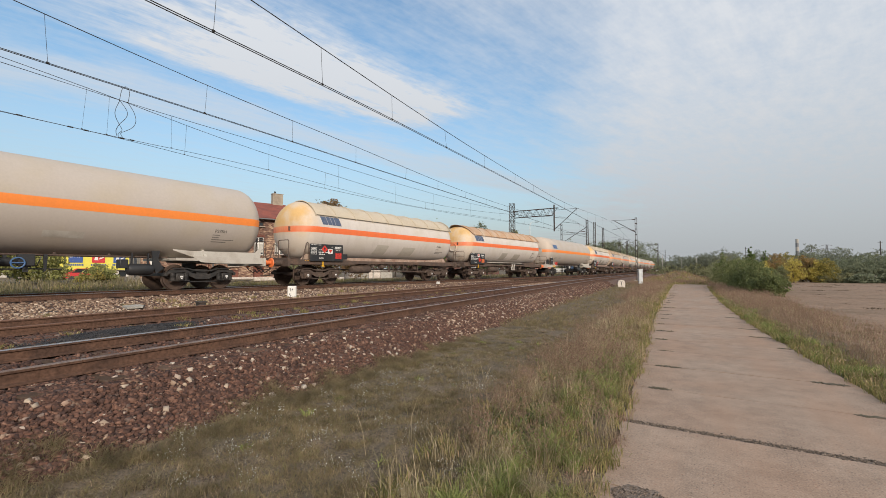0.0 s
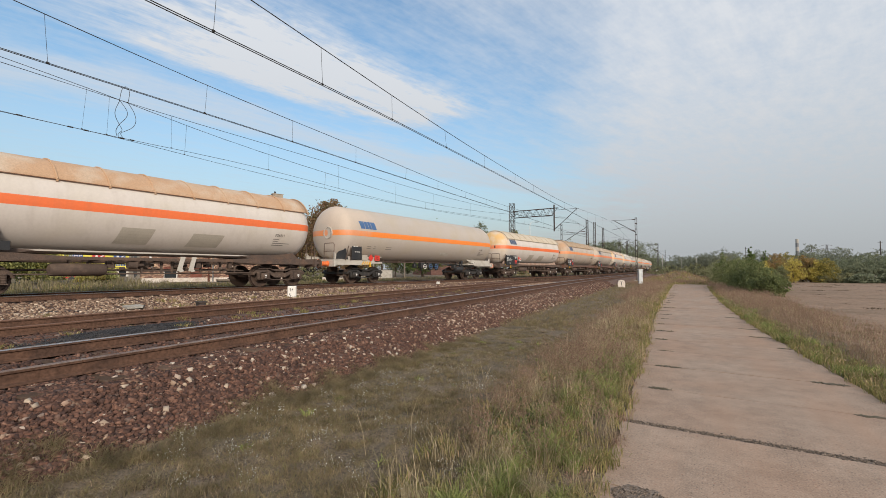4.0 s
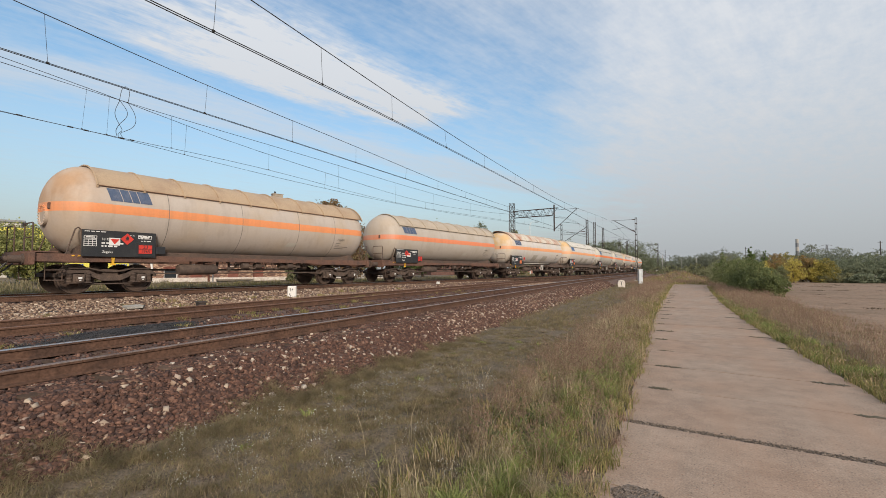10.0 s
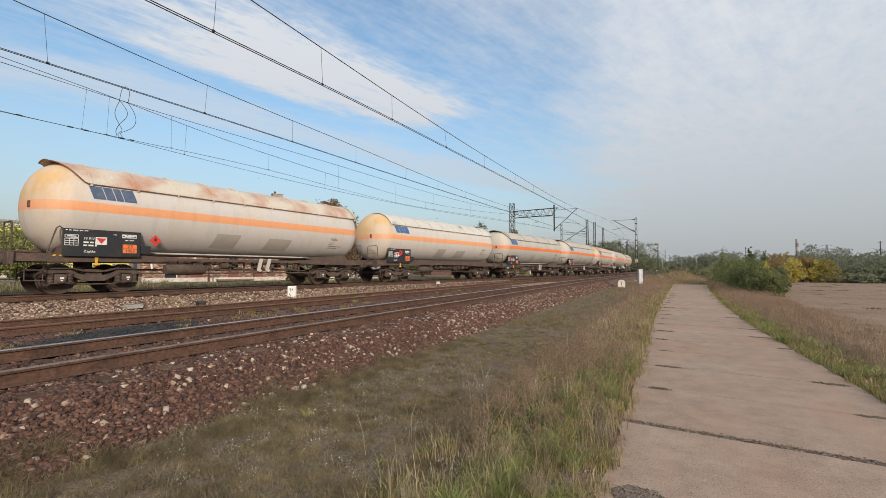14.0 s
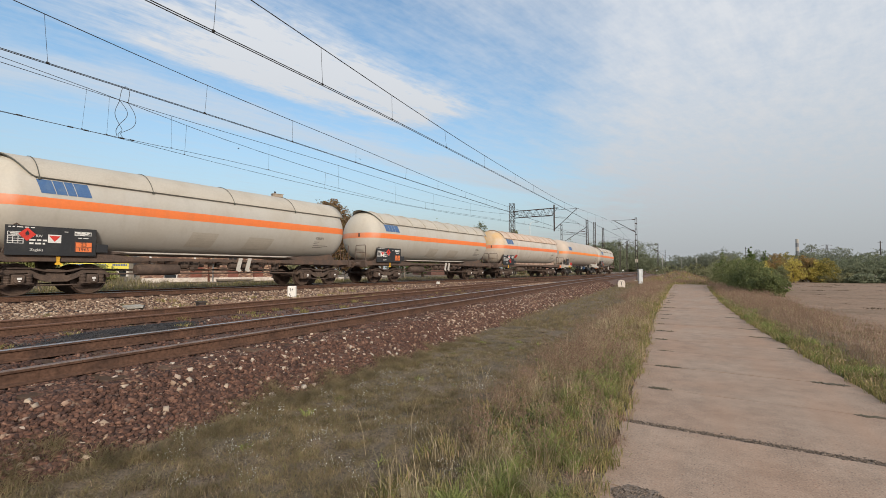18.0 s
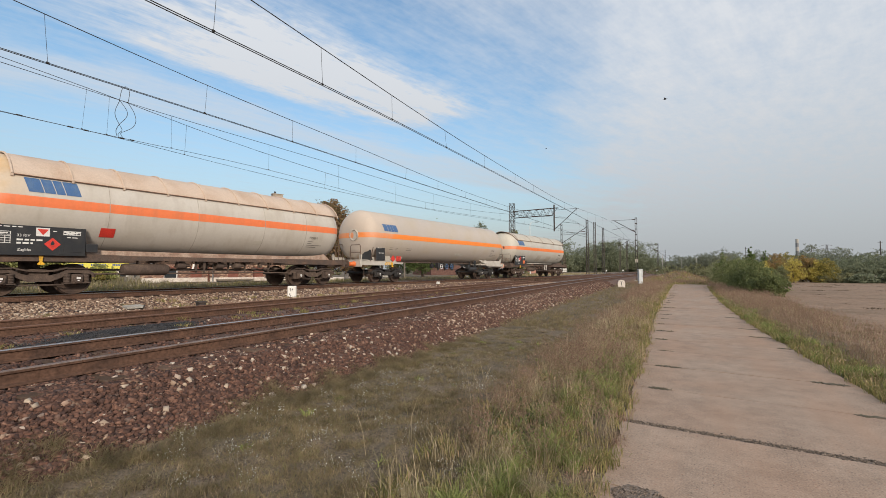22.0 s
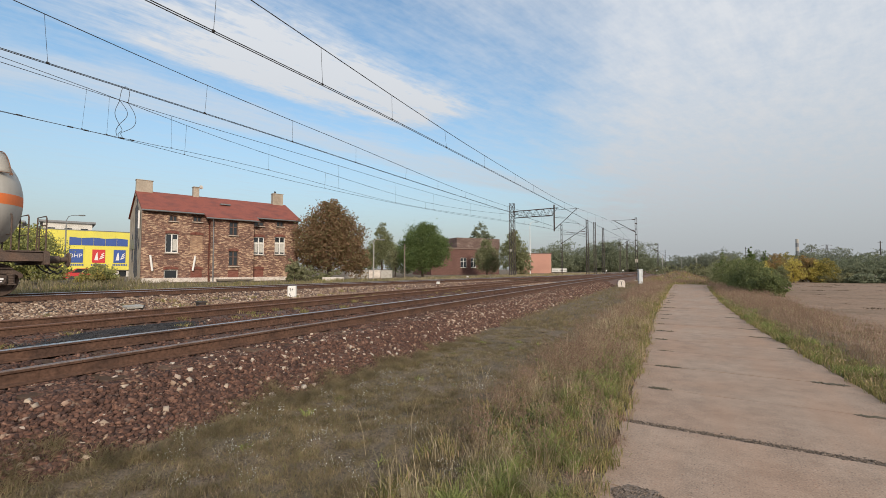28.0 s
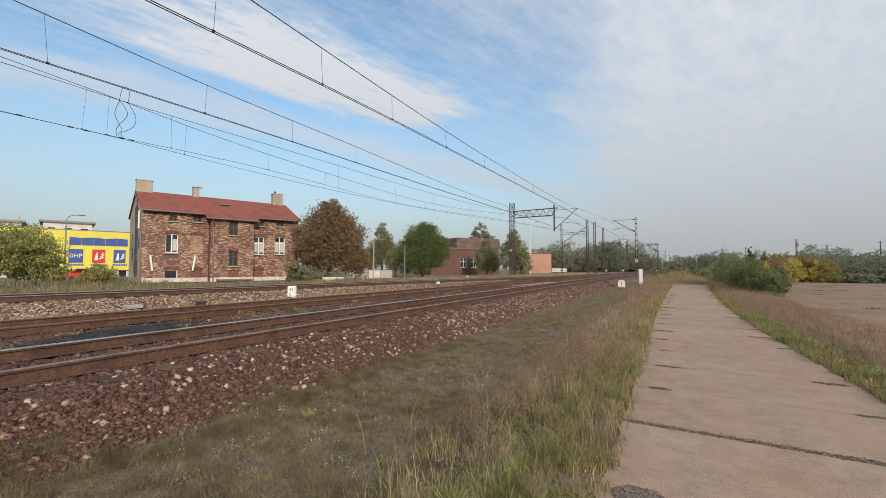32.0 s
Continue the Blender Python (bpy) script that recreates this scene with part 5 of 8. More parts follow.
def cantilever(t, h, reach):
    """A tie, a strut and a steady arm that reach out along -x."""
    for a, b, r in (((0, 0, h - .25), (-reach - .35, 0, h - .25), .022), ((0, 0, h - 2.0), (-reach, 0, h - .3), .04), ((-reach * .55, 0, h - 1.25), (-reach - .3, 0, h - 1.55), .022), ((-reach * .55, 0, h - 1.3), (-.1, 0, h - 1.95), .015)):
        bm = bmesh.new()
        rod(bm, a, b, r, 6)
        part("cantilever_bar", bm, m_steel, t)
    insulator(t, (-.15, 0, h - .25), (-.55, 0, h - .25))
    insulator(t, (-.12, 0, h - 1.9), (-.45, 0, h - 1.6))


def battened_mast(x, y, z, h, rz, reach, label="double-channel steel mast with a cantilever"):
    t = thing("overhead_mast", pose(x, y, z, 0, 0, rz), label, "mast", "overhead line masts")
    bm = bmesh.new()
    for s in (-1, 1):
        box(bm, (s * .11, 0, h / 2), (.05, .16, h))
    k = 0.3
    while k < h:
        box(bm, (0, 0, k), (.24, .17, .10))
        k += .75
    part("mast", bm, m_steel, t)
    foundation(t, .6)
    if reach:
        cantilever(t, h, reach)
    return t


def lattice_mast(x, y, z, h, rz, w=.45, label="dark lattice steel mast", reach=0):
    t = thing("overhead_mast", pose(x, y, z, 0, 0, rz), label, "mast", "overhead line masts")
    bm = bmesh.new()
    lattice(bm, h, w, w * .75, max(6, int(h / .62)))
    part("mast", bm, m_steel, t)
    foundation(t, w + .4)
    if reach:
        cantilever(t, h, reach)
    return t


m_plate_pale = mat("pale enamel plate", (0.55, 0.50, 0.42), 0.5, second=(0.42, 0.36, 0.28), scale=6, fine=30, bump=0.02)

near_m = battened_mast(-9.2, 63, .15, 8.6, 3, 2.75)
bm = bmesh.new()
box(bm, (.0, -.14, 2.75), (.34, .02, .42))
pl = part("number_plate", bm, m_plate_pale, near_m, "pale number plate on the mast")
bm = bmesh.new()
for k in range(3):
    box(bm, (.0, -.155, 2.66 + k * .11), (.2, .008, .045))
part("writing", bm, m_black, pl)
battened_mast(-12.7, 121, .2, 8.1, 3, 2.75)
battened_mast(-16.4, 180, .2, 8.6, 3, 2.75)
battened_mast(-20, 240, .2, 8.6, 3, 2.75)
for d, x, h in ((78, -19.83, 10.2), (84, -20.2, 10.5), (95, -21.2, 10.4), (115, -22, 9.4), (135, -23.9, 10.0)):
    y = {78: 79.8, 84: 87.0, 95: 99.1, 115: 122.3, 135: 144.9}[d]
    lattice_mast(x, y, .5, h, 4, .42, label="slim lattice mast behind the tracks", reach=-2.6 if d > 100 else 0)


def gantry():
    t = thing("overhead_gantry", pose(-23.28, 53.94, .70, 0, 0, -2), "lattice mast with a truss arm that reaches over the track", "gantry")
    bm = bmesh.new()
    lattice(bm, 9.95, .62, .55, 17, .035)
    part("mast", bm, m_steel, t)
    foundation(t, 1.0)
    bm = bmesh.new()
    n, ln = 12, 6.6
    z0, z1 = 7.95, 8.85
    for s in (-.2, .2):
        rod(bm, (.2, s, z0), (ln - 1.0, s, z0), .04, 4)
        rod(bm, (.2, s, z1), (ln - .2, s, z1), .04, 4)
        for k in range(n):
            a, b = .2 + (ln - 1.0) * k / n, .2 + (ln - 1.0) * (k + 1) / n
            za, zb = z0, z1
            if k % 2:
                rod(bm, (a, s, za + (z1 - z0)), (b, s, zb - (z1 - z0)), .022, 4)
            else:
                rod(bm, (a, s, za), (b, s, zb), .022, 4)
    rod(bm, (ln - 1.0, -.2, z0), (ln - .2, -.2, z1), .03, 4)
    part("truss_arm", bm, m_steel, t)
    bm = bmesh.new()
    box(bm, (ln - .75, 0, 7.6), (.14, .14, 3.4))
    part("hanging_post", bm, m_steel, t)
    for a, b, r in (((ln - .75, 0, 6.1), (ln + 2.2, 0, 8.6), .04), ((ln - .75, 0, 8.6), (ln + 2.4, 0, 8.6), .022), ((ln + .4, 0, 7.0), (ln + 2.4, 0, 6.7), .02)):
        bm = bmesh.new()
        rod(bm, a, b, r, 6)
        part("cantilever_bar", bm, m_steel, t)
    bm = bmesh.new()
    box(bm, (-.05, -.36, 3.6), (.35, .04, .3))
    part("sign_plate", bm, m_conc, t)


gantry()
m72 = battened_mast(-21.95, 71.4, .5, 8.9, 2, 0)
for a, b, r in (((0, 0, 5.6), (4.2, 0, 8.2), .045), ((0, 0, 7.3), (3.9, 0, 7.4), .025), ((.2, 0, 7.0), (4.0, 0, 7.1), .02), ((2.0, 0, 7.25), (3.9, 0, 6.9), .02)):
    bm = bmesh.new()
    rod(bm, a, b, r, 6)
    part("cantilever_bar", bm, m_steel, m72)
insulator(m72, (3.3, 0, 7.45), (3.9, 0, 7.45))


def street_lamp(x, y, z, h, rz, material, arm, label):
    t = thing("street_lamp", pose(x, y, z, 0, 0, rz), label, "street lamp", "street lamps")
    bm = bmesh.new()
    rod(bm, (0, 0, -.2), (0, 0, h * .93), .10, 8, .055)
    part("post", bm, material, t, smooth=True)
    bm = bmesh.new()
    tube(bm, [(0, 0, h * .92), (arm * .15, 0, h * .98), (arm * .45, 0, h), (arm, 0, h)], .035, 6)
    part("arm", bm, material, t)
    bm = bmesh.new()
    box(bm, (arm + .25, 0, h - .02), (.6, .22, .13), bevel=.03)
    part("lamp_head", bm, m_galv, t)


street_lamp(-61.3, 17.9, .6, 7.2, 32, m_galv, 1.5, "tall grey street lamp with a curved arm")
street_lamp(-32.3, 36.35, .6, 4.5, 60, m_conc, .7, "concrete street lamp post behind the grass")
street_lamp(-27.5, 71.4, .6, 9.4, 20, m_white, .9, "white street lamp post")


def plain_pole(x, y, z, h, r, material, label, arms=0):
    t = thing("pole", pose(x, y, z), label, "pole")
    bm = bmesh.new()
    rod(bm, (0, 0, -.3), (0, 0, h), r, 8, r * .7)
    part("post", bm, material, t)
    bm = bmesh.new()
    box(bm, (0, 0, h - .4), (.5 if not arms else arms, .08, .08))
    part("crossbar", bm, material, t)


m_wood = mat("grey weathered timber", (0.20, 0.165, 0.13), 0.9, scale=3, fine=30, stretch=(6, 6, 1), bump=0.3)
plain_pole(-27.55, 35.8, .6, 3.8, .09, m_wood, "old timber pole in the grass")
plain_pole(31.4, 221.5, -1, 12.3, .18, m_steel, "distant dark pole above the trees")
plain_pole(41.5, 180.5, -1, 11.3, .17, m_steel, "distant dark pole above the trees", 1.2)
plain_pole(6.8, 150, -.5, 8.6, .10, m_steel, "distant thin pole above the bushes")
plain_pole(-5, 139, 0, 4.8, .09, m_conc, "distant pale concrete pole")
plain_pole(-14.5, 150, 0, 6.0, .11, m_conc, "distant pale concrete pole")
plain_pole(-10.2, 165, 0, 5.0, .09, m_conc, "distant pale concrete pole")


m_far_steel = mat("far galvanised steel", (0.20, 0.20, 0.21), 0.6, 0.2, scale=1, fine=8, bump=0.02)


def far_towers():
    t = thing("chimney", pose(65.7, 539.8, 0), "distant thin banded grey factory chimney", "chimney")
    for k in range(8):
        bm = bmesh.new()
        rod(bm, (0, 0, k * 3.9), (0, 0, (k + 1) * 3.9), 1.7 - k * .06, 12, 1.7 - (k + 1) * .06)
        part("band", bm, m_conc if k % 2 else m_far_steel, t)
    t = thing("power_pylon", pose(128.5, 793, 0, 0, 0, 12), "distant lattice power pylon", "pylon")
    bm = bmesh.new()
    lattice(bm, 36, 6, 1.0, 12, .16)
    part("tower", bm, m_far_steel, t)
    for h, w in ((25, 15), (30, 19), (35, 12)):
        bm = bmesh.new()
        for s in (-1, 1):
            rod(bm, (0, 0, h + 1), (s * w / 2, 0, h), .16, 4)
            rod(bm, (0, 0, h - 1), (s * w / 2, 0, h), .16, 4)
        part("cross_arm", bm, m_far_steel, t)


far_towers()


# ---- buildings ----
def brick_material(name, c1, c2, c3, mortar, scale=1.0, pale=.5):
    m = bpy.data.materials.new(name)
    m.use_nodes = True
    n, l = m.node_tree.nodes, m.node_tree.links
    b = n["Principled BSDF"]
    b.inputs["Roughness"].default_value = 0.92
    b.inputs["Specular IOR Level"].default_value = 0.2
    tc = n.new("ShaderNodeTexCoord")
    sep = n.new("ShaderNodeSeparateXYZ")
    l.new(tc.outputs["Object"], sep.inputs[0])
    add = n.new("ShaderNodeMath")
    l.new(sep.outputs["X"], add.inputs[0])
    l.new(sep.outputs["Y"], add.inputs[1])
    comb = n.new("ShaderNodeCombineXYZ")
    l.new(add.outputs[0], comb.inputs["X"])
    l.new(sep.outputs["Z"], comb.inputs["Y"])
    br = n.new("ShaderNodeTexBrick")
    br.inputs["Scale"].default_value = scale
    br.inputs["Brick Width"].default_value, br.inputs["Row Height"].default_value = .22, .077
    br.inputs["Mortar Size"].default_value, br.inputs["Bias"].default_value = .008, -.1
    br.inputs["Color1"].default_value, br.inputs["Color2"].default_value, br.inputs["Mortar"].default_value = (0, 0, 0, 1), (1, 1, 1, 1), (.5, .5, .5, 1)
    l.new(comb.outputs[0], br.inputs["Vector"])
    big = n.new("ShaderNodeTexNoise")
    big.inputs["Scale"].default_value, big.inputs["Detail"].default_value = .55, 5
    l.new(comb.outputs[0], big.inputs["Vector"])
    # spalled, paler bricks gather in patches
    s = n.new("ShaderNodeMath")
    s.operation = "MULTIPLY_ADD"
    l.new(big.outputs["Fac"], s.inputs[0])
    s.inputs[1].default_value = 1.3
    s.inputs[2].default_value = -.65 - pale * .1
    v = n.new("ShaderNodeMath")
    # single spalled faces break up the courses
    mot = n.new("ShaderNodeTexNoise")
    mot.inputs["Scale"].default_value, mot.inputs["Detail"].default_value, mot.inputs["Roughness"].default_value = 4.2, 3, .7
    flat = n.new("ShaderNodeMapping")
    flat.inputs["Scale"].default_value = (.6, 1.7, 1)
    l.new(comb.outputs[0], flat.inputs[0])
    l.new(flat.outputs[0], mot.inputs["Vector"])
    mm = n.new("ShaderNodeMath")
    mm.operation = "MULTIPLY_ADD"
    l.new(mot.outputs["Fac"], mm.inputs[0])
    mm.inputs[1].default_value, mm.inputs[2].default_value = 2.5, -1.03
    half = n.new("ShaderNodeMath")
    half.operation = "MULTIPLY_ADD"
    l.new(br.outputs["Color"], half.inputs[0])
    half.inputs[1].default_value = .55
    l.new(mm.outputs[0], half.inputs[2])
    l.new(half.outputs[0], v.inputs[0])
    l.new(s.outputs[0], v.inputs[1])
    ramp = n.new("ShaderNodeValToRGB")
    e = ramp.color_ramp.elements
    e[0].position, e[0].color = .12, (*c1, 1)
    e[1].position, e[1].color = .88, (*c3, 1)
    q = e.new(.55)
    q.color = (*c2, 1)
    l.new(v.outputs[0], ramp.inputs[0])
    mx = n.new("ShaderNodeMix")
    mx.data_type = "RGBA"
    l.new(br.outputs["Fac"], mx.inputs["Factor"])
    l.new(ramp.outputs[0], mx.inputs["A"])
    mx.inputs["B"].default_value = (*mortar, 1)
    l.new(mx.outputs["Result"], b.inputs["Base Color"])
    bp = n.new("ShaderNodeBump")
    bp.inputs["Strength"].default_value, bp.inputs["Distance"].default_value = .6, .02
    l.new(br.outputs["Fac"], bp.inputs["Height"])
    bp.invert = True
    l.new(bp.outputs[0], b.inputs["Normal"])
    return m


m_brick = brick_material("mottled old red brick", (0.115, 0.060, 0.050), (0.245, 0.130, 0.095), (0.60, 0.42, 0.28), (0.20, 0.15, 0.12), pale=-.8)
m_brick_pale = brick_material("pale orange brick filling", (0.30, 0.18, 0.12), (0.42, 0.27, 0.17), (0.58, 0.40, 0.26), (0.30, 0.22, 0.17), pale=-.8)
m_brick_red = brick_material("even red brick", (0.19, 0.065, 0.048), (0.235, 0.085, 0.062), (0.26, 0.11, 0.08), (0.18, 0.11, 0.09))
m_brick_far = brick_material("dark red factory brick", (0.115, 0.062, 0.053), (0.155, 0.083, 0.068), (0.21, 0.125, 0.10), (0.17, 0.10, 0.085))
m_tile = mat("dull red roof sheeting", (0.25, 0.070, 0.047), 0.8, second=(0.165, 0.052, 0.04), scale=1.1, fine=9, bump=0.2, spread=0.12)
m_render = mat("weathered pale render", (0.39, 0.335, 0.265), 0.9, second=(0.26, 0.21, 0.16), scale=1.2, fine=12, bump=0.15, spread=.12)
m_mural = mat("dark grey wall paint", (0.05, 0.05, 0.058), 0.9, second=(0.20, 0.20, 0.20), scale=1.6, fine=6, bump=0.02, spread=0.4, amount=.5)
m_gutter = mat("grey zinc gutter", (0.20, 0.205, 0.21), 0.5, 0.5, scale=2, fine=20, bump=0.02)
m_frame_w = mat("white window frame", (0.78, 0.76, 0.72), 0.5, scale=6, fine=50, bump=0.02, spread=0.08)
m_frame_b = mat("brown window frame", (0.13, 0.075, 0.055), 0.7, scale=6, fine=50, bump=0.05)
m_dark = mat("dark room interior", (0.03, 0.028, 0.026), 0.9, scale=2, fine=20, bump=0)
m_curtain = mat("pale net curtain", (0.55, 0.53, 0.48), 0.9, scale=4, fine=40, stretch=(8, 1, 1), bump=0.1)
m_plinth = mat("whitewashed plinth", (0.62, 0.56, 0.50), 0.9, second=(0.42, 0.35, 0.30), scale=2, fine=20)
m_pale = mat("pale facade render", (0.58, 0.55, 0.50), 0.9, second=(0.46, 0.43, 0.38), scale=.6, fine=8, bump=0.05)
m_sill = mat("stone sill", (0.45, 0.38, 0.32), 0.9, scale=4, fine=30)


def glass_material():
    m = bpy.data.materials.new("window glass")
    m.use_nodes = True
    n, l = m.node_tree.nodes, m.node_tree.links
    b = n["Principled BSDF"]
    b.inputs["Base Color"].default_value = (0.03, 0.035, 0.04, 1)
    b.inputs["Roughness"].default_value = 0.06
    b.inputs["Specular IOR Level"].default_value = 0.6
    return m


m_glass = glass_material()


def wall(name, x0, x1, z0, z1, y, holes, material, parent, depth=.4, label=""):
    """An upright wall along x whose openings go through it; it faces -y."""
    xs = sorted({x0, x1, *[h[0] for h in holes], *[h[1] for h in holes]})
    zs = sorted({z0, z1, *[h[2] for h in holes], *[h[3] for h in holes]})
    bm = bmesh.new()
    vs = {}

    def v(a, b, c):
        k = (round(a, 4), round(b, 4), round(c, 4))
        if k not in vs:
            vs[k] = bm.verts.new(k)
        return vs[k]

    def open_at(a, b):
        return any(h[0] - 1e-6 <= a <= h[1] + 1e-6 and h[2] - 1e-6 <= b <= h[3] + 1e-6 for h in holes)
    cells = {}
    for i in range(len(xs) - 1):
        for k in range(len(zs) - 1):
            cells[i, k] = not open_at((xs[i] + xs[i + 1]) / 2, (zs[k] + zs[k + 1]) / 2)
    for (i, k), solid in cells.items():
        if not solid:
            continue
        a, b, c, d = xs[i], xs[i + 1], zs[k], zs[k + 1]
        bm.faces.new((v(a, y, c), v(b, y, c), v(b, y, d), v(a, y, d)))
        bm.faces.new((v(a, y + depth, c), v(a, y + depth, d), v(b, y + depth, d), v(b, y + depth, c)))
        for di, dk, p, q in ((-1, 0, (a, c), (a, d)), (1, 0, (b, d), (b, c)), (0, -1, (b, c), (a, c)), (0, 1, (a, d), (b, d))):
            if not cells.get((i + di, k + dk), False):
                bm.faces.new((v(p[0], y, p[1]), v(q[0], y, q[1]), v(q[0], y + depth, q[1]), v(p[0], y + depth, p[1])))
    return part(name, bm, material, parent, label)


def window(parent, x0, x1, z0, z1, y, frame, bars=1, cross=.62, lit=None, sill=True, name="window"):
    """A sash set back in its opening."""
    w = new(name)
    w.parent = parent
    bm = bmesh.new()
    t = .07
    yy = y + .14
    box(bm, ((x0 + x1) / 2, yy, z1 - t / 2), (x1 - x0, .07, t))
    box(bm, ((x0 + x1) / 2, yy, z0 + t / 2), (x1 - x0, .07, t))
    for x in (x0 + t / 2, x1 - t / 2):
        box(bm, (x, yy, (z0 + z1) / 2), (t, .07, z1 - z0 - 2 * t))
    for k in range(bars):
        x = x0 + (x1 - x0) * (k + 1) / (bars + 1)
        box(bm, (x, yy, (z0 + z1) / 2), (t * 1.3, .07, z1 - z0 - 2 * t))
    if cross:
        zc = z0 + (z1 - z0) * cross
        box(bm, ((x0 + x1) / 2, yy - .004, zc), (x1 - x0 - 2 * t, .07, t))
    part("window_frame", bm, frame, w)
    n = bars + 1
    for k in range(n):
        a, b = x0 + (x1 - x0) * k / n, x0 + (x1 - x0) * (k + 1) / n
        bm = bmesh.new()
        box(bm, ((a + b) / 2, yy + .02, (z0 + z1) / 2), (b - a - .1, .012, z1 - z0 - .14))
        part("pane", bm, m_glass, w)
        if lit and k in lit:
            bm = bmesh.new()
            box(bm, ((a + b) / 2, yy + .008, z0 + (z1 - z0) * .42), (b - a - .16, .006, (z1 - z0) * .6))
            part("curtain", bm, m_curtain, w)
    if sill:
        bm = bmesh.new()
        box(bm, ((x0 + x1) / 2, y - .04, z0 - .04), (x1 - x0 + .16, .26, .08))
        part("window_sill", bm, m_sill, w)
    return w


def arch(parent, x0, x1, z, y, material):
    bm = bmesh.new()
    n = 10
    for k in range(n):
        x = x0 - .05 + (x1 - x0 + .1) * (k + .5) / n
        dz = .07 * (1 - ((k + .5) / n * 2 - 1) ** 2)
        box(bm, (x, y - .012, z + .11 + dz), ((x1 - x0 + .1) / n * .86, .06, .22))
    part("brick_arch", bm, material, parent)


def build_house():
    base = .50
    h = thing("house", pose(-40.592, 16.832, 0, 0, 0, 74.387), "two-storey mottled brick railway house with a red roof", "house")
    L, W, M0, M1, P = 13.5, 8.0, 5.05, 8.75, .9
    left = [(1.69, 2.66, 3.15, 4.78), (3.58, 4.58, 3.15, 4.75), (1.94, 2.55, 5.85, 6.33), (3.76, 4.46, 5.92, 6.40), (1.64, 2.68, .60, 1.72), (3.65, 4.58, .60, 1.72)]
    wall("wall", 0, M0, base, 6.75, 0, left, m_brick, h)
    mid = [(6.54, 7.30, 4.82, 6.04), (6.55, 7.36, 2.03, 3.38), (6.49, 7.44, .70, 1.66)]
    wall("wall", M0, M1, base, 6.28, -P, mid, m_brick, h)
    right = [(9.02, 10.03, 3.16, 4.85), (11.08, 12.12, 3.21, 4.95), (9.05, 9.98, 5.91, 6.33), (11.25, 11.96, 5.98, 6.50), (9.0, 10.02, .6, 1.75)]
    wall("wall", M1, L, base, 6.80, 0, right, m_brick, h)
    # returns of the projecting bay
    for x in (M0 + .2, M1 - .2):
        bm = bmesh.new()
        box(bm, (x, -P / 2 + .2, (base + 6.3) / 2), (.39, P - .41, 6.3 - base - .01))
        part("wall", bm, m_brick_red, h)
    # gable walls and the back
    ridge, ry = 8.80, W / 2
    for x0, mm in ((0.002, m_render), (L - .4, m_brick)):
        bm = bmesh.new()
        plate(bm, [(.41, base), (W, base), (W, 6.75), (ry, ridge - .12), (.41, 7.1)], 0, x0, x0 + .39)
        part("wall", bm, mm, h, "rendered gable wall" if mm is m_render else "")
    bm = bmesh.new()
    box(bm, (L / 2, W - .2, 3.6), (L - .8, .38, 6.2))
    part("wall", bm, m_brick, h)
    # painted shapes on the gable
    for y0, y1, z0, z1 in ((2.2, 4.6, 1.2, 7.6), (1.2, 2.0, 3.6, 4.6), (2.8, 4.0, 7.6, 8.3), (5.2, 6.2, 2.5, 5.2)):
        bm = bmesh.new()
        plate(bm, [(y0, z0), (y0 + (y1 - y0) * .55, z0 - .2), (y1, z0 + .3), (y1 - .15, (z0 + z1) / 2), (y1 - .05, z1 - .4), (y0 + (y1 - y0) * .5, z1), (y0 + .1, z1 - .6), (y0 + .2, (z0 + z1) / 2)], 0, -.006, .0)
        part("painted_shape", bm, m_mural, h, "dark grey painted shape")
    # roof: two slopes, the bay's part comes further down
    bm = bmesh.new()
    t = .16
    k = (ridge - 6.78) / (ry + .35)

    def slope(x0, x1, y_e):
        z_e = ridge - k * (ry - y_e)
        plate(bm, [(y_e, z_e - t), (ry, ridge - t), (ry, ridge), (y_e, z_e)], 0, x0, x1)
    slope(-.12, M0 - .5, -.4)
    slope(M0 - .5, M1 + .35, -P - .35)
    slope(M1 + .35, L + .15, -.4)
    plate(bm, [(ry, ridge - t), (W + .35, 6.7 - t), (W + .35, 6.7), (ry, ridge)], 0, -.12, L + .15)
    part("roof", bm, m_tile, h, "red sheeted gable roof")
    # gutters and rain pipe
    for x0, x1, y in ((-.12, M0 - .5, -.45), (M0 - .5, M1 + .35, -P - .4), (M1 + .35, L + .15, -.45)):
        z = ridge - k * (ry - y) - .12
        bm = bmesh.new()
        rod(bm, (x0, y, z), (x1, y, z), .07, 8)
        part("gutter", bm, m_gutter, h)
    bm = bmesh.new()
    tube(bm, [(M0 + .05, -P - .38, 6.1), (M0 + .12, -P - .2, 5.8), (M0 + .15, -P - .09, 5.5), (M0 + .2, -P - .09, .5)], .055, 8)
    part("rain_pipe", bm, m_gutter, h, "zinc rain pipe")
    # plinth
    for x0, x1, y in ((0, M0 - .02, 0), (M0, M1, -P), (M1 + .02, L, 0)):
        bm = bmesh.new()
        box(bm, ((x0 + x1) / 2, y - .02, .70), (x1 - x0, .1, .62))
        part("plinth", bm, m_plinth, h)
    # windows and blind openings
    window(h, *left[0], 0, m_frame_w, 1, 0, lit=(1,), name="window")
    window(h, *left[4], 0, m_frame_w, 0, 0, sill=False)
    window(h, *left[2], 0, m_frame_b, 1, 0)
    window(h, *left[3], 0, m_frame_b, 1, 0)
    window(h, *mid[0], -P, m_frame_b, 1, .62)
    window(h, *mid[1], -P, m_frame_b, 1, .62)
    window(h, *right[0], 0, m_frame_w, 1, .62, lit=(0, 1))
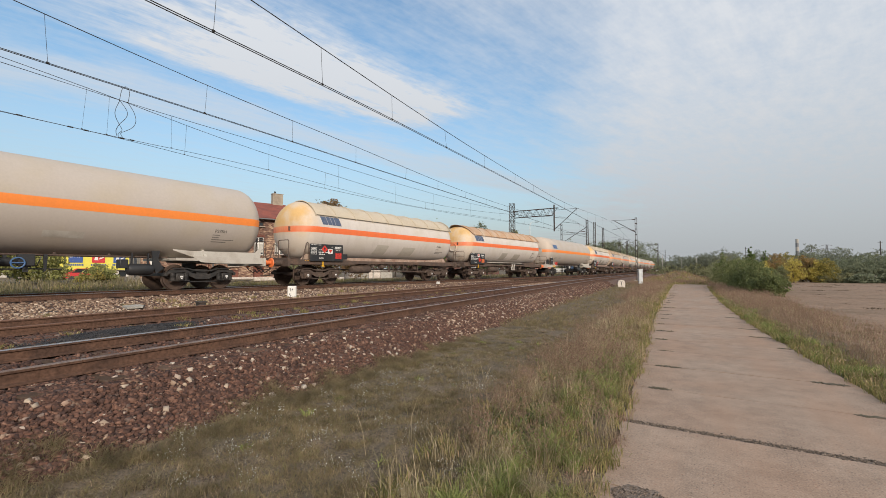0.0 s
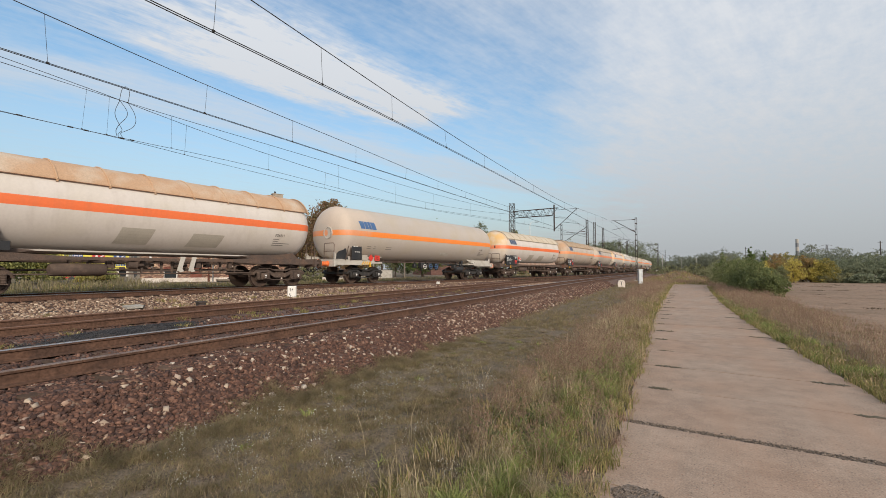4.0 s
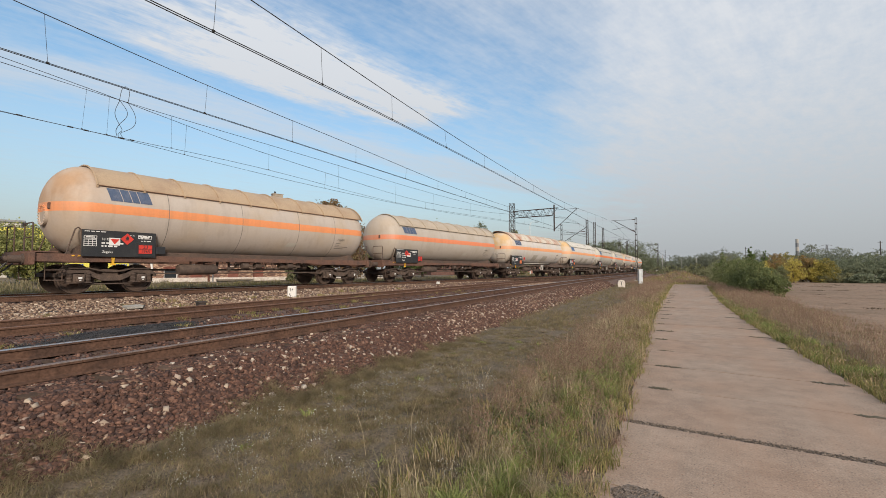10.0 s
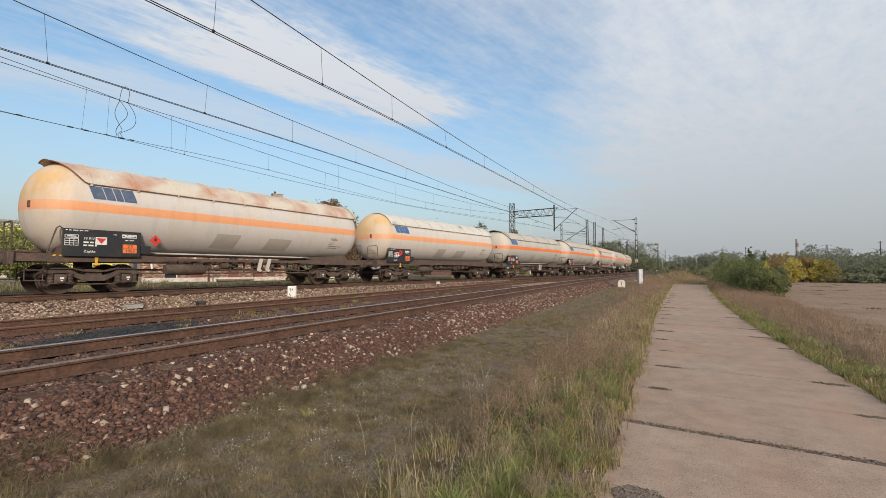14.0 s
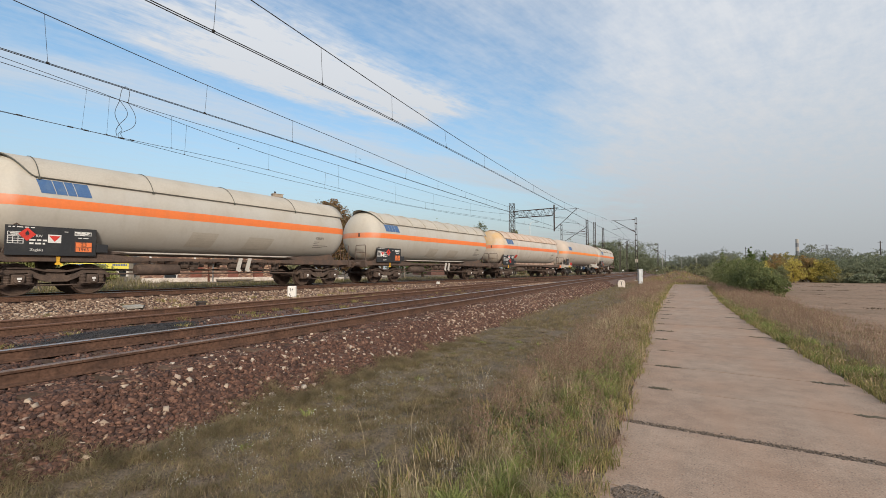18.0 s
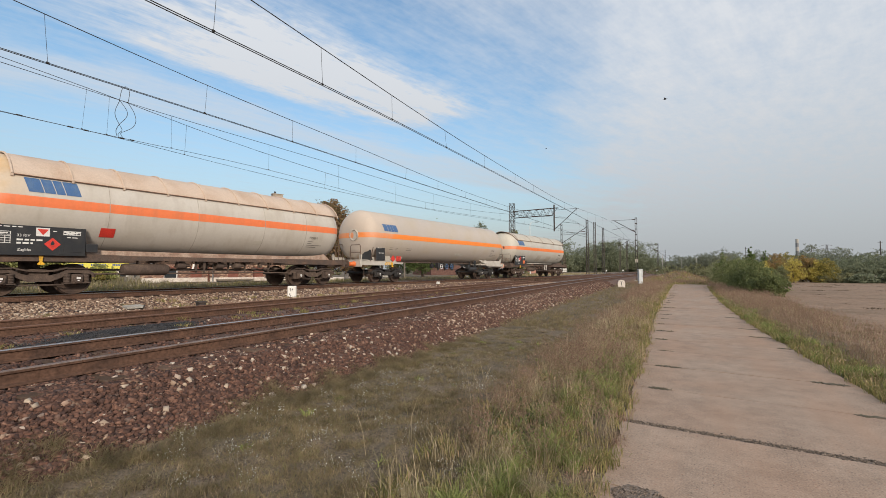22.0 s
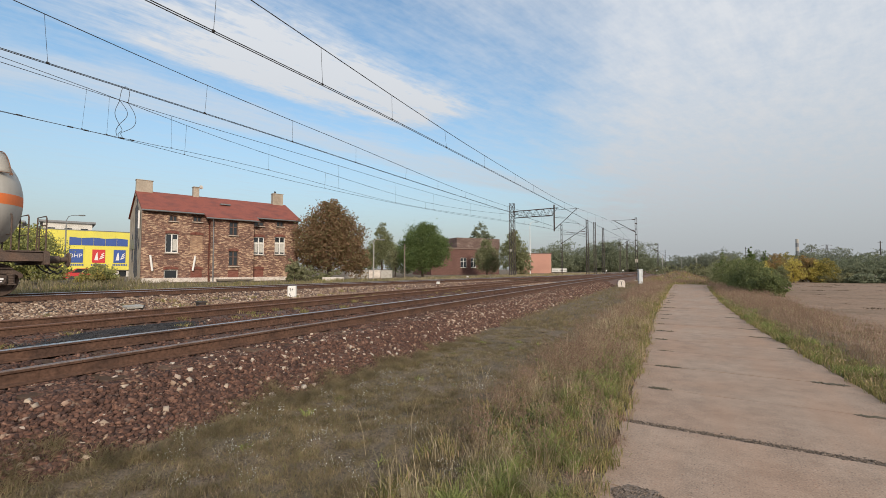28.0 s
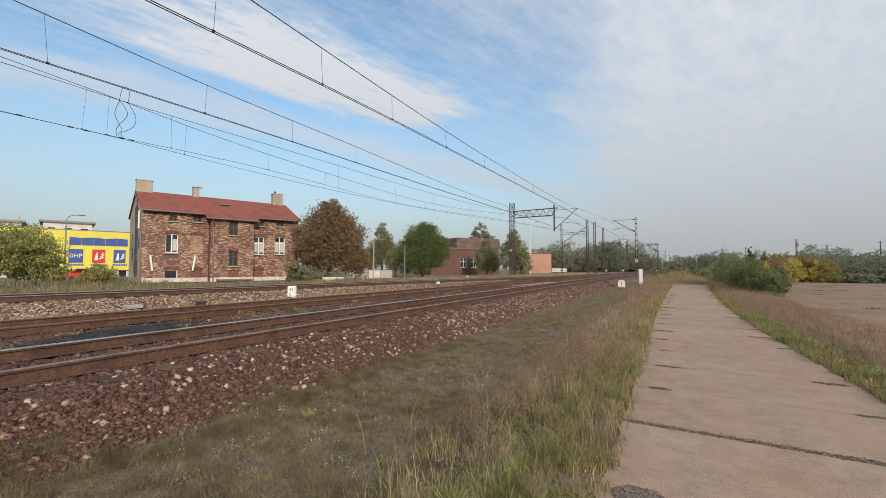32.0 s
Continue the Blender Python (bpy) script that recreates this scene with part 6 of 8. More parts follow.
    window(h, *right[1], 0, m_frame_w, 1, .62, lit=(0, 1))
    window(h, *right[2], 0, m_frame_b, 1, 0)
    window(h, *right[3], 0, m_frame_b, 1, 0)
    for (x0, x1, z0, z1), y, mm in ((left[1], 0, m_brick_pale), (left[5], 0, m_brick_red), (mid[2], -P, m_brick_red), (right[4], 0, m_brick_red)):
        bm = bmesh.new()
        box(bm, ((x0 + x1) / 2, y + .16, (z0 + z1) / 2), (x1 - x0, .2, z1 - z0))
        part("bricked_up_opening", bm, mm, h)
    for (x0, x1, z0, z1), y in ((left[0], 0), (left[1], 0), (left[4], 0), (left[5], 0), (mid[1], -P), (mid[0], -P), (right[0], 0), (right[1], 0), (right[4], 0)):
        arch(h, x0, x1, z1 - .03, y, m_brick_red)
    bm = bmesh.new()
    box(bm, (L / 2, W / 2, 3.5), (L - .9, W - .9, 5.6))
    part("inner_room", bm, m_dark, h, "dark rooms behind the windows")
    # chimneys
    for x, y, w, d, z0, z1, mm in ((.55, ry, 1.25, .6, 8.3, 9.70, m_render), (4.75, ry, .5, .6, 8.4, 9.60, m_render), (12.75, ry, 1.1, .6, 8.3, 9.85, m_render)):
        bm = bmesh.new()
        box(bm, (x, y, (z0 + z1) / 2), (w, d, z1 - z0), bevel=.02)
        box(bm, (x, y, z1 + .03), (w + .08, d + .08, .06))
        part("chimney", bm, mm, h, "stained rendered chimney")
    bm = bmesh.new()
    rod(bm, (12.5, ry, 9.85), (12.5, ry, 10.15), .1, 8)
    part("chimney_pot", bm, m_dark, h)
    bm = bmesh.new()
    spun(bm, [(0, .02), (.02, .11), (.05, .18), (.06, .19), (.04, .11), (.03, .02)], "y", 18, Matrix.Translation((5.08, ry - .5, 9.62)) @ Matrix.Rotation(radians(25), 4, "X") @ Matrix.Rotation(radians(-40), 4, "Z"))
    rod(bm, (4.9, ry - .3, 9.4), (5.06, ry - .46, 9.6), .025, 6)
    rod(bm, (5.08, ry - .5, 9.55), (5.25, ry - .8, 9.45), .012, 5)
    part("satellite_dish", bm, m_pale, h, "small white satellite dish")
    # roof window
    bm = bmesh.new()
    zc = ridge - k * 1.9 + .04
    box(bm, (6.9, ry - 1.9, zc), (.9, .6, .12))
    part("roof_window", bm, m_gutter, h)
    # white pipes on the wall
    for x, s in ((.72, .2), (3.88, -.2)):
        bm = bmesh.new()
        tube(bm, [(x - s * .5, -.02, 2.85), (x - s * .45, -.14, 2.83), (x + s * .1, -.14, 2.0), (x + s * .4, -.14, 1.62)], .085, 8)
        part("flue_pipe", bm, m_frame_w, h, "white slanted flue pipe")
    # lean-to board and rubbish at the foot
    bm = bmesh.new()
    box(bm, (7.0, -P - .5, .80), (3.0, .7, .12))
    part("cellar_cover", bm, m_wood, h, "weathered cellar cover")
    bm = bmesh.new()
    box(bm, (-.03, 5.5, 4.0), (.05, 2.6, .9))
    part("grey_panel", bm, m_gutter, h)
    bm = bmesh.new()
    box(bm, (-.14, .9, 5.9), (.1, .25, 1.5))
    part("wall_lamp", bm, m_frame_w, h)
    h.scale[2] = 1.019


build_house()


m_store_y = mat("lemon yellow facade panels", (0.71, 0.63, 0.085), 0.6, second=(0.63, 0.56, 0.10), scale=.4, fine=8, bump=0.03, spread=0.06)
m_store_b = mat("blue sign panel", (0.035, 0.085, 0.30), 0.5, scale=1, fine=10, bump=0.02, spread=0.08)
m_store_r = mat("red sign panel", (0.55, 0.03, 0.035), 0.5, scale=1, fine=10, bump=0.02, spread=0.08)


def build_store():
    """A yellow shop front beyond the house."""
    s = thing("store", pose(-78.562, 21.107, 0, 0, 0, 74.387), "yellow-fronted store with blue and red sign panels", "store")
    x0, x1 = -14.0, 11.0
    wall("wall", x0, x1, .2, 1.68, .35, [(a, a + .9, .5, 1.5) for a in np.arange(x0 + 1, x1 - 1.5, 1.5).tolist()], m_pale, s)
    for a in np.arange(x0 + 1, x1 - 1.5, 1.5).tolist():
        bm = bmesh.new()
        box(bm, (a + .45, .55, 1.0), (.9, .05, 1.0))
        part("shop_window", bm, m_glass, s)
    for k in range(7):
        a, b = x0 + (x1 - x0) * k / 7, x0 + (x1 - x0) * (k + 1) / 7
        bm = bmesh.new()
        box(bm, ((a + b) / 2, .1, 4.52), (b - a - .012, .2, 5.7))
        part("facade_panel", bm, m_store_y, s)
    bm = bmesh.new()
    box(bm, ((x0 + x1) / 2, 6, 3.7), (x1 - x0, 10.9, 7.2))
    part("hall", bm, m_pale, s)
    bm = bmesh.new()
    box(bm, ((x0 + x1) / 2, .12, 7.42), (x1 - x0, .34, .10))
    part("coping", bm, m_gutter, s)
    # the large blue mark, as plain blocks
    for k in range(5):
        a = 2.15 + k * 1.36
        bm = bmesh.new()
        plate(bm, [(a + .01, 5.25), (a + 1.335, 5.25), (a + 1.335, 6.3 + .12 * (k % 2)), (a + .01, 6.42 - .12 * (k % 2))], 1, -.04, -.002)
        part("sign_block", bm, m_store_b, s, "blue block of the shop sign")
    turn = Matrix.Rotation(radians(90), 4, "X")
    for a, b, mm in ((2.15, 3.72, m_store_b), (4.75, 6.25, m_store_r), (7.25, 8.7, m_store_b)):
        bm = bmesh.new()
        box(bm, ((a + b) / 2, -.03, 3.7), (b - a, .06, 1.95))
        p = part("sign_panel", bm, mm, s, "square blue sign panel" if mm is m_store_b else "square red sign panel")
        if a < 3:
            letters("writing", "BHP", .8, m_white, p, Matrix.Translation(((a + b) / 2, -.062, 3.72)) @ turn)
        else:
            bm = bmesh.new()
            plate(bm, [(a + .25, 3.1), (a + .45, 4.1), (a + .6, 4.3), (a + .7, 3.1)], 1, -.07, -.062)
            for k in range(3):
                plate(bm, [(a + .85 + k * .1, 3.2 + k * .3), (b - .1, 3.5 + k * .3), (b - .12, 3.62 + k * .3), (a + .85 + k * .1, 3.4 + k * .3)], 1, -.07, -.062)
            part("pictogram", bm, m_white, p)
        bm = bmesh.new()
        x = a - .1
        while x < b + .1:
            box(bm, (x + .08, -.02, 2.42), (.14, .03, .26))
            x += .2
        part("writing", bm, m_store_b, s, kind="stuff")
    # roof blocks behind the front
    for a, b, y0, z1 in ((-.9, 5.2, 12, 9.35), (-10, -3.4, 13, 9.1)):
        bm = bmesh.new()
        box(bm, ((a + b) / 2, y0 + 4, z1 / 2), (b - a, 8, z1))
        part("upper_floor", bm, m_pale, s, "pale upper storey")
        bm = bmesh.new()
        box(bm, ((a + b) / 2, y0 + 4, z1 + .15), (b - a + .9, 8.9, .3))
        part("roof", bm, m_gutter, s)
        for k in range(3):
            bm = bmesh.new()
            box(bm, (a + (b - a) * (k + .5) / 3, y0 - .01, z1 - 1.3), (.9, .05, .9))
            part("upper_window", bm, m_glass, s)


build_store()


def hut(m, w, d, h, material, roof_m, label, windows=(), name="factory_building", roof_h=.25):
    """A plain flat-roofed block with window openings in its front."""
    t = thing(name, m, label, "building")
    wall("wall", 0, w, -.5, h, 0, [(a, b, c, e) for a, b, c, e in windows], material, t)
    for q in windows:
        window(t, *q, 0, m_frame_w, 1, .6)
    bm = bmesh.new()
    box(bm, (.2, d / 2 + .2, h / 2 - .25), (.39, d - .4, h + .5))
    box(bm, (w - .2, d / 2 + .2, h / 2 - .25), (.39, d - .4, h + .5))
    part("side_walls", bm, material, t)
    bm = bmesh.new()
    box(bm, (w / 2, d - .2, h / 2 - .25), (w - .8, .38, h + .5))
    part("wall", bm, material, t)
    bm = bmesh.new()
    box(bm, (w / 2, d / 2, h + roof_h / 2), (w + .3, d + .3, roof_h), bevel=.03)
    part("roof", bm, roof_m, t)
    bm = bmesh.new()
    box(bm, (w / 2, d / 2, h / 2), (w - .9, d - .9, h - .2))
    part("inner_room", bm, m_dark, t)
    return t


m_pink = mat("pinkish red factory cladding", (0.46, 0.245, 0.185), 0.85, second=(0.40, 0.21, 0.16), scale=.3, fine=5, bump=0.03, spread=0.06)
m_roof_tile = brick_material("old mottled roof tiles", (0.13, 0.085, 0.072), (0.20, 0.14, 0.12), (0.32, 0.255, 0.22), (0.10, 0.075, 0.065), scale=.6)
m_roof_old = mat("patched grey-brown roofing", (0.17, 0.12, 0.10), 0.9, second=(0.25, 0.19, 0.16), scale=.8, fine=6, bump=0.2)
hut(pose(-47.0, 69.5, .4, 0, 0, 60), 11.5, 9, 5.4, m_brick_far, m_roof_old, "old dark red brick workshop with two white windows", [(6.6, 8.0, 1.7, 3.7), (9.0, 10.3, 1.7, 3.7)], roof_h=.3)
hut(pose(-45.85, 77.5, .4, 0, 0, 60), 10.5, 9, 5.9, m_brick_far, m_roof_tile, "taller brick workshop with a deep tiled roof edge", [], name="workshop_building", roof_h=2.1)
hut(pose(-46.5, 111.0, .6, 0, 0, 28), 9.2, 7, 5.4, m_pink, m_roof_old, "pinkish red windowless factory building", [])


# ---- trees and bushes ----
def leafy(name, cols, pos, trans=.4):
    return two_tone(name, cols, pos, .7, "island", .15, 2.0, trans)


m_bark = mat("rough grey-brown bark", (0.085, 0.065, 0.05), 0.95, scale=3, fine=14, stretch=(3, 3, .6), bump=0.6)
l_brown = leafy("browning chestnut leaves", [(0.175, 0.105, 0.062), (0.30, 0.185, 0.105), (0.235, 0.165, 0.085), (0.215, 0.21, 0.095)], [0, .4, .72, 1])
l_deep = leafy("deep green leaves", [(0.085, 0.125, 0.045), (0.15, 0.205, 0.070), (0.115, 0.160, 0.055), (0.24, 0.29, 0.10)], [0, .4, .8, 1])
l_willow = leafy("pale grey-green leaves", [(0.16, 0.175, 0.09), (0.25, 0.265, 0.135), (0.33, 0.335, 0.185), (0.215, 0.215, 0.105)], [0, .4, .8, 1])
l_bush = leafy("olive-green bush leaves", [(0.095, 0.120, 0.050), (0.165, 0.195, 0.075), (0.245, 0.265, 0.11), (0.135, 0.145, 0.06)], [0, .4, .8, 1])
l_olive = leafy("grey-green leaves", [(0.160, 0.170, 0.095), (0.260, 0.260, 0.140), (0.310, 0.300, 0.170), (0.220, 0.215, 0.110)], [0, .4, .8, 1])
l_mixed = leafy("yellowing green leaves", [(0.170, 0.160, 0.060), (0.290, 0.270, 0.090), (0.460, 0.370, 0.090), (0.330, 0.230, 0.090)], [0, .55, .85, 1])
l_yellow = leafy("yellow autumn leaves", [(0.36, 0.30, 0.08), (0.56, 0.46, 0.11), (0.64, 0.53, 0.17), (0.34, 0.33, 0.10)], [0, .4, .8, 1])
l_rust = leafy("rust-brown autumn leaves", [(0.3, 0.18, 0.085), (0.42, 0.27, 0.115), (0.25, 0.19, 0.08), (0.33, 0.29, 0.1)], [0, .4, .8, 1])
# greyed and lightened: distance haze is put into this leaf colour
l_dark = leafy("far leaves greyed with haze", [(0.180, 0.200, 0.130), (0.215, 0.238, 0.150), (0.245, 0.265, 0.168), (0.195, 0.212, 0.138)], [0, .4, .8, 1])
l_lime = leafy("yellow-green leaves", [(0.185, 0.20, 0.075), (0.30, 0.32, 0.115), (0.42, 0.41, 0.15), (0.26, 0.23, 0.09)], [0, .4, .8, 1])
# paler and flatter still, with the haze of the distance in the colour
l_haze = leafy("far leaves paled with haze", [(0.195, 0.21, 0.158), (0.215, 0.232, 0.17), (0.235, 0.247, 0.183), (0.205, 0.217, 0.163)], [0, .4, .8, 1])
TREES = np.random.default_rng(11)


def leaves(blobs, count, size, hang=.0, clump=.28):
    """Small leaf faces gathered in clumps in and on the blobs: rows of centre and radii."""
    B = np.array(blobs, float)
    vol = (B[:, 3] * B[:, 4] * B[:, 5]) ** .67
    per = 26
    nc = max(8, count // per)
    which = TREES.choice(len(B), nc, p=vol / vol.sum())
    d = TREES.normal(size=(nc, 3))
    d /= np.linalg.norm(d, axis=1)[:, None]
    rad = TREES.uniform(.25, 1.0, nc) ** .45 * TREES.uniform(.86, 1.1, nc)
    cc = B[which, :3] + d * B[which, 3:] * rad[:, None]
    cr = B[which, 3:].min(axis=1) * clump * TREES.uniform(.6, 1.3, nc)
    k = np.repeat(np.arange(nc), per)
    n = len(k)
    g = TREES.normal(size=(n, 3)) * .55
    p = cc[k] + g * cr[k][:, None] * np.array([1, 1, .75])
    p[:, 2] -= hang * np.abs(TREES.normal(size=n)) * cr[k]
    a = TREES.normal(size=(n, 3))
    a /= np.linalg.norm(a, axis=1)[:, None]
    b = TREES.normal(size=(n, 3)) + np.array([0, 0, -.5])
    b -= a * (a * b).sum(1)[:, None]
    b /= np.linalg.norm(b, axis=1)[:, None]
    s = size * TREES.uniform(.6, 1.35, n)[:, None]
    # a pointed leaf: four corners
    V = np.stack([p - b * s * .5, p + a * s * .32, p + b * s * .6, p - a * s * .32], 1).reshape(-1, 3)
    F = np.arange(n * 4).reshape(-1, 4)
    return V, F


def tree(x, y, z, h, blobs, count, size, material, label, trunk=.18, name="tree", limbs=7, hang=0.0, clump=.28, bare=.3, category="tree"):
    """blobs are given in shares of the height, from the tree's foot."""
    t = thing(name, pose(x, y, z, 0, 0, random.uniform(0, 20)), label, category)
    B = [(a * h, b * h, c * h, d * h, e * h, f * h) for a, b, c, d, e, f in blobs]
    bm = bmesh.new()
    top = Vector((TREES.uniform(-.03, .03) * h, 0, h * .72))
    tube(bm, [(0, 0, -.25), (0.01 * h, 0, .15 * h), (-.01 * h, .01 * h, .4 * h), tuple(top)], [trunk * 1.25, trunk, trunk * .75, trunk * .25], 8)
    for k in range(limbs):
        c = B[k % len(B)]
        u = bare + (.65 - bare) * k / max(limbs - 1, 1)
        st = Vector((0, 0, u * h))
        end = Vector((c[0] + TREES.uniform(-.6, .6) * c[3], c[1] + TREES.uniform(-.6, .6) * c[4], max(c[2] + TREES.uniform(-.3, .6) * c[5], u * h + .1)))
        mid = st.lerp(end, .5) + Vector((0, 0, .04 * h))
        tube(bm, [tuple(st), tuple(mid), tuple(end)], [trunk * .45, trunk * .3, trunk * .1], 5)
    part("trunk", bm, m_bark, t, "trunk with limbs", smooth=True)
    V, F = leaves(B, count, size, hang, clump)
    soup("crown", V, F, material, t, kind="")
    return t


def bush(x, y, z, w, d, h, count, size, material, label, parts=7, clump=.34):
    t = thing("bush", pose(x, y, z), label, "bush")
    B = []
    for k in range(parts):
        a = TREES.uniform(-.5, .5)
        hh = h * TREES.uniform(.55, 1.0) * (1 - .5 * abs(a))
        B.append((a * w * .8, TREES.uniform(-.4, .4) * d, hh * .5, w * .24, d * .3, hh * .5))
    bm = bmesh.new()
    for k in range(9):
        c = B[k % parts]
        tube(bm, [(c[0] * .3, c[1] * .3, -.1), (c[0] * .7, c[1] * .7, c[2] * .8), (c[0], c[1], c[2] * 1.6)], [.035, .025, .01], 5)
    part("stems", bm, m_bark, t)
    V, F = leaves(B, count, size, 0, clump)
    V[:, 2] = np.maximum(V[:, 2], .02)
    soup("foliage", V, F, material, t, kind="")
    return t


# beside the house: a browning chestnut
tree(-33.45, 30.85, .6, 8.35, [(0, 0, .70, .26, .26, .27), (-.20, -.05, .55, .24, .24, .24), (.20, .05, .55, .24, .24, .25), (0, -.1, .42, .32, .3, .26), (.02, 0, .86, .15, .15, .13), (-.25, 0, .33, .2, .2, .2), (.27, .04, .32, .22, .22, .20), (.30, .1, .22, .2, .2, .16)],
     38000, .19, l_brown, "broad chestnut tree with browning autumn leaves", .22, limbs=9, hang=.25)
tree(-35.8, 50.7, .6, 8.0, [(0, 0, .62, .36, .36, .36), (-.25, 0, .48, .26, .26, .26), (.27, .05, .47, .26, .26, .28), (0, -.1, .35, .4, .35, .25), (.1, 0, .82, .2, .2, .16)], 34000, .19, l_deep, "dense round green tree", .2, limbs=8, clump=.24)
tree(-49.3, 57.5, .6, 9.8, [(0, 0, .6, .13, .13, .36), (.1, 0, .5, .14, .14, .3), (-.12, 0, .42, .15, .15, .28), (.2, .05, .35, .16, .16, .25), (-.28, 0, .30, .14, .14, .2)], 24000, .20, l_willow, "tall grey-green birch with hanging twigs", .18, hang=.5)
tree(-40.2, 50.0, .6, 4.6, [(0, 0, .6, .3, .3, .35), (.3, .1, .4, .3, .3, .3)], 2500, .24, l_olive, "small grey-green tree behind the lamp", .12)
tree(-51.0, 97.9, .6, 13.2, [(0, 0, .78, .14, .14, .2), (-.1, 0, .66, .13, .13, .16), (.14, 0, .62, .14, .14, .16), (.24, .1, .5, .12, .12, .2), (0, 0, .45, .2, .2, .25)], 6000, .4, l_dark, "dark pine behind the workshop", .25, limbs=10)
tree(-36.3, 72.2, .5, 7.3, [(0, 0, .66, .15, .15, .34), (-.12, 0, .42, .2, .2, .3), (.15, 0, .4, .22, .22, .34)], 15000, .18, l_willow, "young yellowing tree before the workshop", .12)
tree(-28.8, 67.0, .6, 8.3, [(0, 0, .62, .15, .15, .34), (.1, 0, .42, .19, .19, .36), (-.1, 0, .40, .17, .17, .32), (.22, 0, .25, .16, .16, .22)], 17000, .20, l_willow, "narrow grey-green tree beside the lattice mast", .14)
# by the store
tree(-44.4, 10.8, .55, 5.0, [(0, 0, .66, .3, .3, .3), (-.35, -.1, .55, .3, .3, .32), (.33, .1, .50, .26, .26, .3), (-.1, 0, .35, .4, .3, .3), (.45, .1, .25, .26, .26, .22), (-.6, -.1, .45, .3, .3, .34)], 17000, .15, l_lime, "yellow-green broad tree before the store", .15)
tree(-43.6, 8.4, .55, 4.9, [(0, 0, .62, .32, .32, .34), (-.3, 0, .5, .3, .3, .3), (.3, 0, .45, .3, .3, .3)], 12000, .15, l_lime, "yellow-green tree at the street", .15)
bush(-42.2, 14.6, .55, 3.2, 2.0, 2.2, 3200, .16, l_lime, "thin yellow-green shrub beside the house")
bush(-40.0, 13.2, .55, 2.0, 1.6, 1.5, 1500, .17, l_mixed, "low yellow-green shrub beside the house")
bush(-32.6, 26.0, .6, 2.6, 2.2, 2.3, 3600, .17, l_olive, "grey-green elder bush at the house corner")
bush(-31.5, 28.3, .6, 2.0, 1.5, 1.3, 1200, .17, l_olive, "low bush at the foot of the chestnut tree")
# right of the road
def spot(u, d):
    p = rd(u * d, d)
    return p.x, p.y


for u, d, w, h, c, mm, lab in ((.655, 53, 3.6, 4.3, 8000, l_willow, "tall grey-green willow bush beside the road"), (.675, 47, 3.6, 4.2, 9000, l_bush, "olive-green willow bush beside the road"), (.694, 42, 3.4, 3.8, 10000, l_bush, "feathery olive-green bush at the field edge"), (.708, 37, 3.2, 3.3, 13000, l_bush, "dense olive-green bush at the field edge"), (.728, 33.5, 2.8, 2.9, 13000, l_bush, "leafy olive-green bush at the field edge"), (.748, 30.5, 2.2, 2.2, 9000, l_bush, "low leafy bush at the field edge")):
    x, y = spot(u, d)
    bush(x, y, -.15, w, w, h, c, .10, mm, lab, 15, .24)
for u, d, h in ((.712, 68, 5.9), (.745, 80, 5.8), (.647, 76, 5.2)):
    x, y = spot(u, d)
    tree(x, y, -.2, h, [(0, 0, .86, .05, .05, .14), (.02, 0, .66, .10, .10, .14), (-.02, 0, .46, .15, .15, .16), (0, 0, .25, .18, .18, .18)], 4200, .20, l_deep, "small dark spruce above the bushes", .1)
for u, d, h, mm, lab in ((.742, 63, 3.3, l_yellow, "small yellow autumn tree at the field"), (.768, 65, 4.5, l_rust, "rust-brown autumn tree at the field"), (.795, 66, 5.0, l_mixed, "yellow-green autumn tree at the field"), (.810, 62, 3.9, l_yellow, "bright yellow autumn tree at the field"), (.832, 65, 4.3, l_rust, "rust-brown autumn tree behind the field"), (.850, 64, 3.9, l_rust, "rust-brown autumn tree at the field"), (.868, 62.5, 3.5, l_yellow, "yellow sapling at the field"), (.889, 62, 3.8, l_mixed, "yellow-green autumn tree at the field"), (.780, 62, 2.6, l_willow, "green bush under the autumn trees")):
    x, y = spot(u, d)
    tree(x, y, -.2, h, [(0, 0, .62, .24, .24, .32), (-.2, 0, .42, .22, .22, .32), (.2, 0, .4, .23, .23, .34), (0, 0, .25, .3, .3, .24), (.1, .1, .8, .14, .14, .17)], 5200, .14, mm, lab, .1)
# hedge along the far side of the field
for k in range(11):
    x = 12.5 + k * 2.4
    bush(x + 1.5, 82 + k * .4 + TREES.uniform(-1, 1), -.3, 4.2, 3.5, 1.9 + TREES.uniform(-.3, .5), 5000, .18, l_dark if k % 3 else l_olive, "dark hedge bush along the field's far side")


def woods(name, spots, material, label, size, per):
    """Far woods: one object of many crowns, each a few leafy domes of uneven height."""
    Vs, Fs, o = [], [], 0
    for x, y, z, w, h in spots:
        B = [(x, y, z + h * .60, w * .34, w * .34, h * .40)]
        for k in range(4):
            a, q = TREES.uniform(0, 6.28), TREES.uniform(.55, .95)
            B.append((x + w * .36 * math.cos(a), y + w * .36 * math.sin(a), z + h * .42 * q, w * .28, w * .28, h * .40 * q))
        V, F = leaves(B, per, size, 0, .17)
        V[:, 2] = np.maximum(V[:, 2], z)
        Vs.append(V)
        Fs.append(F + o)
        o += len(V)
    soup(name, np.concatenate(Vs), np.concatenate(Fs), material, None, label, "stuff")


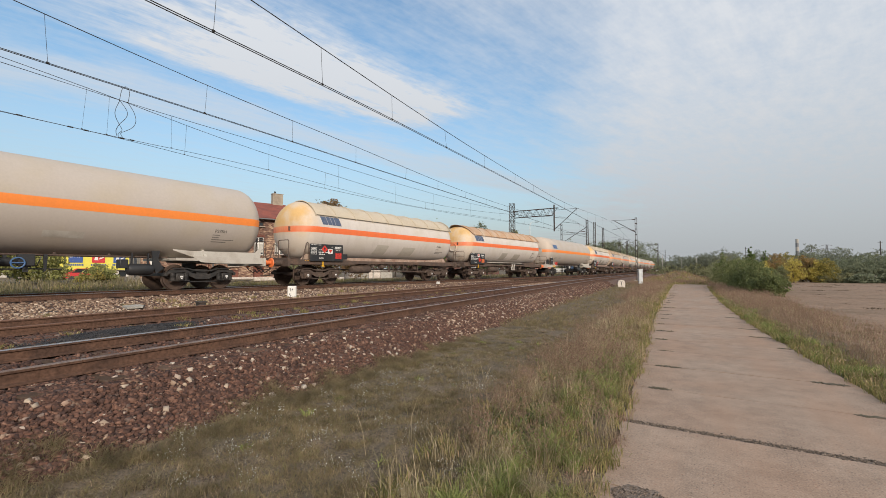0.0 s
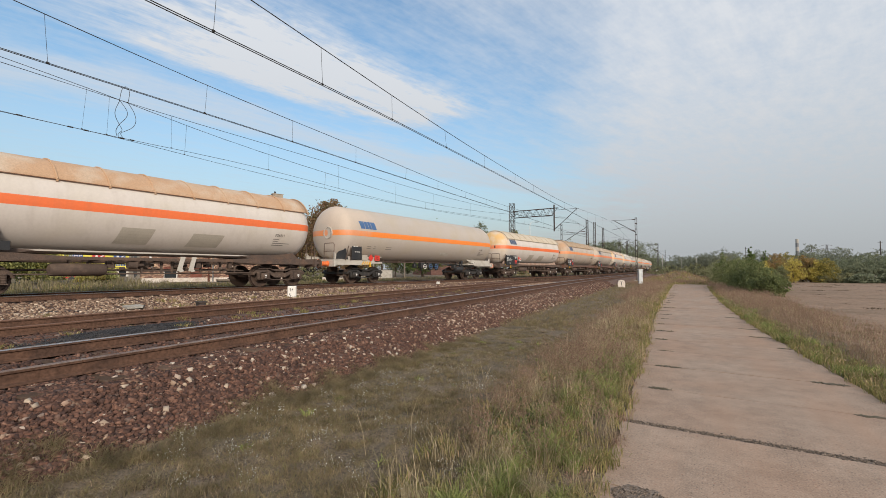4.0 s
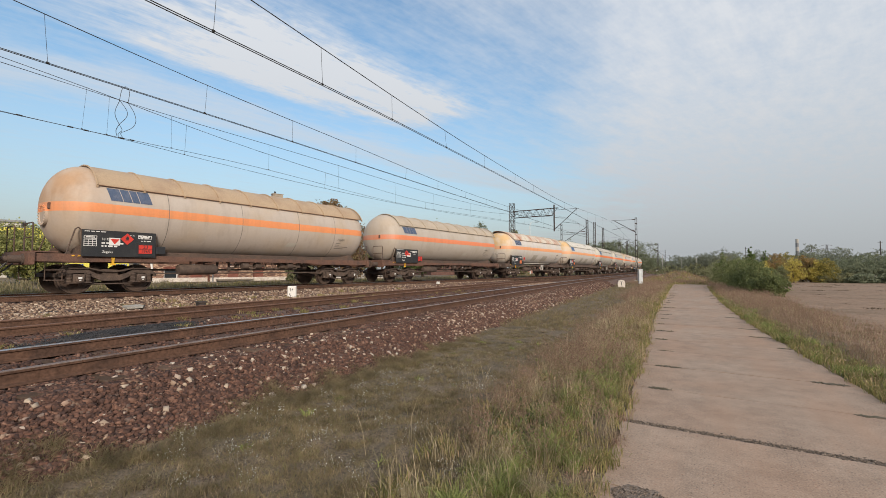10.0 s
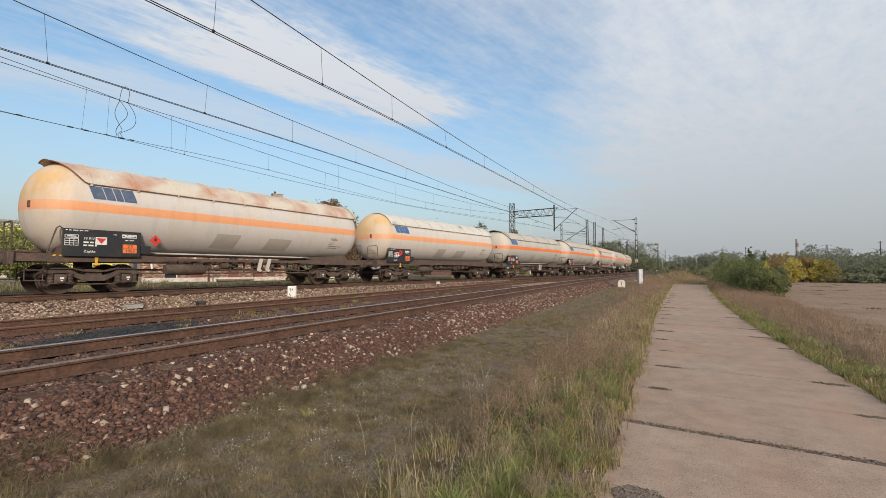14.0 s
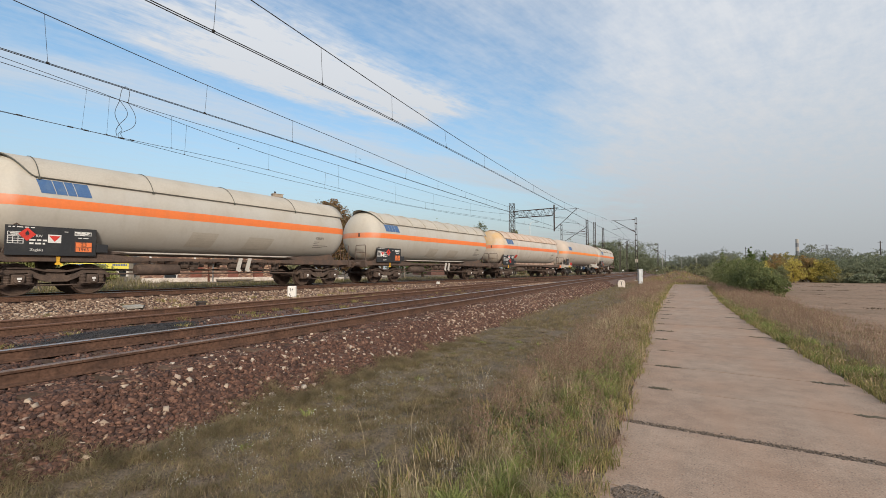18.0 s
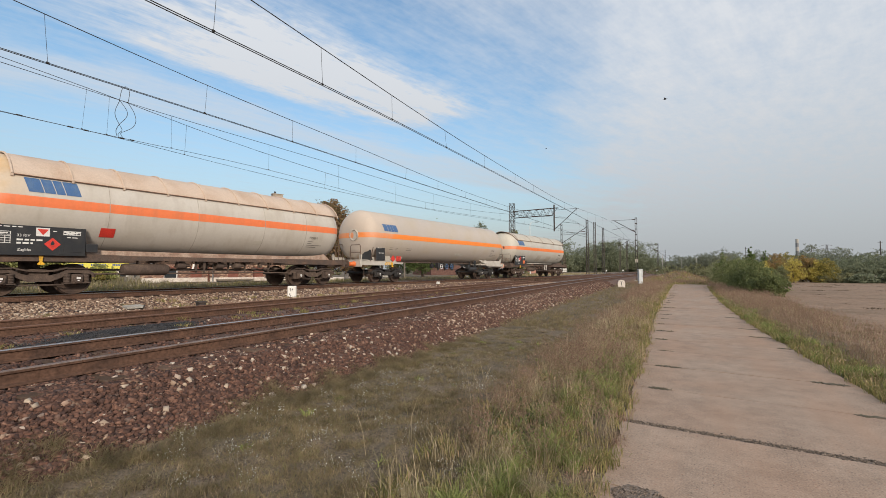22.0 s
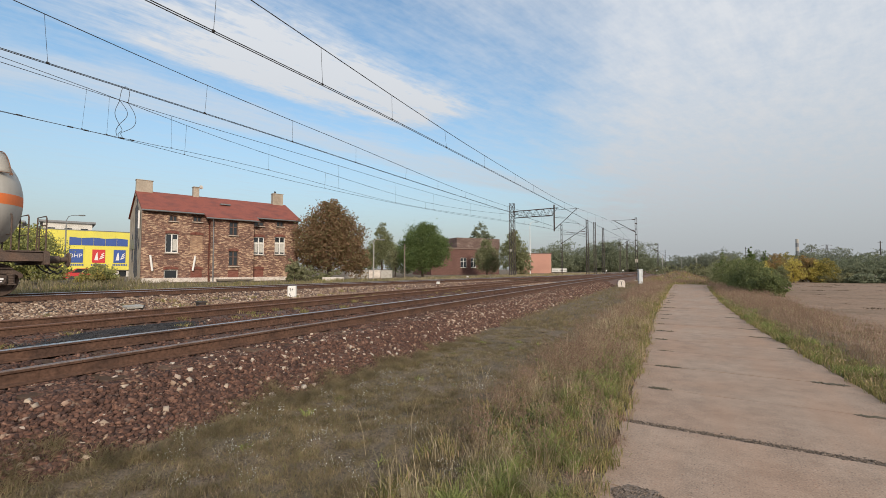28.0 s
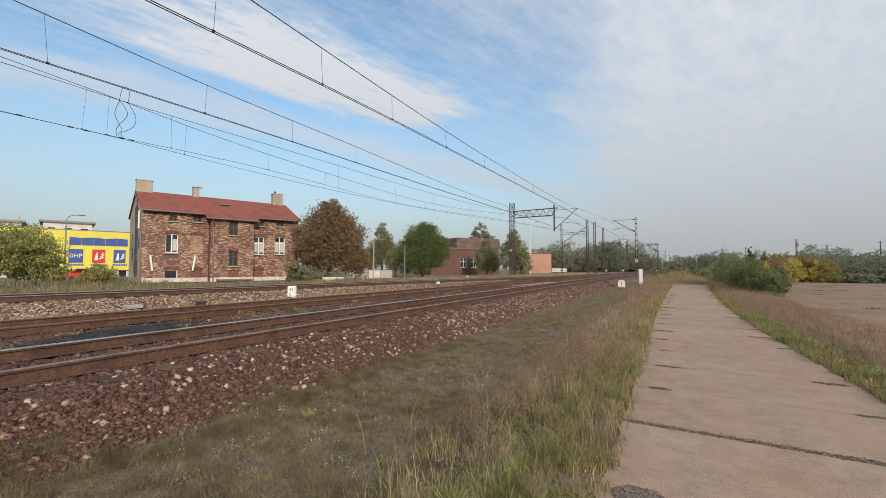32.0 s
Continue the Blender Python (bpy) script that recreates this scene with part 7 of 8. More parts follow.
def along(n, r0, r1, d0, d1, w, h):
    """Spots between two bearings, given by side share and depth."""
    out = []
    for k in range(n):
        u = (k + TREES.uniform(-.3, .3)) / max(n - 1, 1)
        d = d0 + (d1 - d0) * u + TREES.uniform(-8, 8)
        p = rd((r0 + (r1 - r0) * u) * d, d)
        out.append((p.x, p.y, .3, w * TREES.uniform(.8, 1.3), h * TREES.uniform(.62, 1.15)))
    return out


# l_dark and l_haze carry the distance haze of these woods in their colours
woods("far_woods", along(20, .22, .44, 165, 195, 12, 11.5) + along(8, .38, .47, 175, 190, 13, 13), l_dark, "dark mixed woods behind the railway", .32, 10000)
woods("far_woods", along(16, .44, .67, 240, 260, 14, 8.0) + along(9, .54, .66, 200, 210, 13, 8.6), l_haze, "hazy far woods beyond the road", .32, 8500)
woods("far_woods", along(16, .82, 1.15, 95, 100, 9, 4.6), l_dark, "dark trees behind the field hedge", .22, 5500)
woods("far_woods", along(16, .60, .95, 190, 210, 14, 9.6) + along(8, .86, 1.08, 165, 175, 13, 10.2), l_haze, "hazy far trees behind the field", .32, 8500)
woods("far_bushes", along(14, .49, .62, 105, 115, 6, 2.4) + along(7, .57, .63, 80, 85, 5, 2.6), l_olive, "yellow-green scrub beyond the road's bend", .26, 800)
woods("far_bushes", along(12, -.6, -.2, 75, 90, 8, 4), l_olive, "far scrub behind the house", .35, 500)


# ---- small things along the line ----
def km_post():
    t = thing("kilometre_post", pose(-14.95, 11.8, .58, 0, 0, 34), "white concrete kilometre post beside the siding", "marker post")
    bm = bmesh.new()
    box(bm, (0, 0, .22), (.34, .16, .56), bevel=.025)
    part("stone", bm, m_frame_w, t)
    bm = bmesh.new()
    for a, b in ((-.05, .38), (-.02, .32), (-.06, .16), (-.02, .10), (.05, .36)):
        box(bm, (a, -.082, b), (.03, .006, .07))
    part("writing", bm, m_black, t)


def t_sign():
    t = thing("track_sign", pose(-7.57, 42.6, .22, 0, 0, 28), "rounded white trackside stone with a black letter", "track sign")
    bm = bmesh.new()
    plate(bm, [(-.3, -.2), (.3, -.2), (.32, .3), (.24, .52), (0, .58), (-.24, .52), (-.32, .3)], 1, -.08, .08)
    part("stone", bm, m_plinth, t)
    letters("letter", "T", .5, m_black, t, Matrix.Translation((-.02, -.086, .22)) @ Matrix.Rotation(radians(90), 4, "X"))


def cabinet():
    t = thing("relay_cabinet", pose(-7.35, 52.5, .08, 0, 0, 30), "tall pale grey relay cabinet beside the track", "cabinet")
    bm = bmesh.new()
    box(bm, (0, 0, .85), (.42, .4, 1.55), bevel=.015)
    part("body", bm, m_galv_pale, t)
    bm = bmesh.new()
    box(bm, (0, 0, 1.67), (.50, .48, .09), bevel=.015)
    part("roof", bm, m_galv_pale, t)
    bm = bmesh.new()
    box(bm, (0, -.212, .85), (.36, .02, 1.4), bevel=.006)
    d = part("door", bm, m_galv_pale, t)
    bm = bmesh.new()
    box(bm, (.13, -.235, .9), (.03, .03, .14))
    part("handle", bm, m_steel, d)
    bm = bmesh.new()
    box(bm, (0, 0, 0), (.52, .5, .24))
    part("plinth", bm, m_conc, t)


m_galv_pale = mat("pale grey cabinet paint", (0.52, 0.54, 0.55), 0.55, second=(0.42, 0.43, 0.43), scale=2, fine=30, bump=0.03)
km_post()
t_sign()
cabinet()


def stake(x, y, z, h):
    t = thing("marker_stake", pose(x, y, z), "thin red and white marker stake in the ballast", "marker stake")
    bm = bmesh.new()
    rod(bm, (0, 0, -.1), (0, 0, h), .035, 6)
    part("rod", bm, m_rail, t)
    bm = bmesh.new()
    box(bm, (0, 0, h), (.14, .14, .14))
    part("cap", bm, m_frame_w, t)


stake(-14.1, 21.6, .55, .42)
stake(-20.6, 36.8, .7, .36)


def junk():
    t = thing("concrete_cover", pose(-14.6, 5.9, .60, 2, 0, -15), "broken pale concrete cover slab beside the siding", "cover slab")
    bm = bmesh.new()
    plate(bm, [(-.52, -.2), (-.1, -.26), (.46, -.2), (.5, .16), (.1, .24), (-.42, .2)], 2, 0.05, .10)
    part("slab", bm, m_conc, t)
    bm = bmesh.new()
    box(bm, (.05, 0, -.01), (.75, .3, .12))
    part("base", bm, m_sleeper, t)
    t = thing("rail_clamp_box", pose(-13.35, 7.2, .53, 0, 0, -8), "small dark iron box at the siding rail", "iron box")
    bm = bmesh.new()
    box(bm, (0, 0, .1), (.28, .2, .26), bevel=.02)
    box(bm, (0, 0, .25), (.34, .24, .04))
    part("body", bm, m_steel, t)
    for pts, r in (([(-15.6, 3.6, .62), (-15.3, 4.4, .67), (-15.2, 5.2, .64), (-15.3, 6.1, .66)], .02), ([(-15.1, 3.2, .60), (-14.7, 4.1, .66), (-14.8, 5.0, .62), (-15.0, 6.4, .66), (-15.4, 6.9, .64)], .018)):
        bm = bmesh.new()
        tube(bm, pts, r, 6)
        ob = part("cable", bm, m_black)
        tagged(ob, "loose black cable on the gravel", "cable")
    t = thing("barrier", pose(-24.0, 76.5, .5, 0, 0, 20), "white timber barrier beside the track", "barrier")
    for k in range(2):
        bm = bmesh.new()
        box(bm, (0, 0, .95 + k * .35), (2.6, .06, .22))
        part("board", bm, m_frame_w, t)
    for k in (-1, 0, 1):
        bm = bmesh.new()
        box(bm, (k * 1.1, .06, .6), (.1, .08, 1.5))
        part("post", bm, m_wood, t)
    t = thing("garden_wall", pose(-36.6, 40.2, .55, 0, 0, 50), "low whitish concrete wall behind the grass", "wall")
    for k in range(4):
        bm = bmesh.new()
        box(bm, (-2.2 + k * 1.5, 0, .55), (1.46, .12, 1.1), bevel=.01)
        part("panel", bm, m_conc if k % 2 else m_plinth, t)
    t = thing("concrete_block", pose(-29.3, 27.6, .6, 0, 0, 40), "pale concrete block in the grass", "block")
    bm = bmesh.new()
    box(bm, (0, 0, .2), (1.9, .5, .5), bevel=.03)
    part("block", bm, m_plinth, t)
    t = thing("red_parked_car", pose(-60, 19.5, .45, 0, 0, 74), "red parked car half hidden by grass", "car")
    bm = bmesh.new()
    plate(bm, [(-2.0, .35), (2.0, .35), (2.05, .75), (1.3, .9), (.7, 1.4), (-.9, 1.42), (-1.6, .95), (-2.05, .85)], 1, -.8, .8)
    part("body", bm, m_store_r, t)
    bm = bmesh.new()
    plate(bm, [(-1.35, .95), (1.05, .95), (.62, 1.33), (-.85, 1.35)], 1, -.81, .81)
    part("window", bm, m_glass, t)
    for a in (-1.25, 1.25):
        for s in (-.75, .75):
            bm = bmesh.new()
            spun(bm, [(s - .1, .1), (s - .1, .3), (s + .1, .3), (s + .1, .1)], "y", 14, Matrix.Translation((a, 0, .3)))
            part("wheel", bm, m_black, t)
    # signal lamps far along the line
    for x, y, z in ((-25.0, 120, .4), (-23.5, 135, .4), (-15.0, 140, .3), (-27, 86, .5)):
        t = thing("dwarf_signal", pose(x, y, z), "low white signal box far along the line", "signal")
        bm = bmesh.new()
        box(bm, (0, 0, 1.0), (.32, .3, .42), bevel=.03)
        part("head", bm, m_frame_w, t)
        bm = bmesh.new()
        rod(bm, (0, 0, -.2), (0, 0, .85), .08, 6)
        part("post", bm, m_steel, t)


junk()


def coal():
    """A low spill of dark grit between the tracks, drawn out along them."""
    n, rows = 40, []
    for i in range(9):
        r = i / 8
        ring = []
        for k in range(n):
            t = 2 * math.pi * k / n
            wob = 1 + .14 * math.sin(k * 1.7) + .10 * math.sin(k * .6 + 1)
            u, v = .62 * r * math.cos(t) * wob, 1.75 * r * math.sin(t) * wob
            ring.append((-9.95 + u - .24 * v, 4.0 + v, .53 + .10 * (1 - r) ** .9 - .015 * r + random.uniform(-.006, .006)))
        rows.append(ring)
    m = mat("black grit", (0.050, 0.050, 0.053), 0.95, second=(0.085, 0.072, 0.064), scale=2.5, fine=70, bump=0.8, spread=0.4, spec=0.05)
    tagged(grid_mesh("grit_spill", np.array(rows), m, None, "low spill of black grit between the tracks", closed=True, kind="stuff"), category="grit")


coal()


# ---- ballast stones and grass ----
S = np.random.default_rng(23)
m_stone = two_tone("ballast stones", [(0.050, 0.030, 0.026), (0.095, 0.052, 0.040), (0.135, 0.070, 0.051), (0.200, 0.112, 0.080), (0.120, 0.085, 0.072), (0.50, 0.40, 0.33)], [0, .42, .80, .93, .985, .998], .95, "island", .35, 30)
m_stone_pale = two_tone("pale ballast stones", [(0.15, 0.0938, 0.0672), (0.2375, 0.1562, 0.1104), (0.325, 0.2313, 0.168), (0.45, 0.35, 0.264), (0.625, 0.525, 0.42)], [0, .35, .7, .92, 1.0], .9, "island", .25, 22)


def lumps(P, R, flat=.7):
    """Angular stones: a broken eight-cornered block at each place."""
    base = np.array(list(itertools.product((-1, 1), (-1, 1), (-1, 1))), float) * .62
    quad = [(0, 1, 3, 2), (4, 6, 7, 5), (0, 4, 5, 1), (2, 3, 7, 6), (0, 2, 6, 4), (1, 5, 7, 3)]
    tri = np.array([t for a, b, c, d in quad for t in ((a, b, c), (a, c, d))])
    n = len(P)
    ax = S.uniform(.6, 1.4, (n, 1, 3)) * np.array([1, 1, flat])
    V = base[None] * ax * S.uniform(.5, 1.3, (n, 8, 3))
    th, ph = S.uniform(0, 6.28, n), S.uniform(-.9, .9, n)
    c, s = np.cos(th), np.sin(th)
    c2, s2 = np.cos(ph), np.sin(ph)
    x, y, z = V[..., 0], V[..., 1], V[..., 2]
    y, z = y * c2[:, None] - z * s2[:, None], y * s2[:, None] + z * c2[:, None]
    x, y = x * c[:, None] - y * s[:, None], x * s[:, None] + y * c[:, None]
    V = np.stack([x, y, z], -1) * R[:, None, None] + P[:, None, :]
    F = tri[None] + (np.arange(n) * 8)[:, None, None]
    return V.reshape(-1, 3), F.reshape(-1, 3)


def bed_heights(x, y):
    out = np.empty(len(x))
    order = np.argsort(y)
    for chunk in np.array_split(order, max(1, len(x) // 40)):
        ym = float(y[chunk].mean())
        p = bed_profile(ym)
        px, pz = np.array([float(a) for a, _ in p])[::-1], np.array([b for _, b in p])[::-1]
        shift = near_line(y[chunk]) - near_line(ym)
        out[chunk] = np.interp(x[chunk] - shift, px, pz)
    return out


def strew(name, line, a, b, y0, y1, n, r, material, label, bias=1.0):
    y = y0 + (y1 - y0) * S.uniform(0, 1, n) ** bias
    off = S.uniform(a, b, n)
    # the ends of the sleepers stay mostly bare
    on = (np.abs((y + 3 + .31) % .62 - .31) < .12) & (np.abs(off) < 1.27) & (S.uniform(0, 1, n) > .12)
    y, off = y[~on], off[~on]
    n = len(y)
    x = line(y) + off
    z = bed_heights(x, y)
    R = r * S.uniform(.55, 1.25, n) * (1 + .3 * (S.uniform(0, 1, n) > .95))
    V, F = lumps(np.stack([x, y, z + R * .2], 1), R)
    soup(name, V, F, material, None, label, "stuff")


strew("ballast", near_line, .75, 2.2, .4, 14, 42000, .033, m_stone, "loose rust-brown ballast stones on the bank", 1.35)
strew("ballast", near_line, .7, 2.4, 14, 45, 12000, .042, m_stone, "loose rust-brown ballast stones on the bank", 1.3)
strew("ballast", near_line, -1.6, .75, .5, 30, 13000, .034, m_stone, "brown ballast between the rails", 1.5)
strew("ballast", mid_line, -1.5, 2.2, .8, 30, 9500, .036, m_stone, "brown ballast round the siding", 1.4)
strew("ballast", far_line, .9, 4.6, 1.5, 40, 15000, .045, m_stone_pale, "pale crushed stones beside the train's track", 1.3)
strew("ballast", far_line, -1.5, .9, 1.5, 40, 5000, .04, m_stone, "brown ballast between the far rails", 1.3)


m_joint = two_tone("joint grit stones", [(0.0720, 0.0562, 0.0444), (0.1440, 0.1116, 0.0888), (0.2160, 0.1692, 0.1332), (0.3024, 0.2376, 0.1924)], [0, .45, .85, 1], .95, "island", .25, 40)
JX = S.uniform(0, 1, 1500)
JP = np.column_stack([road_left(5.55) + .1 + JX * (road_right(5.55) - road_left(5.55) - .2), 5.535 + .03 * JX + S.normal(0, .030, 1500), np.full(1500, -.002)])
V, F = lumps(JP, S.uniform(.006, .014, 1500))
soup("joint_stones", V, F, m_joint, None, "loose grit in the open slab joint", "stuff")
JA, JR = S.uniform(0, 6.28, 500), S.uniform(0, 1, 500) ** .5
JP = np.column_stack([-.56 + .2 * JR * np.cos(JA), 3.72 + .17 * JR * np.sin(JA), np.full(500, .004)])
V, F = lumps(JP, S.uniform(.005, .012, 500))
soup("corner_stones", V, F, m_joint, None, "broken grit in the slab's damaged corner", "stuff")
m_grit = two_tone("black grit lumps", [(0.022, 0.022, 0.026), (0.045, 0.046, 0.052), (0.07, 0.07, 0.075)], [0, .6, 1], .9, "island", .2, 22)
GA, GR = S.uniform(0, 6.28, 2600), S.uniform(0, 1, 2600) ** .5
GV = 1.85 * GR * np.sin(GA)
GP = np.column_stack([-9.95 + .68 * GR * np.cos(GA) - .24 * GV, 4.0 + GV, .53 + .10 * (1 - GR) ** .9])
V, F = lumps(GP, S.uniform(.006, .016, 2600))
soup("grit_lumps", V, F, m_grit, None, "lumps of black grit on the spill", "stuff")
strew("ballast", near_line, -1.6, 2.2, -8, .6, 9000, .03, m_stone, "loose rust-brown ballast stones on the bank", .7)
m_stone_white = two_tone("whitish stones", [(0.2958, 0.2175, 0.1610), (0.4350, 0.3567, 0.2871), (0.5394, 0.4785, 0.4089), (0.3132, 0.1827, 0.1218)], [0, .5, .85, 1.0], .9, "island", .15, 22)
strew("white_stones", near_line, .95, 2.25, 3.2, 22, 620, .042, m_stone_white, "scattered whitish stones on the bank", 1.0)
strew("white_stones", near_line, .95, 2.2, 1.0, 5, 60, .046, m_stone_white, "few whitish stones on the bank", 1.0)
strew("white_stones", near_line, .8, 2.3, 9, 42, 3200, .040, m_stone_pale, "dusty pinkish stones on the far bank", 1.2)
strew("white_stones", near_line, .8, 2.2, 1.0, 20, 900, .042, m_stone_pale, "dusty pinkish stones on the bank", 1.0)


def straw(name, cols, pos, spread=.3, fine=3.5):
    return two_tone(name, cols, pos, .8, "island", spread, fine, .3)


g_short = straw("short dry grass", [(0.1844, 0.1456, 0.0821), (0.2582, 0.1960, 0.1164), (0.1844, 0.1721, 0.0741), (0.3541, 0.2582, 0.1719)], [0, .45, .8, 1], .45, 5.0)
g_mat = straw("matted low turf", [(0.1811, 0.1420, 0.0802), (0.2598, 0.1959, 0.1138), (0.1653, 0.1633, 0.0695), (0.3307, 0.2342, 0.1539)], [0, .4, .8, 1], .5, 6.0)
g_green = straw("green verge grass", [(0.1714, 0.1675, 0.0586), (0.2758, 0.2544, 0.0907), (0.4025, 0.3164, 0.1536), (0.5964, 0.3970, 0.2652)], [0, .5, .85, 1])
g_fresh = straw("fresh green blades", [(0.1562, 0.1923, 0.0548), (0.2475, 0.2828, 0.0861), (0.3645, 0.3620, 0.1410), (0.4297, 0.3168, 0.2035)], [0, .45, .9, 1])
g_red = straw("reddish dry stalks", [(0.2084, 0.1283, 0.0958), (0.3041, 0.192, 0.1375), (0.3717, 0.2678, 0.1916), (0.2309, 0.1953, 0.1014)], [0, .4, .75, 1])
g_straw = straw("straw-coloured dry stalks", [(0.319, 0.2538, 0.1522), (0.44, 0.351, 0.2205), (0.528, 0.432, 0.294), (0.242, 0.2214, 0.105)], [0, .45, .8, 1])
g_leafy = straw("broad green weed leaves", [(0.085, 0.115, 0.042), (0.125, 0.165, 0.058), (0.18, 0.20, 0.08), (0.20, 0.13, 0.075)], [0, .5, .9, 1])
g_pale = straw("pale dry tuft grass", [(0.2200, 0.1804, 0.1150), (0.2992, 0.2420, 0.1610), (0.3696, 0.3036, 0.2162), (0.1936, 0.1848, 0.0874)], [0, .45, .8, 1])
g_dark = straw("dark dead tufts", [(0.075, 0.058, 0.042), (0.11, 0.08, 0.055), (0.15, 0.11, 0.075)], [0, .6, 1])
g_back = straw("grey-green dry grass", [(0.16, 0.145, 0.075), (0.235, 0.20, 0.115), (0.30, 0.25, 0.16), (0.12, 0.13, 0.055)], [0, .45, .8, 1])
g_white = straw("white flower heads", [(0.55, 0.55, 0.50), (0.70, 0.69, 0.62), (0.45, 0.44, 0.36)], [0, .6, 1])


def heading(n):
    a = S.uniform(0, 6.28, n)
    return np.stack([np.cos(a), np.sin(a), np.zeros(n)], 1)


def blades(P, H, Wd, lean=.5, arch=0.0):
    """Bent blades of grass: three pairs of corners and a tip that may droop."""
    n = len(P)
    side = heading(n) * Wd[:, None]
    out = heading(n) * (H * lean * S.uniform(.1, 1, n))[:, None]
    up = np.zeros((n, 3))
    up[:, 2] = H
    dr = arch * S.uniform(.2, 1, n)[:, None]
    m1, m2 = P + out * .18 + up * .45, P + out * .55 + up * (.82 - .1 * dr)
    V = np.stack([P - side, P + side, m1 + side * .9, m1 - side * .9, m2 + side * .65, m2 - side * .65, P + out * (1 + .5 * dr) + up * (1 - .55 * dr)], 1)
    F = np.array([(0, 1, 2), (0, 2, 3), (3, 2, 4), (3, 4, 5), (5, 4, 6)])[None] + (np.arange(n) * 7)[:, None, None]
    return V.reshape(-1, 3), F.reshape(-1, 3)


def stalks(P, H, Wd, lean=.3, heads=6, head=.02):
    """Thin stems with small seed heads along their upper part."""
    n = len(P)
    side = heading(n) * (Wd * .55)[:, None]
    out = heading(n) * (H * lean * S.uniform(.1, 1, n))[:, None]
    up = np.zeros((n, 3))
    up[:, 2] = H
    V1 = np.stack([P - side, P + side, P + out + up], 1).reshape(-1, 3)
    F1 = np.arange(n * 3).reshape(-1, 3)
    k = np.repeat(np.arange(n), heads)
    f = S.uniform(.55, 1.02, len(k))[:, None]
    c = P[k] + out[k] * f + up[k] * f + S.normal(0, 1, (len(k), 3)) * (head * .7)
    a = S.normal(size=(len(k), 3)) * head * .45
    b = S.normal(size=(len(k), 3)) * head * .3 + np.array([0, 0, head * .6])
    V2 = np.stack([c - a * .5, c + a * .5, c + b], 1).reshape(-1, 3)
    F2 = np.arange(len(k) * 3).reshape(-1, 3) + len(V1)
    return np.concatenate([V1, V2]), np.concatenate([F1, F2])


def tufted(n, per, xf, y0, y1, bias, spread):
    """Places gathered in tufts between two lines across."""
    m = n // per
    y = y0 + (y1 - y0) * S.uniform(0, 1, m) ** bias
    lo, hi = xf(y)
    x = lo + (hi - lo) * S.uniform(0, 1, m)
    k = np.repeat(np.arange(m), per)
    return np.stack([x[k] + S.normal(0, spread, len(k)), y[k] + S.normal(0, spread, len(k))], 1), k, m


def field_of(name, n, per, xf, y0, y1, h, w, material, label, bias=1.6, spread=.05, lean=.6, zf=None, keep=None, arch=.5, heads=0, head=.02, patch=0.0, gaps=0.0):
    p, k, m = tufted(n, per, xf, y0, y1, bias, spread)
    th = S.uniform(.5, 1.3, m)[k]
    ok = np.ones(len(p), bool)
    if keep is not None:
        ok &= keep(p[:, 0], p[:, 1])
    if patch:
        # broad patches without any
        q = np.sin(p[:, 0] * 1.9 + 1.3 * np.sin(p[:, 1] * .7)) * np.sin(p[:, 1] * .9 + 1.7 * np.sin(p[:, 0] * 1.1 + 2)) + S.normal(0, .25, len(p))
        ok &= q > patch - 1
    if gaps:
        # small bare spots
        q = np.sin(p[:, 0] * 9 + 2.1 * np.sin(p[:, 1] * 4.3)) * np.sin(p[:, 1] * 7.6 + 2.3 * np.sin(p[:, 0] * 5.1 + 1)) + S.normal(0, .12, len(p))
        ok &= q > gaps - 1
    p, th = p[ok], th[ok]
    z = (zf or ground_z)(p[:, 0], p[:, 1]) - .01
    d = np.hypot(p[:, 0], p[:, 1])
    H = h * th * S.uniform(.55, 1.15, len(p))
    W = w * (1 + d / 16) * S.uniform(.6, 1.3, len(p))
    P = np.column_stack([p, z])
    V, F = stalks(P, H, W, lean, heads, head) if heads else blades(P, H, W, lean, arch)
    soup(name, V, F, material, None, label, "stuff")


def off_road(x, y):
    return (x < road_left(y) + S.uniform(-.04, .22, len(x)) ** 1.0 * (S.uniform(0, 1, len(x)) > .3)) | (x > road_right(y) - S.uniform(-.02, .16, len(x)))


FOOT_Y, FOOT_X = (0, 1.07, 1.29, 1.5, 1.93, 2.55, 3.25, 4, 5.35, 8, 10.6, 13, 30), (1.75, 1.75, 1.7, 1.95, 2.2, 2.05, 1.95, 1.92, 2.03, 2.1, 2.0, 2.0, 2.05)
foot = lambda y: near_line(y) + np.interp(y, FOOT_Y, FOOT_X)
verge = lambda a, b: (lambda y: (near_line(y) + a, road_left(y) + b))
# the low matted turf of the bank
field_of("turf", 70000, 40, lambda y: (foot(y), road_left(y) - .9), .4, 5, .05, .0014, g_short, "low matted olive turf on the bank", 1.1, .05, 1.6, gaps=.62, keep=off_road, zf=lambda x, y: np.maximum(ground_z(x, y), bed_heights(x, y)))
field_of("turf", 120000, 40, lambda y: (foot(y), road_left(y) - .5), .5, 11, .045, .0016, g_mat, "low matted brownish turf on the bank", 1.25, .06, 1.6, gaps=.55, keep=off_road, zf=lambda x, y: np.maximum(ground_z(x, y), bed_heights(x, y)))
field_of("grass", 46000, 26, lambda y: (foot(y), road_left(y) - .6), .6, 16, .060, .0016, g_short, "short dry brownish grass on the bank", 1.35, .06, 1.2, keep=off_road, patch=.85, zf=lambda x, y: np.maximum(ground_z(x, y), bed_heights(x, y)))
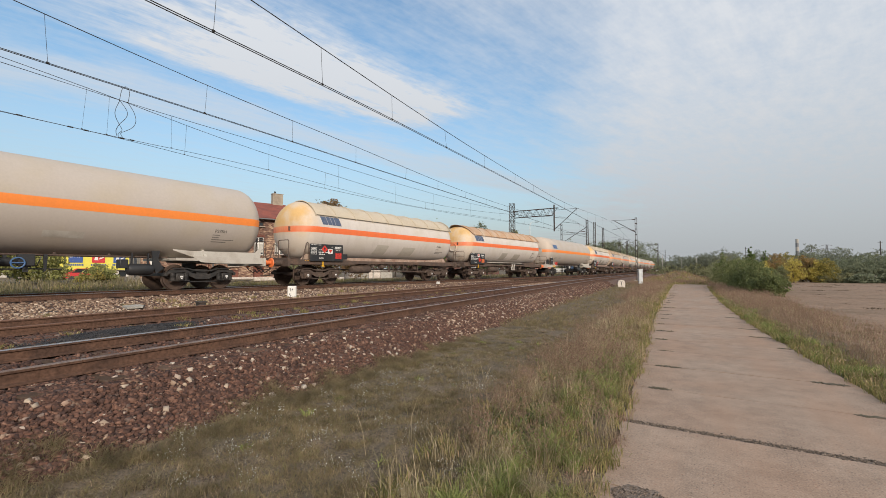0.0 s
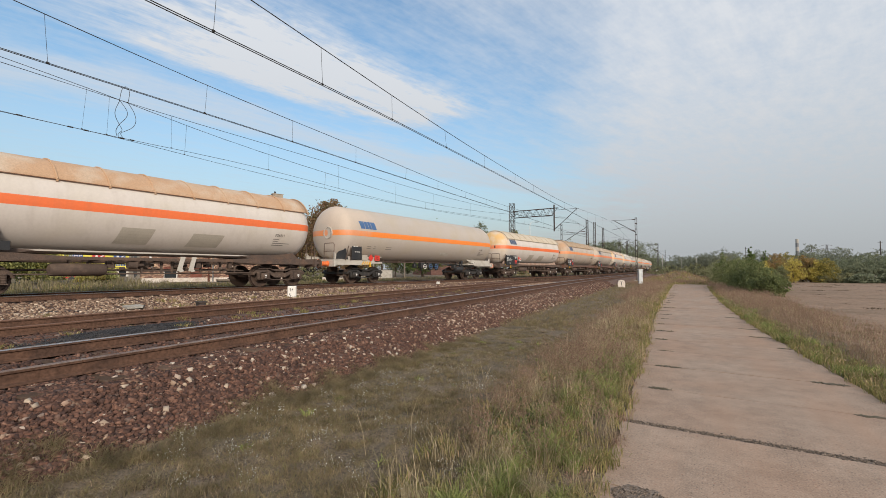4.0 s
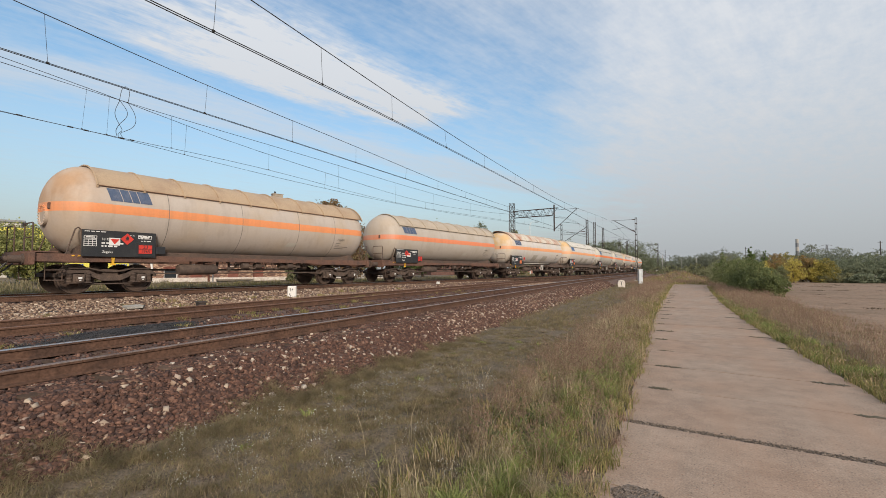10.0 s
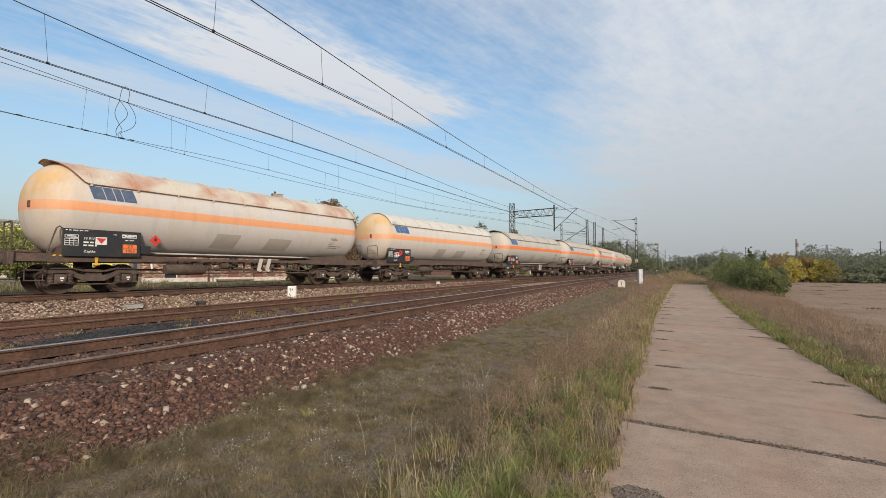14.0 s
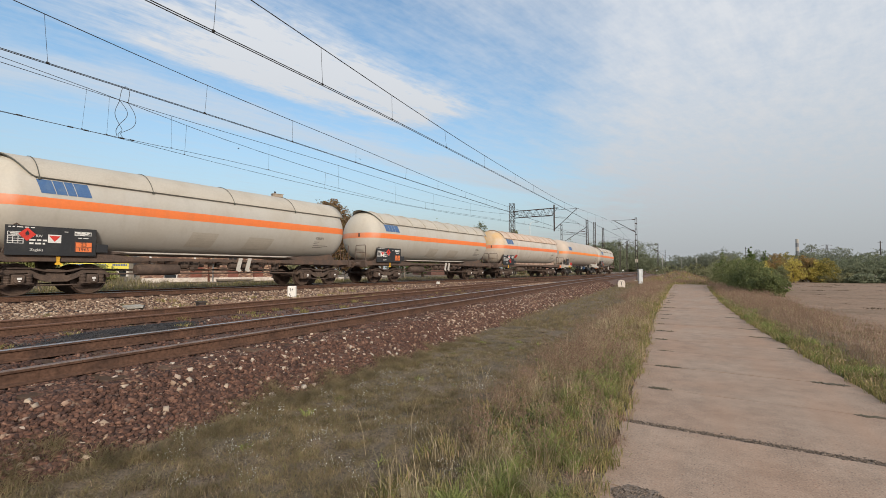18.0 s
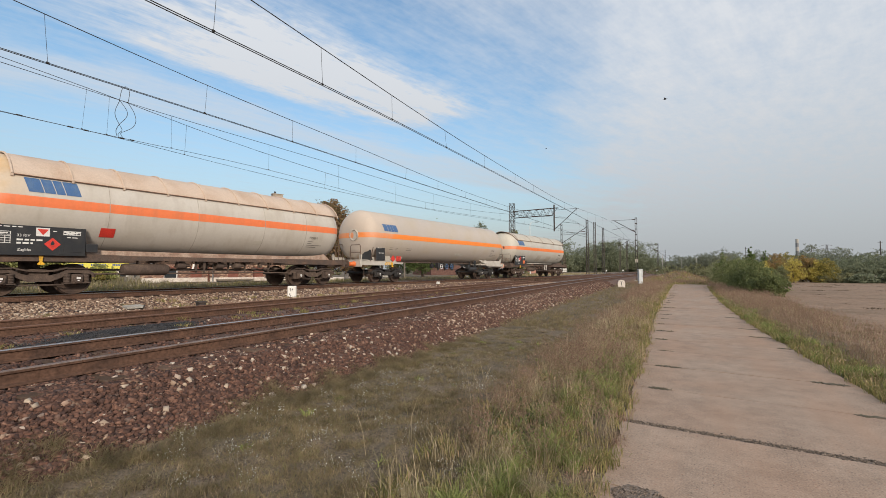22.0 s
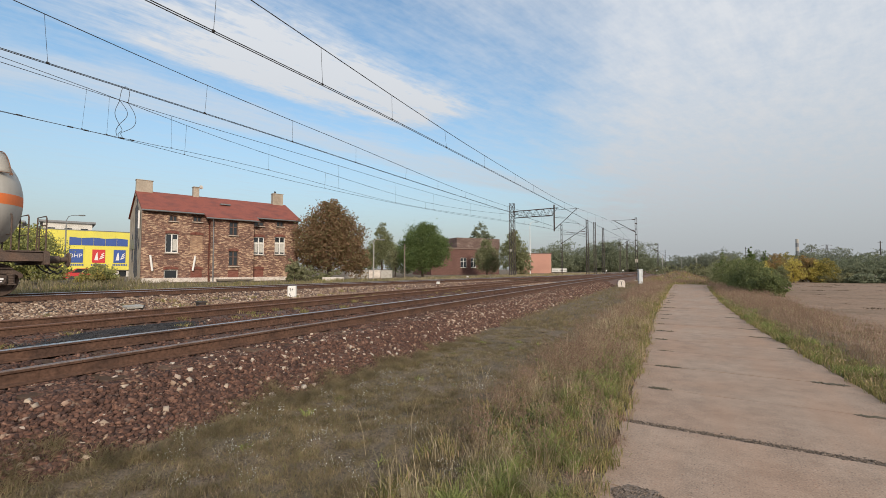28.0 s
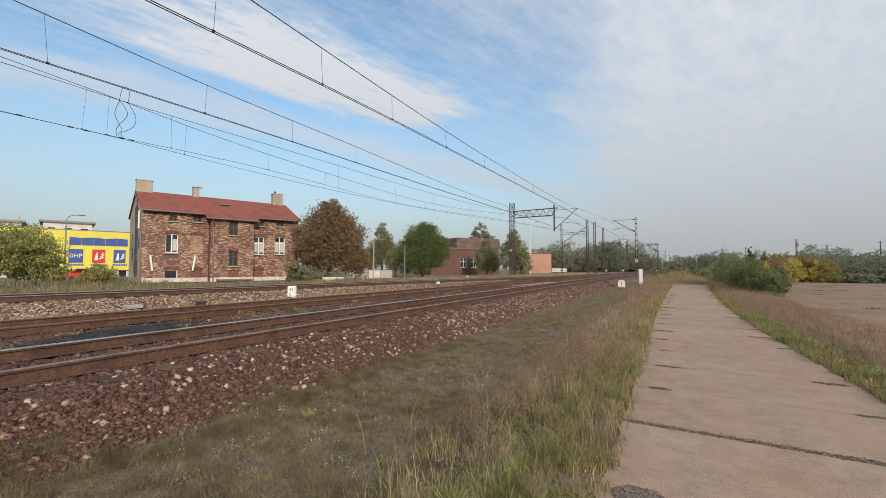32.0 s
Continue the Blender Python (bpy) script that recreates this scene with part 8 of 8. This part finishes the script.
field_of("grass", 30000, 20, verge(1.9, -.8), 12, 60, .11, .0024, g_short, "short dry brownish grass on the bank", 1.5, .12, 1.1, keep=off_road)
field_of("weeds", 18000, 150, lambda y: (foot(y) - .02, foot(y) + .5), .7, 9, .12, .0013, g_short, "wind-blown grass tufts at the ballast's foot", 1.1, .06, 1.9, keep=off_road, arch=1.0, zf=lambda x, y: np.maximum(ground_z(x, y), bed_heights(x, y)))
field_of("grass", 16000, 60, lambda y: (foot(y), road_left(y) - 1.0), .3, 5, .075, .0016, g_short, "uneven grass clumps on the bank", 1.1, .05, 1.3, keep=off_road, arch=.9, zf=lambda x, y: np.maximum(ground_z(x, y), bed_heights(x, y)))
field_of("weeds", 800, 26, verge(2.4, -.5), 2.2, 10, .085, .0040, g_fresh, "bright green weed tufts on the bank", 1.2, .035, 1.2, keep=off_road, arch=.9)
field_of("turf", 26000, 46, lambda y: (foot(y), road_left(y) - .6), .5, 13, .055, .0021, g_pale, "pale dry tufts in the turf", 1.25, .028, 1.3, keep=off_road, arch=.8, zf=lambda x, y: np.maximum(ground_z(x, y), bed_heights(x, y)))
field_of("soil_moss", 4000, 60, lambda y: (foot(y) + .2, road_left(y) - .7), .5, 12, .03, .0024, g_dark, "dark dead moss in the turf", 1.2, .05, 1.6, keep=off_road)
field_of("wild_flowers", 700, 16, verge(2.3, -1.1), 1.8, 6.5, .13, .0005, g_white, "small white flowers on the bank", 1.0, .07, .5, keep=off_road, heads=4, head=.011)
field_of("dry_stalks", 60, 2, lambda y: (road_left(y) - 2.2, road_left(y) - .4), 2.4, 6, .62, .0018, g_straw, "single long dry stalks on the bank", 1.1, .05, .9, keep=off_road, arch=.2)
# taller, greener grass along the road's edges
edge = lambda a, b: (lambda y: (road_left(y) + a, road_left(y) + b))
field_of("tall_grass", 13000, 60, edge(-.75, .10), 1.9, 12, .17, .0024, g_green, "green grass along the road's edge", 1.2, .06, .9, keep=off_road, arch=.9)
field_of("tussocks", 9000, 150, edge(-.85, -.1), 2.3, 10, .25, .0021, g_fresh, "arching grass tussocks along the road's edge", 1.1, .035, 1.15, keep=off_road, arch=1.0)
field_of("tussocks", 2000, 150, edge(-1.2, -.2), 2.3, 10, .26, .0018, g_straw, "dry arching tussocks along the road's edge", 1.1, .04, 1.1, keep=off_road, arch=1.0)
field_of("broad_weeds", 2400, 20, edge(-1.4, -.3), 4.0, 9, .12, .008, g_leafy, "dark broad-leaved weeds in the verge", 1.1, .075, 1.3, keep=off_road, arch=.8)
field_of("dead_grass", 3500, 70, edge(-.12, .14), 2.0, 14, .06, .0022, g_red, "dead brown grass matted at the slab edge", 1.2, .06, 1.8, keep=off_road, arch=1.0)
field_of("tall_grass", 3500, 110, edge(-.9, .02), 2.2, 11, .22, .0030, g_fresh, "fresh green grass clumps along the road's edge", 1.2, .06, 1.0, keep=off_road, arch=1.0)
field_of("tall_grass", 5200, 40, edge(-1.5, -.5), 2.2, 10, .16, .0034, g_green, "green clumps in the verge", 1.2, .05, 1.0, keep=off_road, arch=.9)
field_of("dry_stalks", 4600, 16, edge(-1.4, .05), 2.0, 16, .34, .0012, g_straw, "straw-coloured dry stalks in the verge", 1.2, .07, .7, keep=off_road, arch=.3)
field_of("dry_stalks", 3600, 14, edge(-1.5, -.1), 3.6, 10, .36, .0012, g_red, "reddish seed stalks in the verge", 1.2, .06, .4, keep=off_road, heads=9, head=.016)
field_of("tall_grass", 16000, 30, edge(-.8, .02), 11, 56, .24, .0028, g_green, "green grass along the road's edge", 1.3, .09, .8, keep=off_road)
field_of("dry_stalks", 6500, 14, edge(-1.6, -.2), 7, 30, .42, .0017, g_red, "reddish dry stalks along the verge", 1.1, .13, .4, keep=off_road, heads=7, head=.024, patch=.75)
field_of("dry_stalks", 7000, 14, edge(-2.2, -.3), 26, 56, .42, .0026, g_red, "reddish dry stalks along the verge", 1.1, .16, .4, keep=off_road, heads=4, head=.045)
field_of("dry_stalks", 3500, 12, edge(-1.5, -.2), 9, 50, .38, .0020, g_straw, "straw-coloured dry stalks in the verge", 1.1, .1, .5, keep=off_road)
# the other verge
right = lambda a, b: (lambda y: (road_right(y) + a, road_right(y) + b))
field_of("tall_grass", 6000, 60, right(-.02, .8), 5.5, 30, .20, .0030, g_fresh, "fresh green clumps along the road's edge", 1.3, .07, 1.0, keep=off_road, arch=1.0)
field_of("tall_grass", 17000, 34, right(-.02, .65), 5.5, 26, .16, .0026, g_green, "green grass along the road's edge", 1.3, .06, .9, keep=off_road, arch=.9)
field_of("tall_grass", 5000, 30, right(-.02, .7), 24, 52, .16, .0030, g_green, "green grass along the road's edge", 1.3, .1, .8, keep=off_road)
field_of("grass", 22000, 22, right(.4, 3.6), 6, 46, .14, .0026, g_short, "dry grass beside the field", 1.3, .12, 1.0, keep=off_road)
field_of("dry_stalks", 7500, 14, right(.5, 3.0), 7, 26, .44, .0016, g_red, "reddish dry stalks beside the field", 1.1, .14, .4, keep=off_road, heads=7, head=.022)
field_of("dry_stalks", 7000, 14, right(.3, 3.0), 24, 50, .46, .0024, g_red, "reddish dry stalks beside the field", 1.1, .16, .4, keep=off_road, heads=4, head=.04)
field_of("dry_stalks", 2500, 10, right(.2, 2.4), 7, 40, .36, .0018, g_straw, "straw-coloured stalks beside the field", 1.1, .1, .5, keep=off_road)
field_of("grass", 15000, 10, right(1.6, 24), 9, 75, .07, .0036, g_red, "dry reddish field grass", 1.3, .16, .9, keep=off_road)
field_of("clods", 5000, 36, right(6, 40), 18, 72, .10, .006, g_dark, "dark broken furrow tufts on the field", 1.0, .28, 1.0)
# beside and behind the standpoint
field_of("grass", 26000, 30, lambda y: (near_line(y) + 2.0, road_left(y)), -9, 1.2, .09, .0020, g_short, "short dry brownish grass on the bank", .8, .08, 1.2, keep=off_road)
field_of("tall_grass", 7000, 50, edge(-.8, .08), -8, 2.2, .2, .0028, g_green, "green grass along the road's edge", .8, .06, .9, keep=off_road, arch=.9)
field_of("tall_grass", 9000, 50, right(-.05, 1.2), -8, 6, .2, .0028, g_green, "green grass along the road's edge", .8, .07, .9, keep=off_road, arch=.9)
field_of("grass", 16000, 24, right(.8, 8), -8, 9, .12, .0024, g_short, "dry grass beside the field", .9, .1, 1.0, keep=off_road)
field_of("dry_stalks", 2500, 14, right(.9, 4), -6, 8, .42, .0014, g_red, "reddish dry stalks beside the field", 1.0, .14, .4, keep=off_road, heads=7, head=.022)
# past the road's end
field_of("dry_stalks", 12000, 16, lambda y: (near_line(y) + 2.6, road_right(y) + 4), 50, 105, .42, .0040, g_red, "reddish dry stalks past the road's end", 1.1, .25, .45, keep=lambda x, y: (y > 58) | (x < road_left(y)) | (x > road_right(y)), heads=4, head=.06)
field_of("tall_grass", 11000, 16, lambda y: (near_line(y) + 2.6, road_right(y) + 4), 57, 112, .34, .0045, g_green, "green grass past the road's end", 1.1, .3, .6)
# beyond the tracks
field_of("tall_grass", 24000, 20, lambda y: (far_line(y) - 9.5, far_line(y) - 2.7), -2, 52, .36, .0034, g_back, "tall pale dry grass behind the tracks", 1.0, .14, .5)
field_of("tall_grass", 22000, 24, lambda y: (far_line(y) - 12, far_line(y) - 3), -2, 100, .36, .0042, g_green, "green grass behind the tracks", 1.0, .2, .6)
field_of("tall_grass", 7000, 18, lambda y: (far_line(y) - 26, far_line(y) - 9), -6, 16, .5, .0045, g_back, "tall pale weeds before the house", 1.0, .15, .4, keep=lambda x, y: x > -40)
field_of("tall_grass", 15000, 20, lambda y: (far_line(y) - 8.5, far_line(y) - 2.8), 30, 100, .40, .0042, g_straw, "tall pale grass before the far trees", 1.0, .18, .5)
# weeds between the tracks
field_of("weeds", 4200, 60, lambda y: (near_line(y) - 4.2, near_line(y) - 1.2), 1.5, 22, .11, .0030, g_green, "low green weeds between the tracks", 1.2, .08, 1.2, zf=bed_heights)
field_of("weeds", 3600, 40, lambda y: (far_line(y) + 2.2, far_line(y) + 5.2), 2, 22, .12, .0035, g_green, "low green weeds in the pale gravel", 1.2, .09, 1.1, zf=bed_heights)
# blown litter of dead leaves and twigs at the slab edges
LY = S.uniform(2.6, 9, 160)
LP = np.column_stack([road_left(LY) + np.abs(S.normal(0, .12, 160)) + .06, LY, np.full(160, .006)])
V, F = blades(LP, S.uniform(.004, .010, 160), S.uniform(.002, .006, 160), 4.0, 1.0)
soup("leaf_litter", V, F, g_red, None, "dead leaves and bits along the slab edge", "stuff")


# ---- two birds that cross the sky ----
m_plume = mat("dark bird plumage", (0.035, 0.033, 0.034), 0.7, second=(0.06, 0.055, 0.052), scale=20, fine=80, bump=0.1)


def bird(label):
    t = thing("bird", Matrix(), label, "bird")
    bm = bmesh.new()
    spun(bm, [(-.12, .008), (-.08, .03), (-.01, .042), (.06, .035), (.10, .024), (.125, .022), (.145, .010), (.165, .003)], "y", 10)
    part("body", bm, m_plume, t, smooth=True)
    bm = bmesh.new()
    plate(bm, [(-.014, -.10), (.014, -.10), (.035, -.19), (-.035, -.19)], 2, -.003, .004)
    part("tail", bm, m_plume, t)
    wings = []
    for e in (-1, 1):
        bm = bmesh.new()
        plate(bm, [(e * .01, .06), (e * .11, .085), (e * .22, .03), (e * .235, .0), (e * .12, -.035), (e * .01, -.05)], 2, -.003, .004)
        wings.append((part("wing", bm, m_plume, t), e))
    return t, wings


BIRDS = [bird("small dark bird in flight, nearer to the railway"), bird("small dark bird in flight, high over the woods")]


# ---- what moves: the train rolls past, its wheels turn, birds fly over ----
def motions():
    times = [i * 0.5 for i in range(65)]
    for root, sets, mid, piv in TRAIN:
        walk(root, [(t, wagon_pose(mid - travelled(t), piv)) for t in times])
    # places as side, ahead and height, in metres
    first = [(t, rd(13.74 + 7.31 * (t - 21.6), 35.06 - 8.16 * (t - 21.6), 13.13 - .98 * (t - 21.6) + CAM_Z)) for t in (0, 20, 21, 22, 23, 32)]
    second = [(t, rd(r, 61.3, z + CAM_Z)) for t, r, z in ((0, -220, 25), (21.5, 9.2, 17.1), (22.3, 18.2, 17.5), (23, 26.5, 17.7), (23.4, 31.8, 16.6), (23.8, 37.9, 15.7), (24.3, 46, 15.3), (25, 54.9, 15.5), (32, 150, 18))]
    for (ob, wings), path in zip(BIRDS, (first, second)):
        rows = []
        for k, (t, p) in enumerate(path):
            d = path[min(k + 1, len(path) - 1)][1] - path[max(k - 1, 0)][1]
            rows.append((t, pose(p.x, p.y, p.z, 0, 0, math.degrees(math.atan2(-d.x, d.y)))))
        walk(ob, rows)
        for wing, e in wings:
            walk(wing, [(i * .1, pose(0, 0, 0, 0, -e * (38 * math.sin(i * 2.4) + 8), 0)) for i in range(321)])
    turns = [i / 15 for i in range(481)]
    for root, sets, mid, piv in TRAIN:
        for w in sets:
            y = w.location.y
            walk(w, [(t, Matrix.Translation((0, y, 0.46)) @ Matrix.Rotation(travelled(t) / 0.46, 4, "X")) for t in turns])


motions()
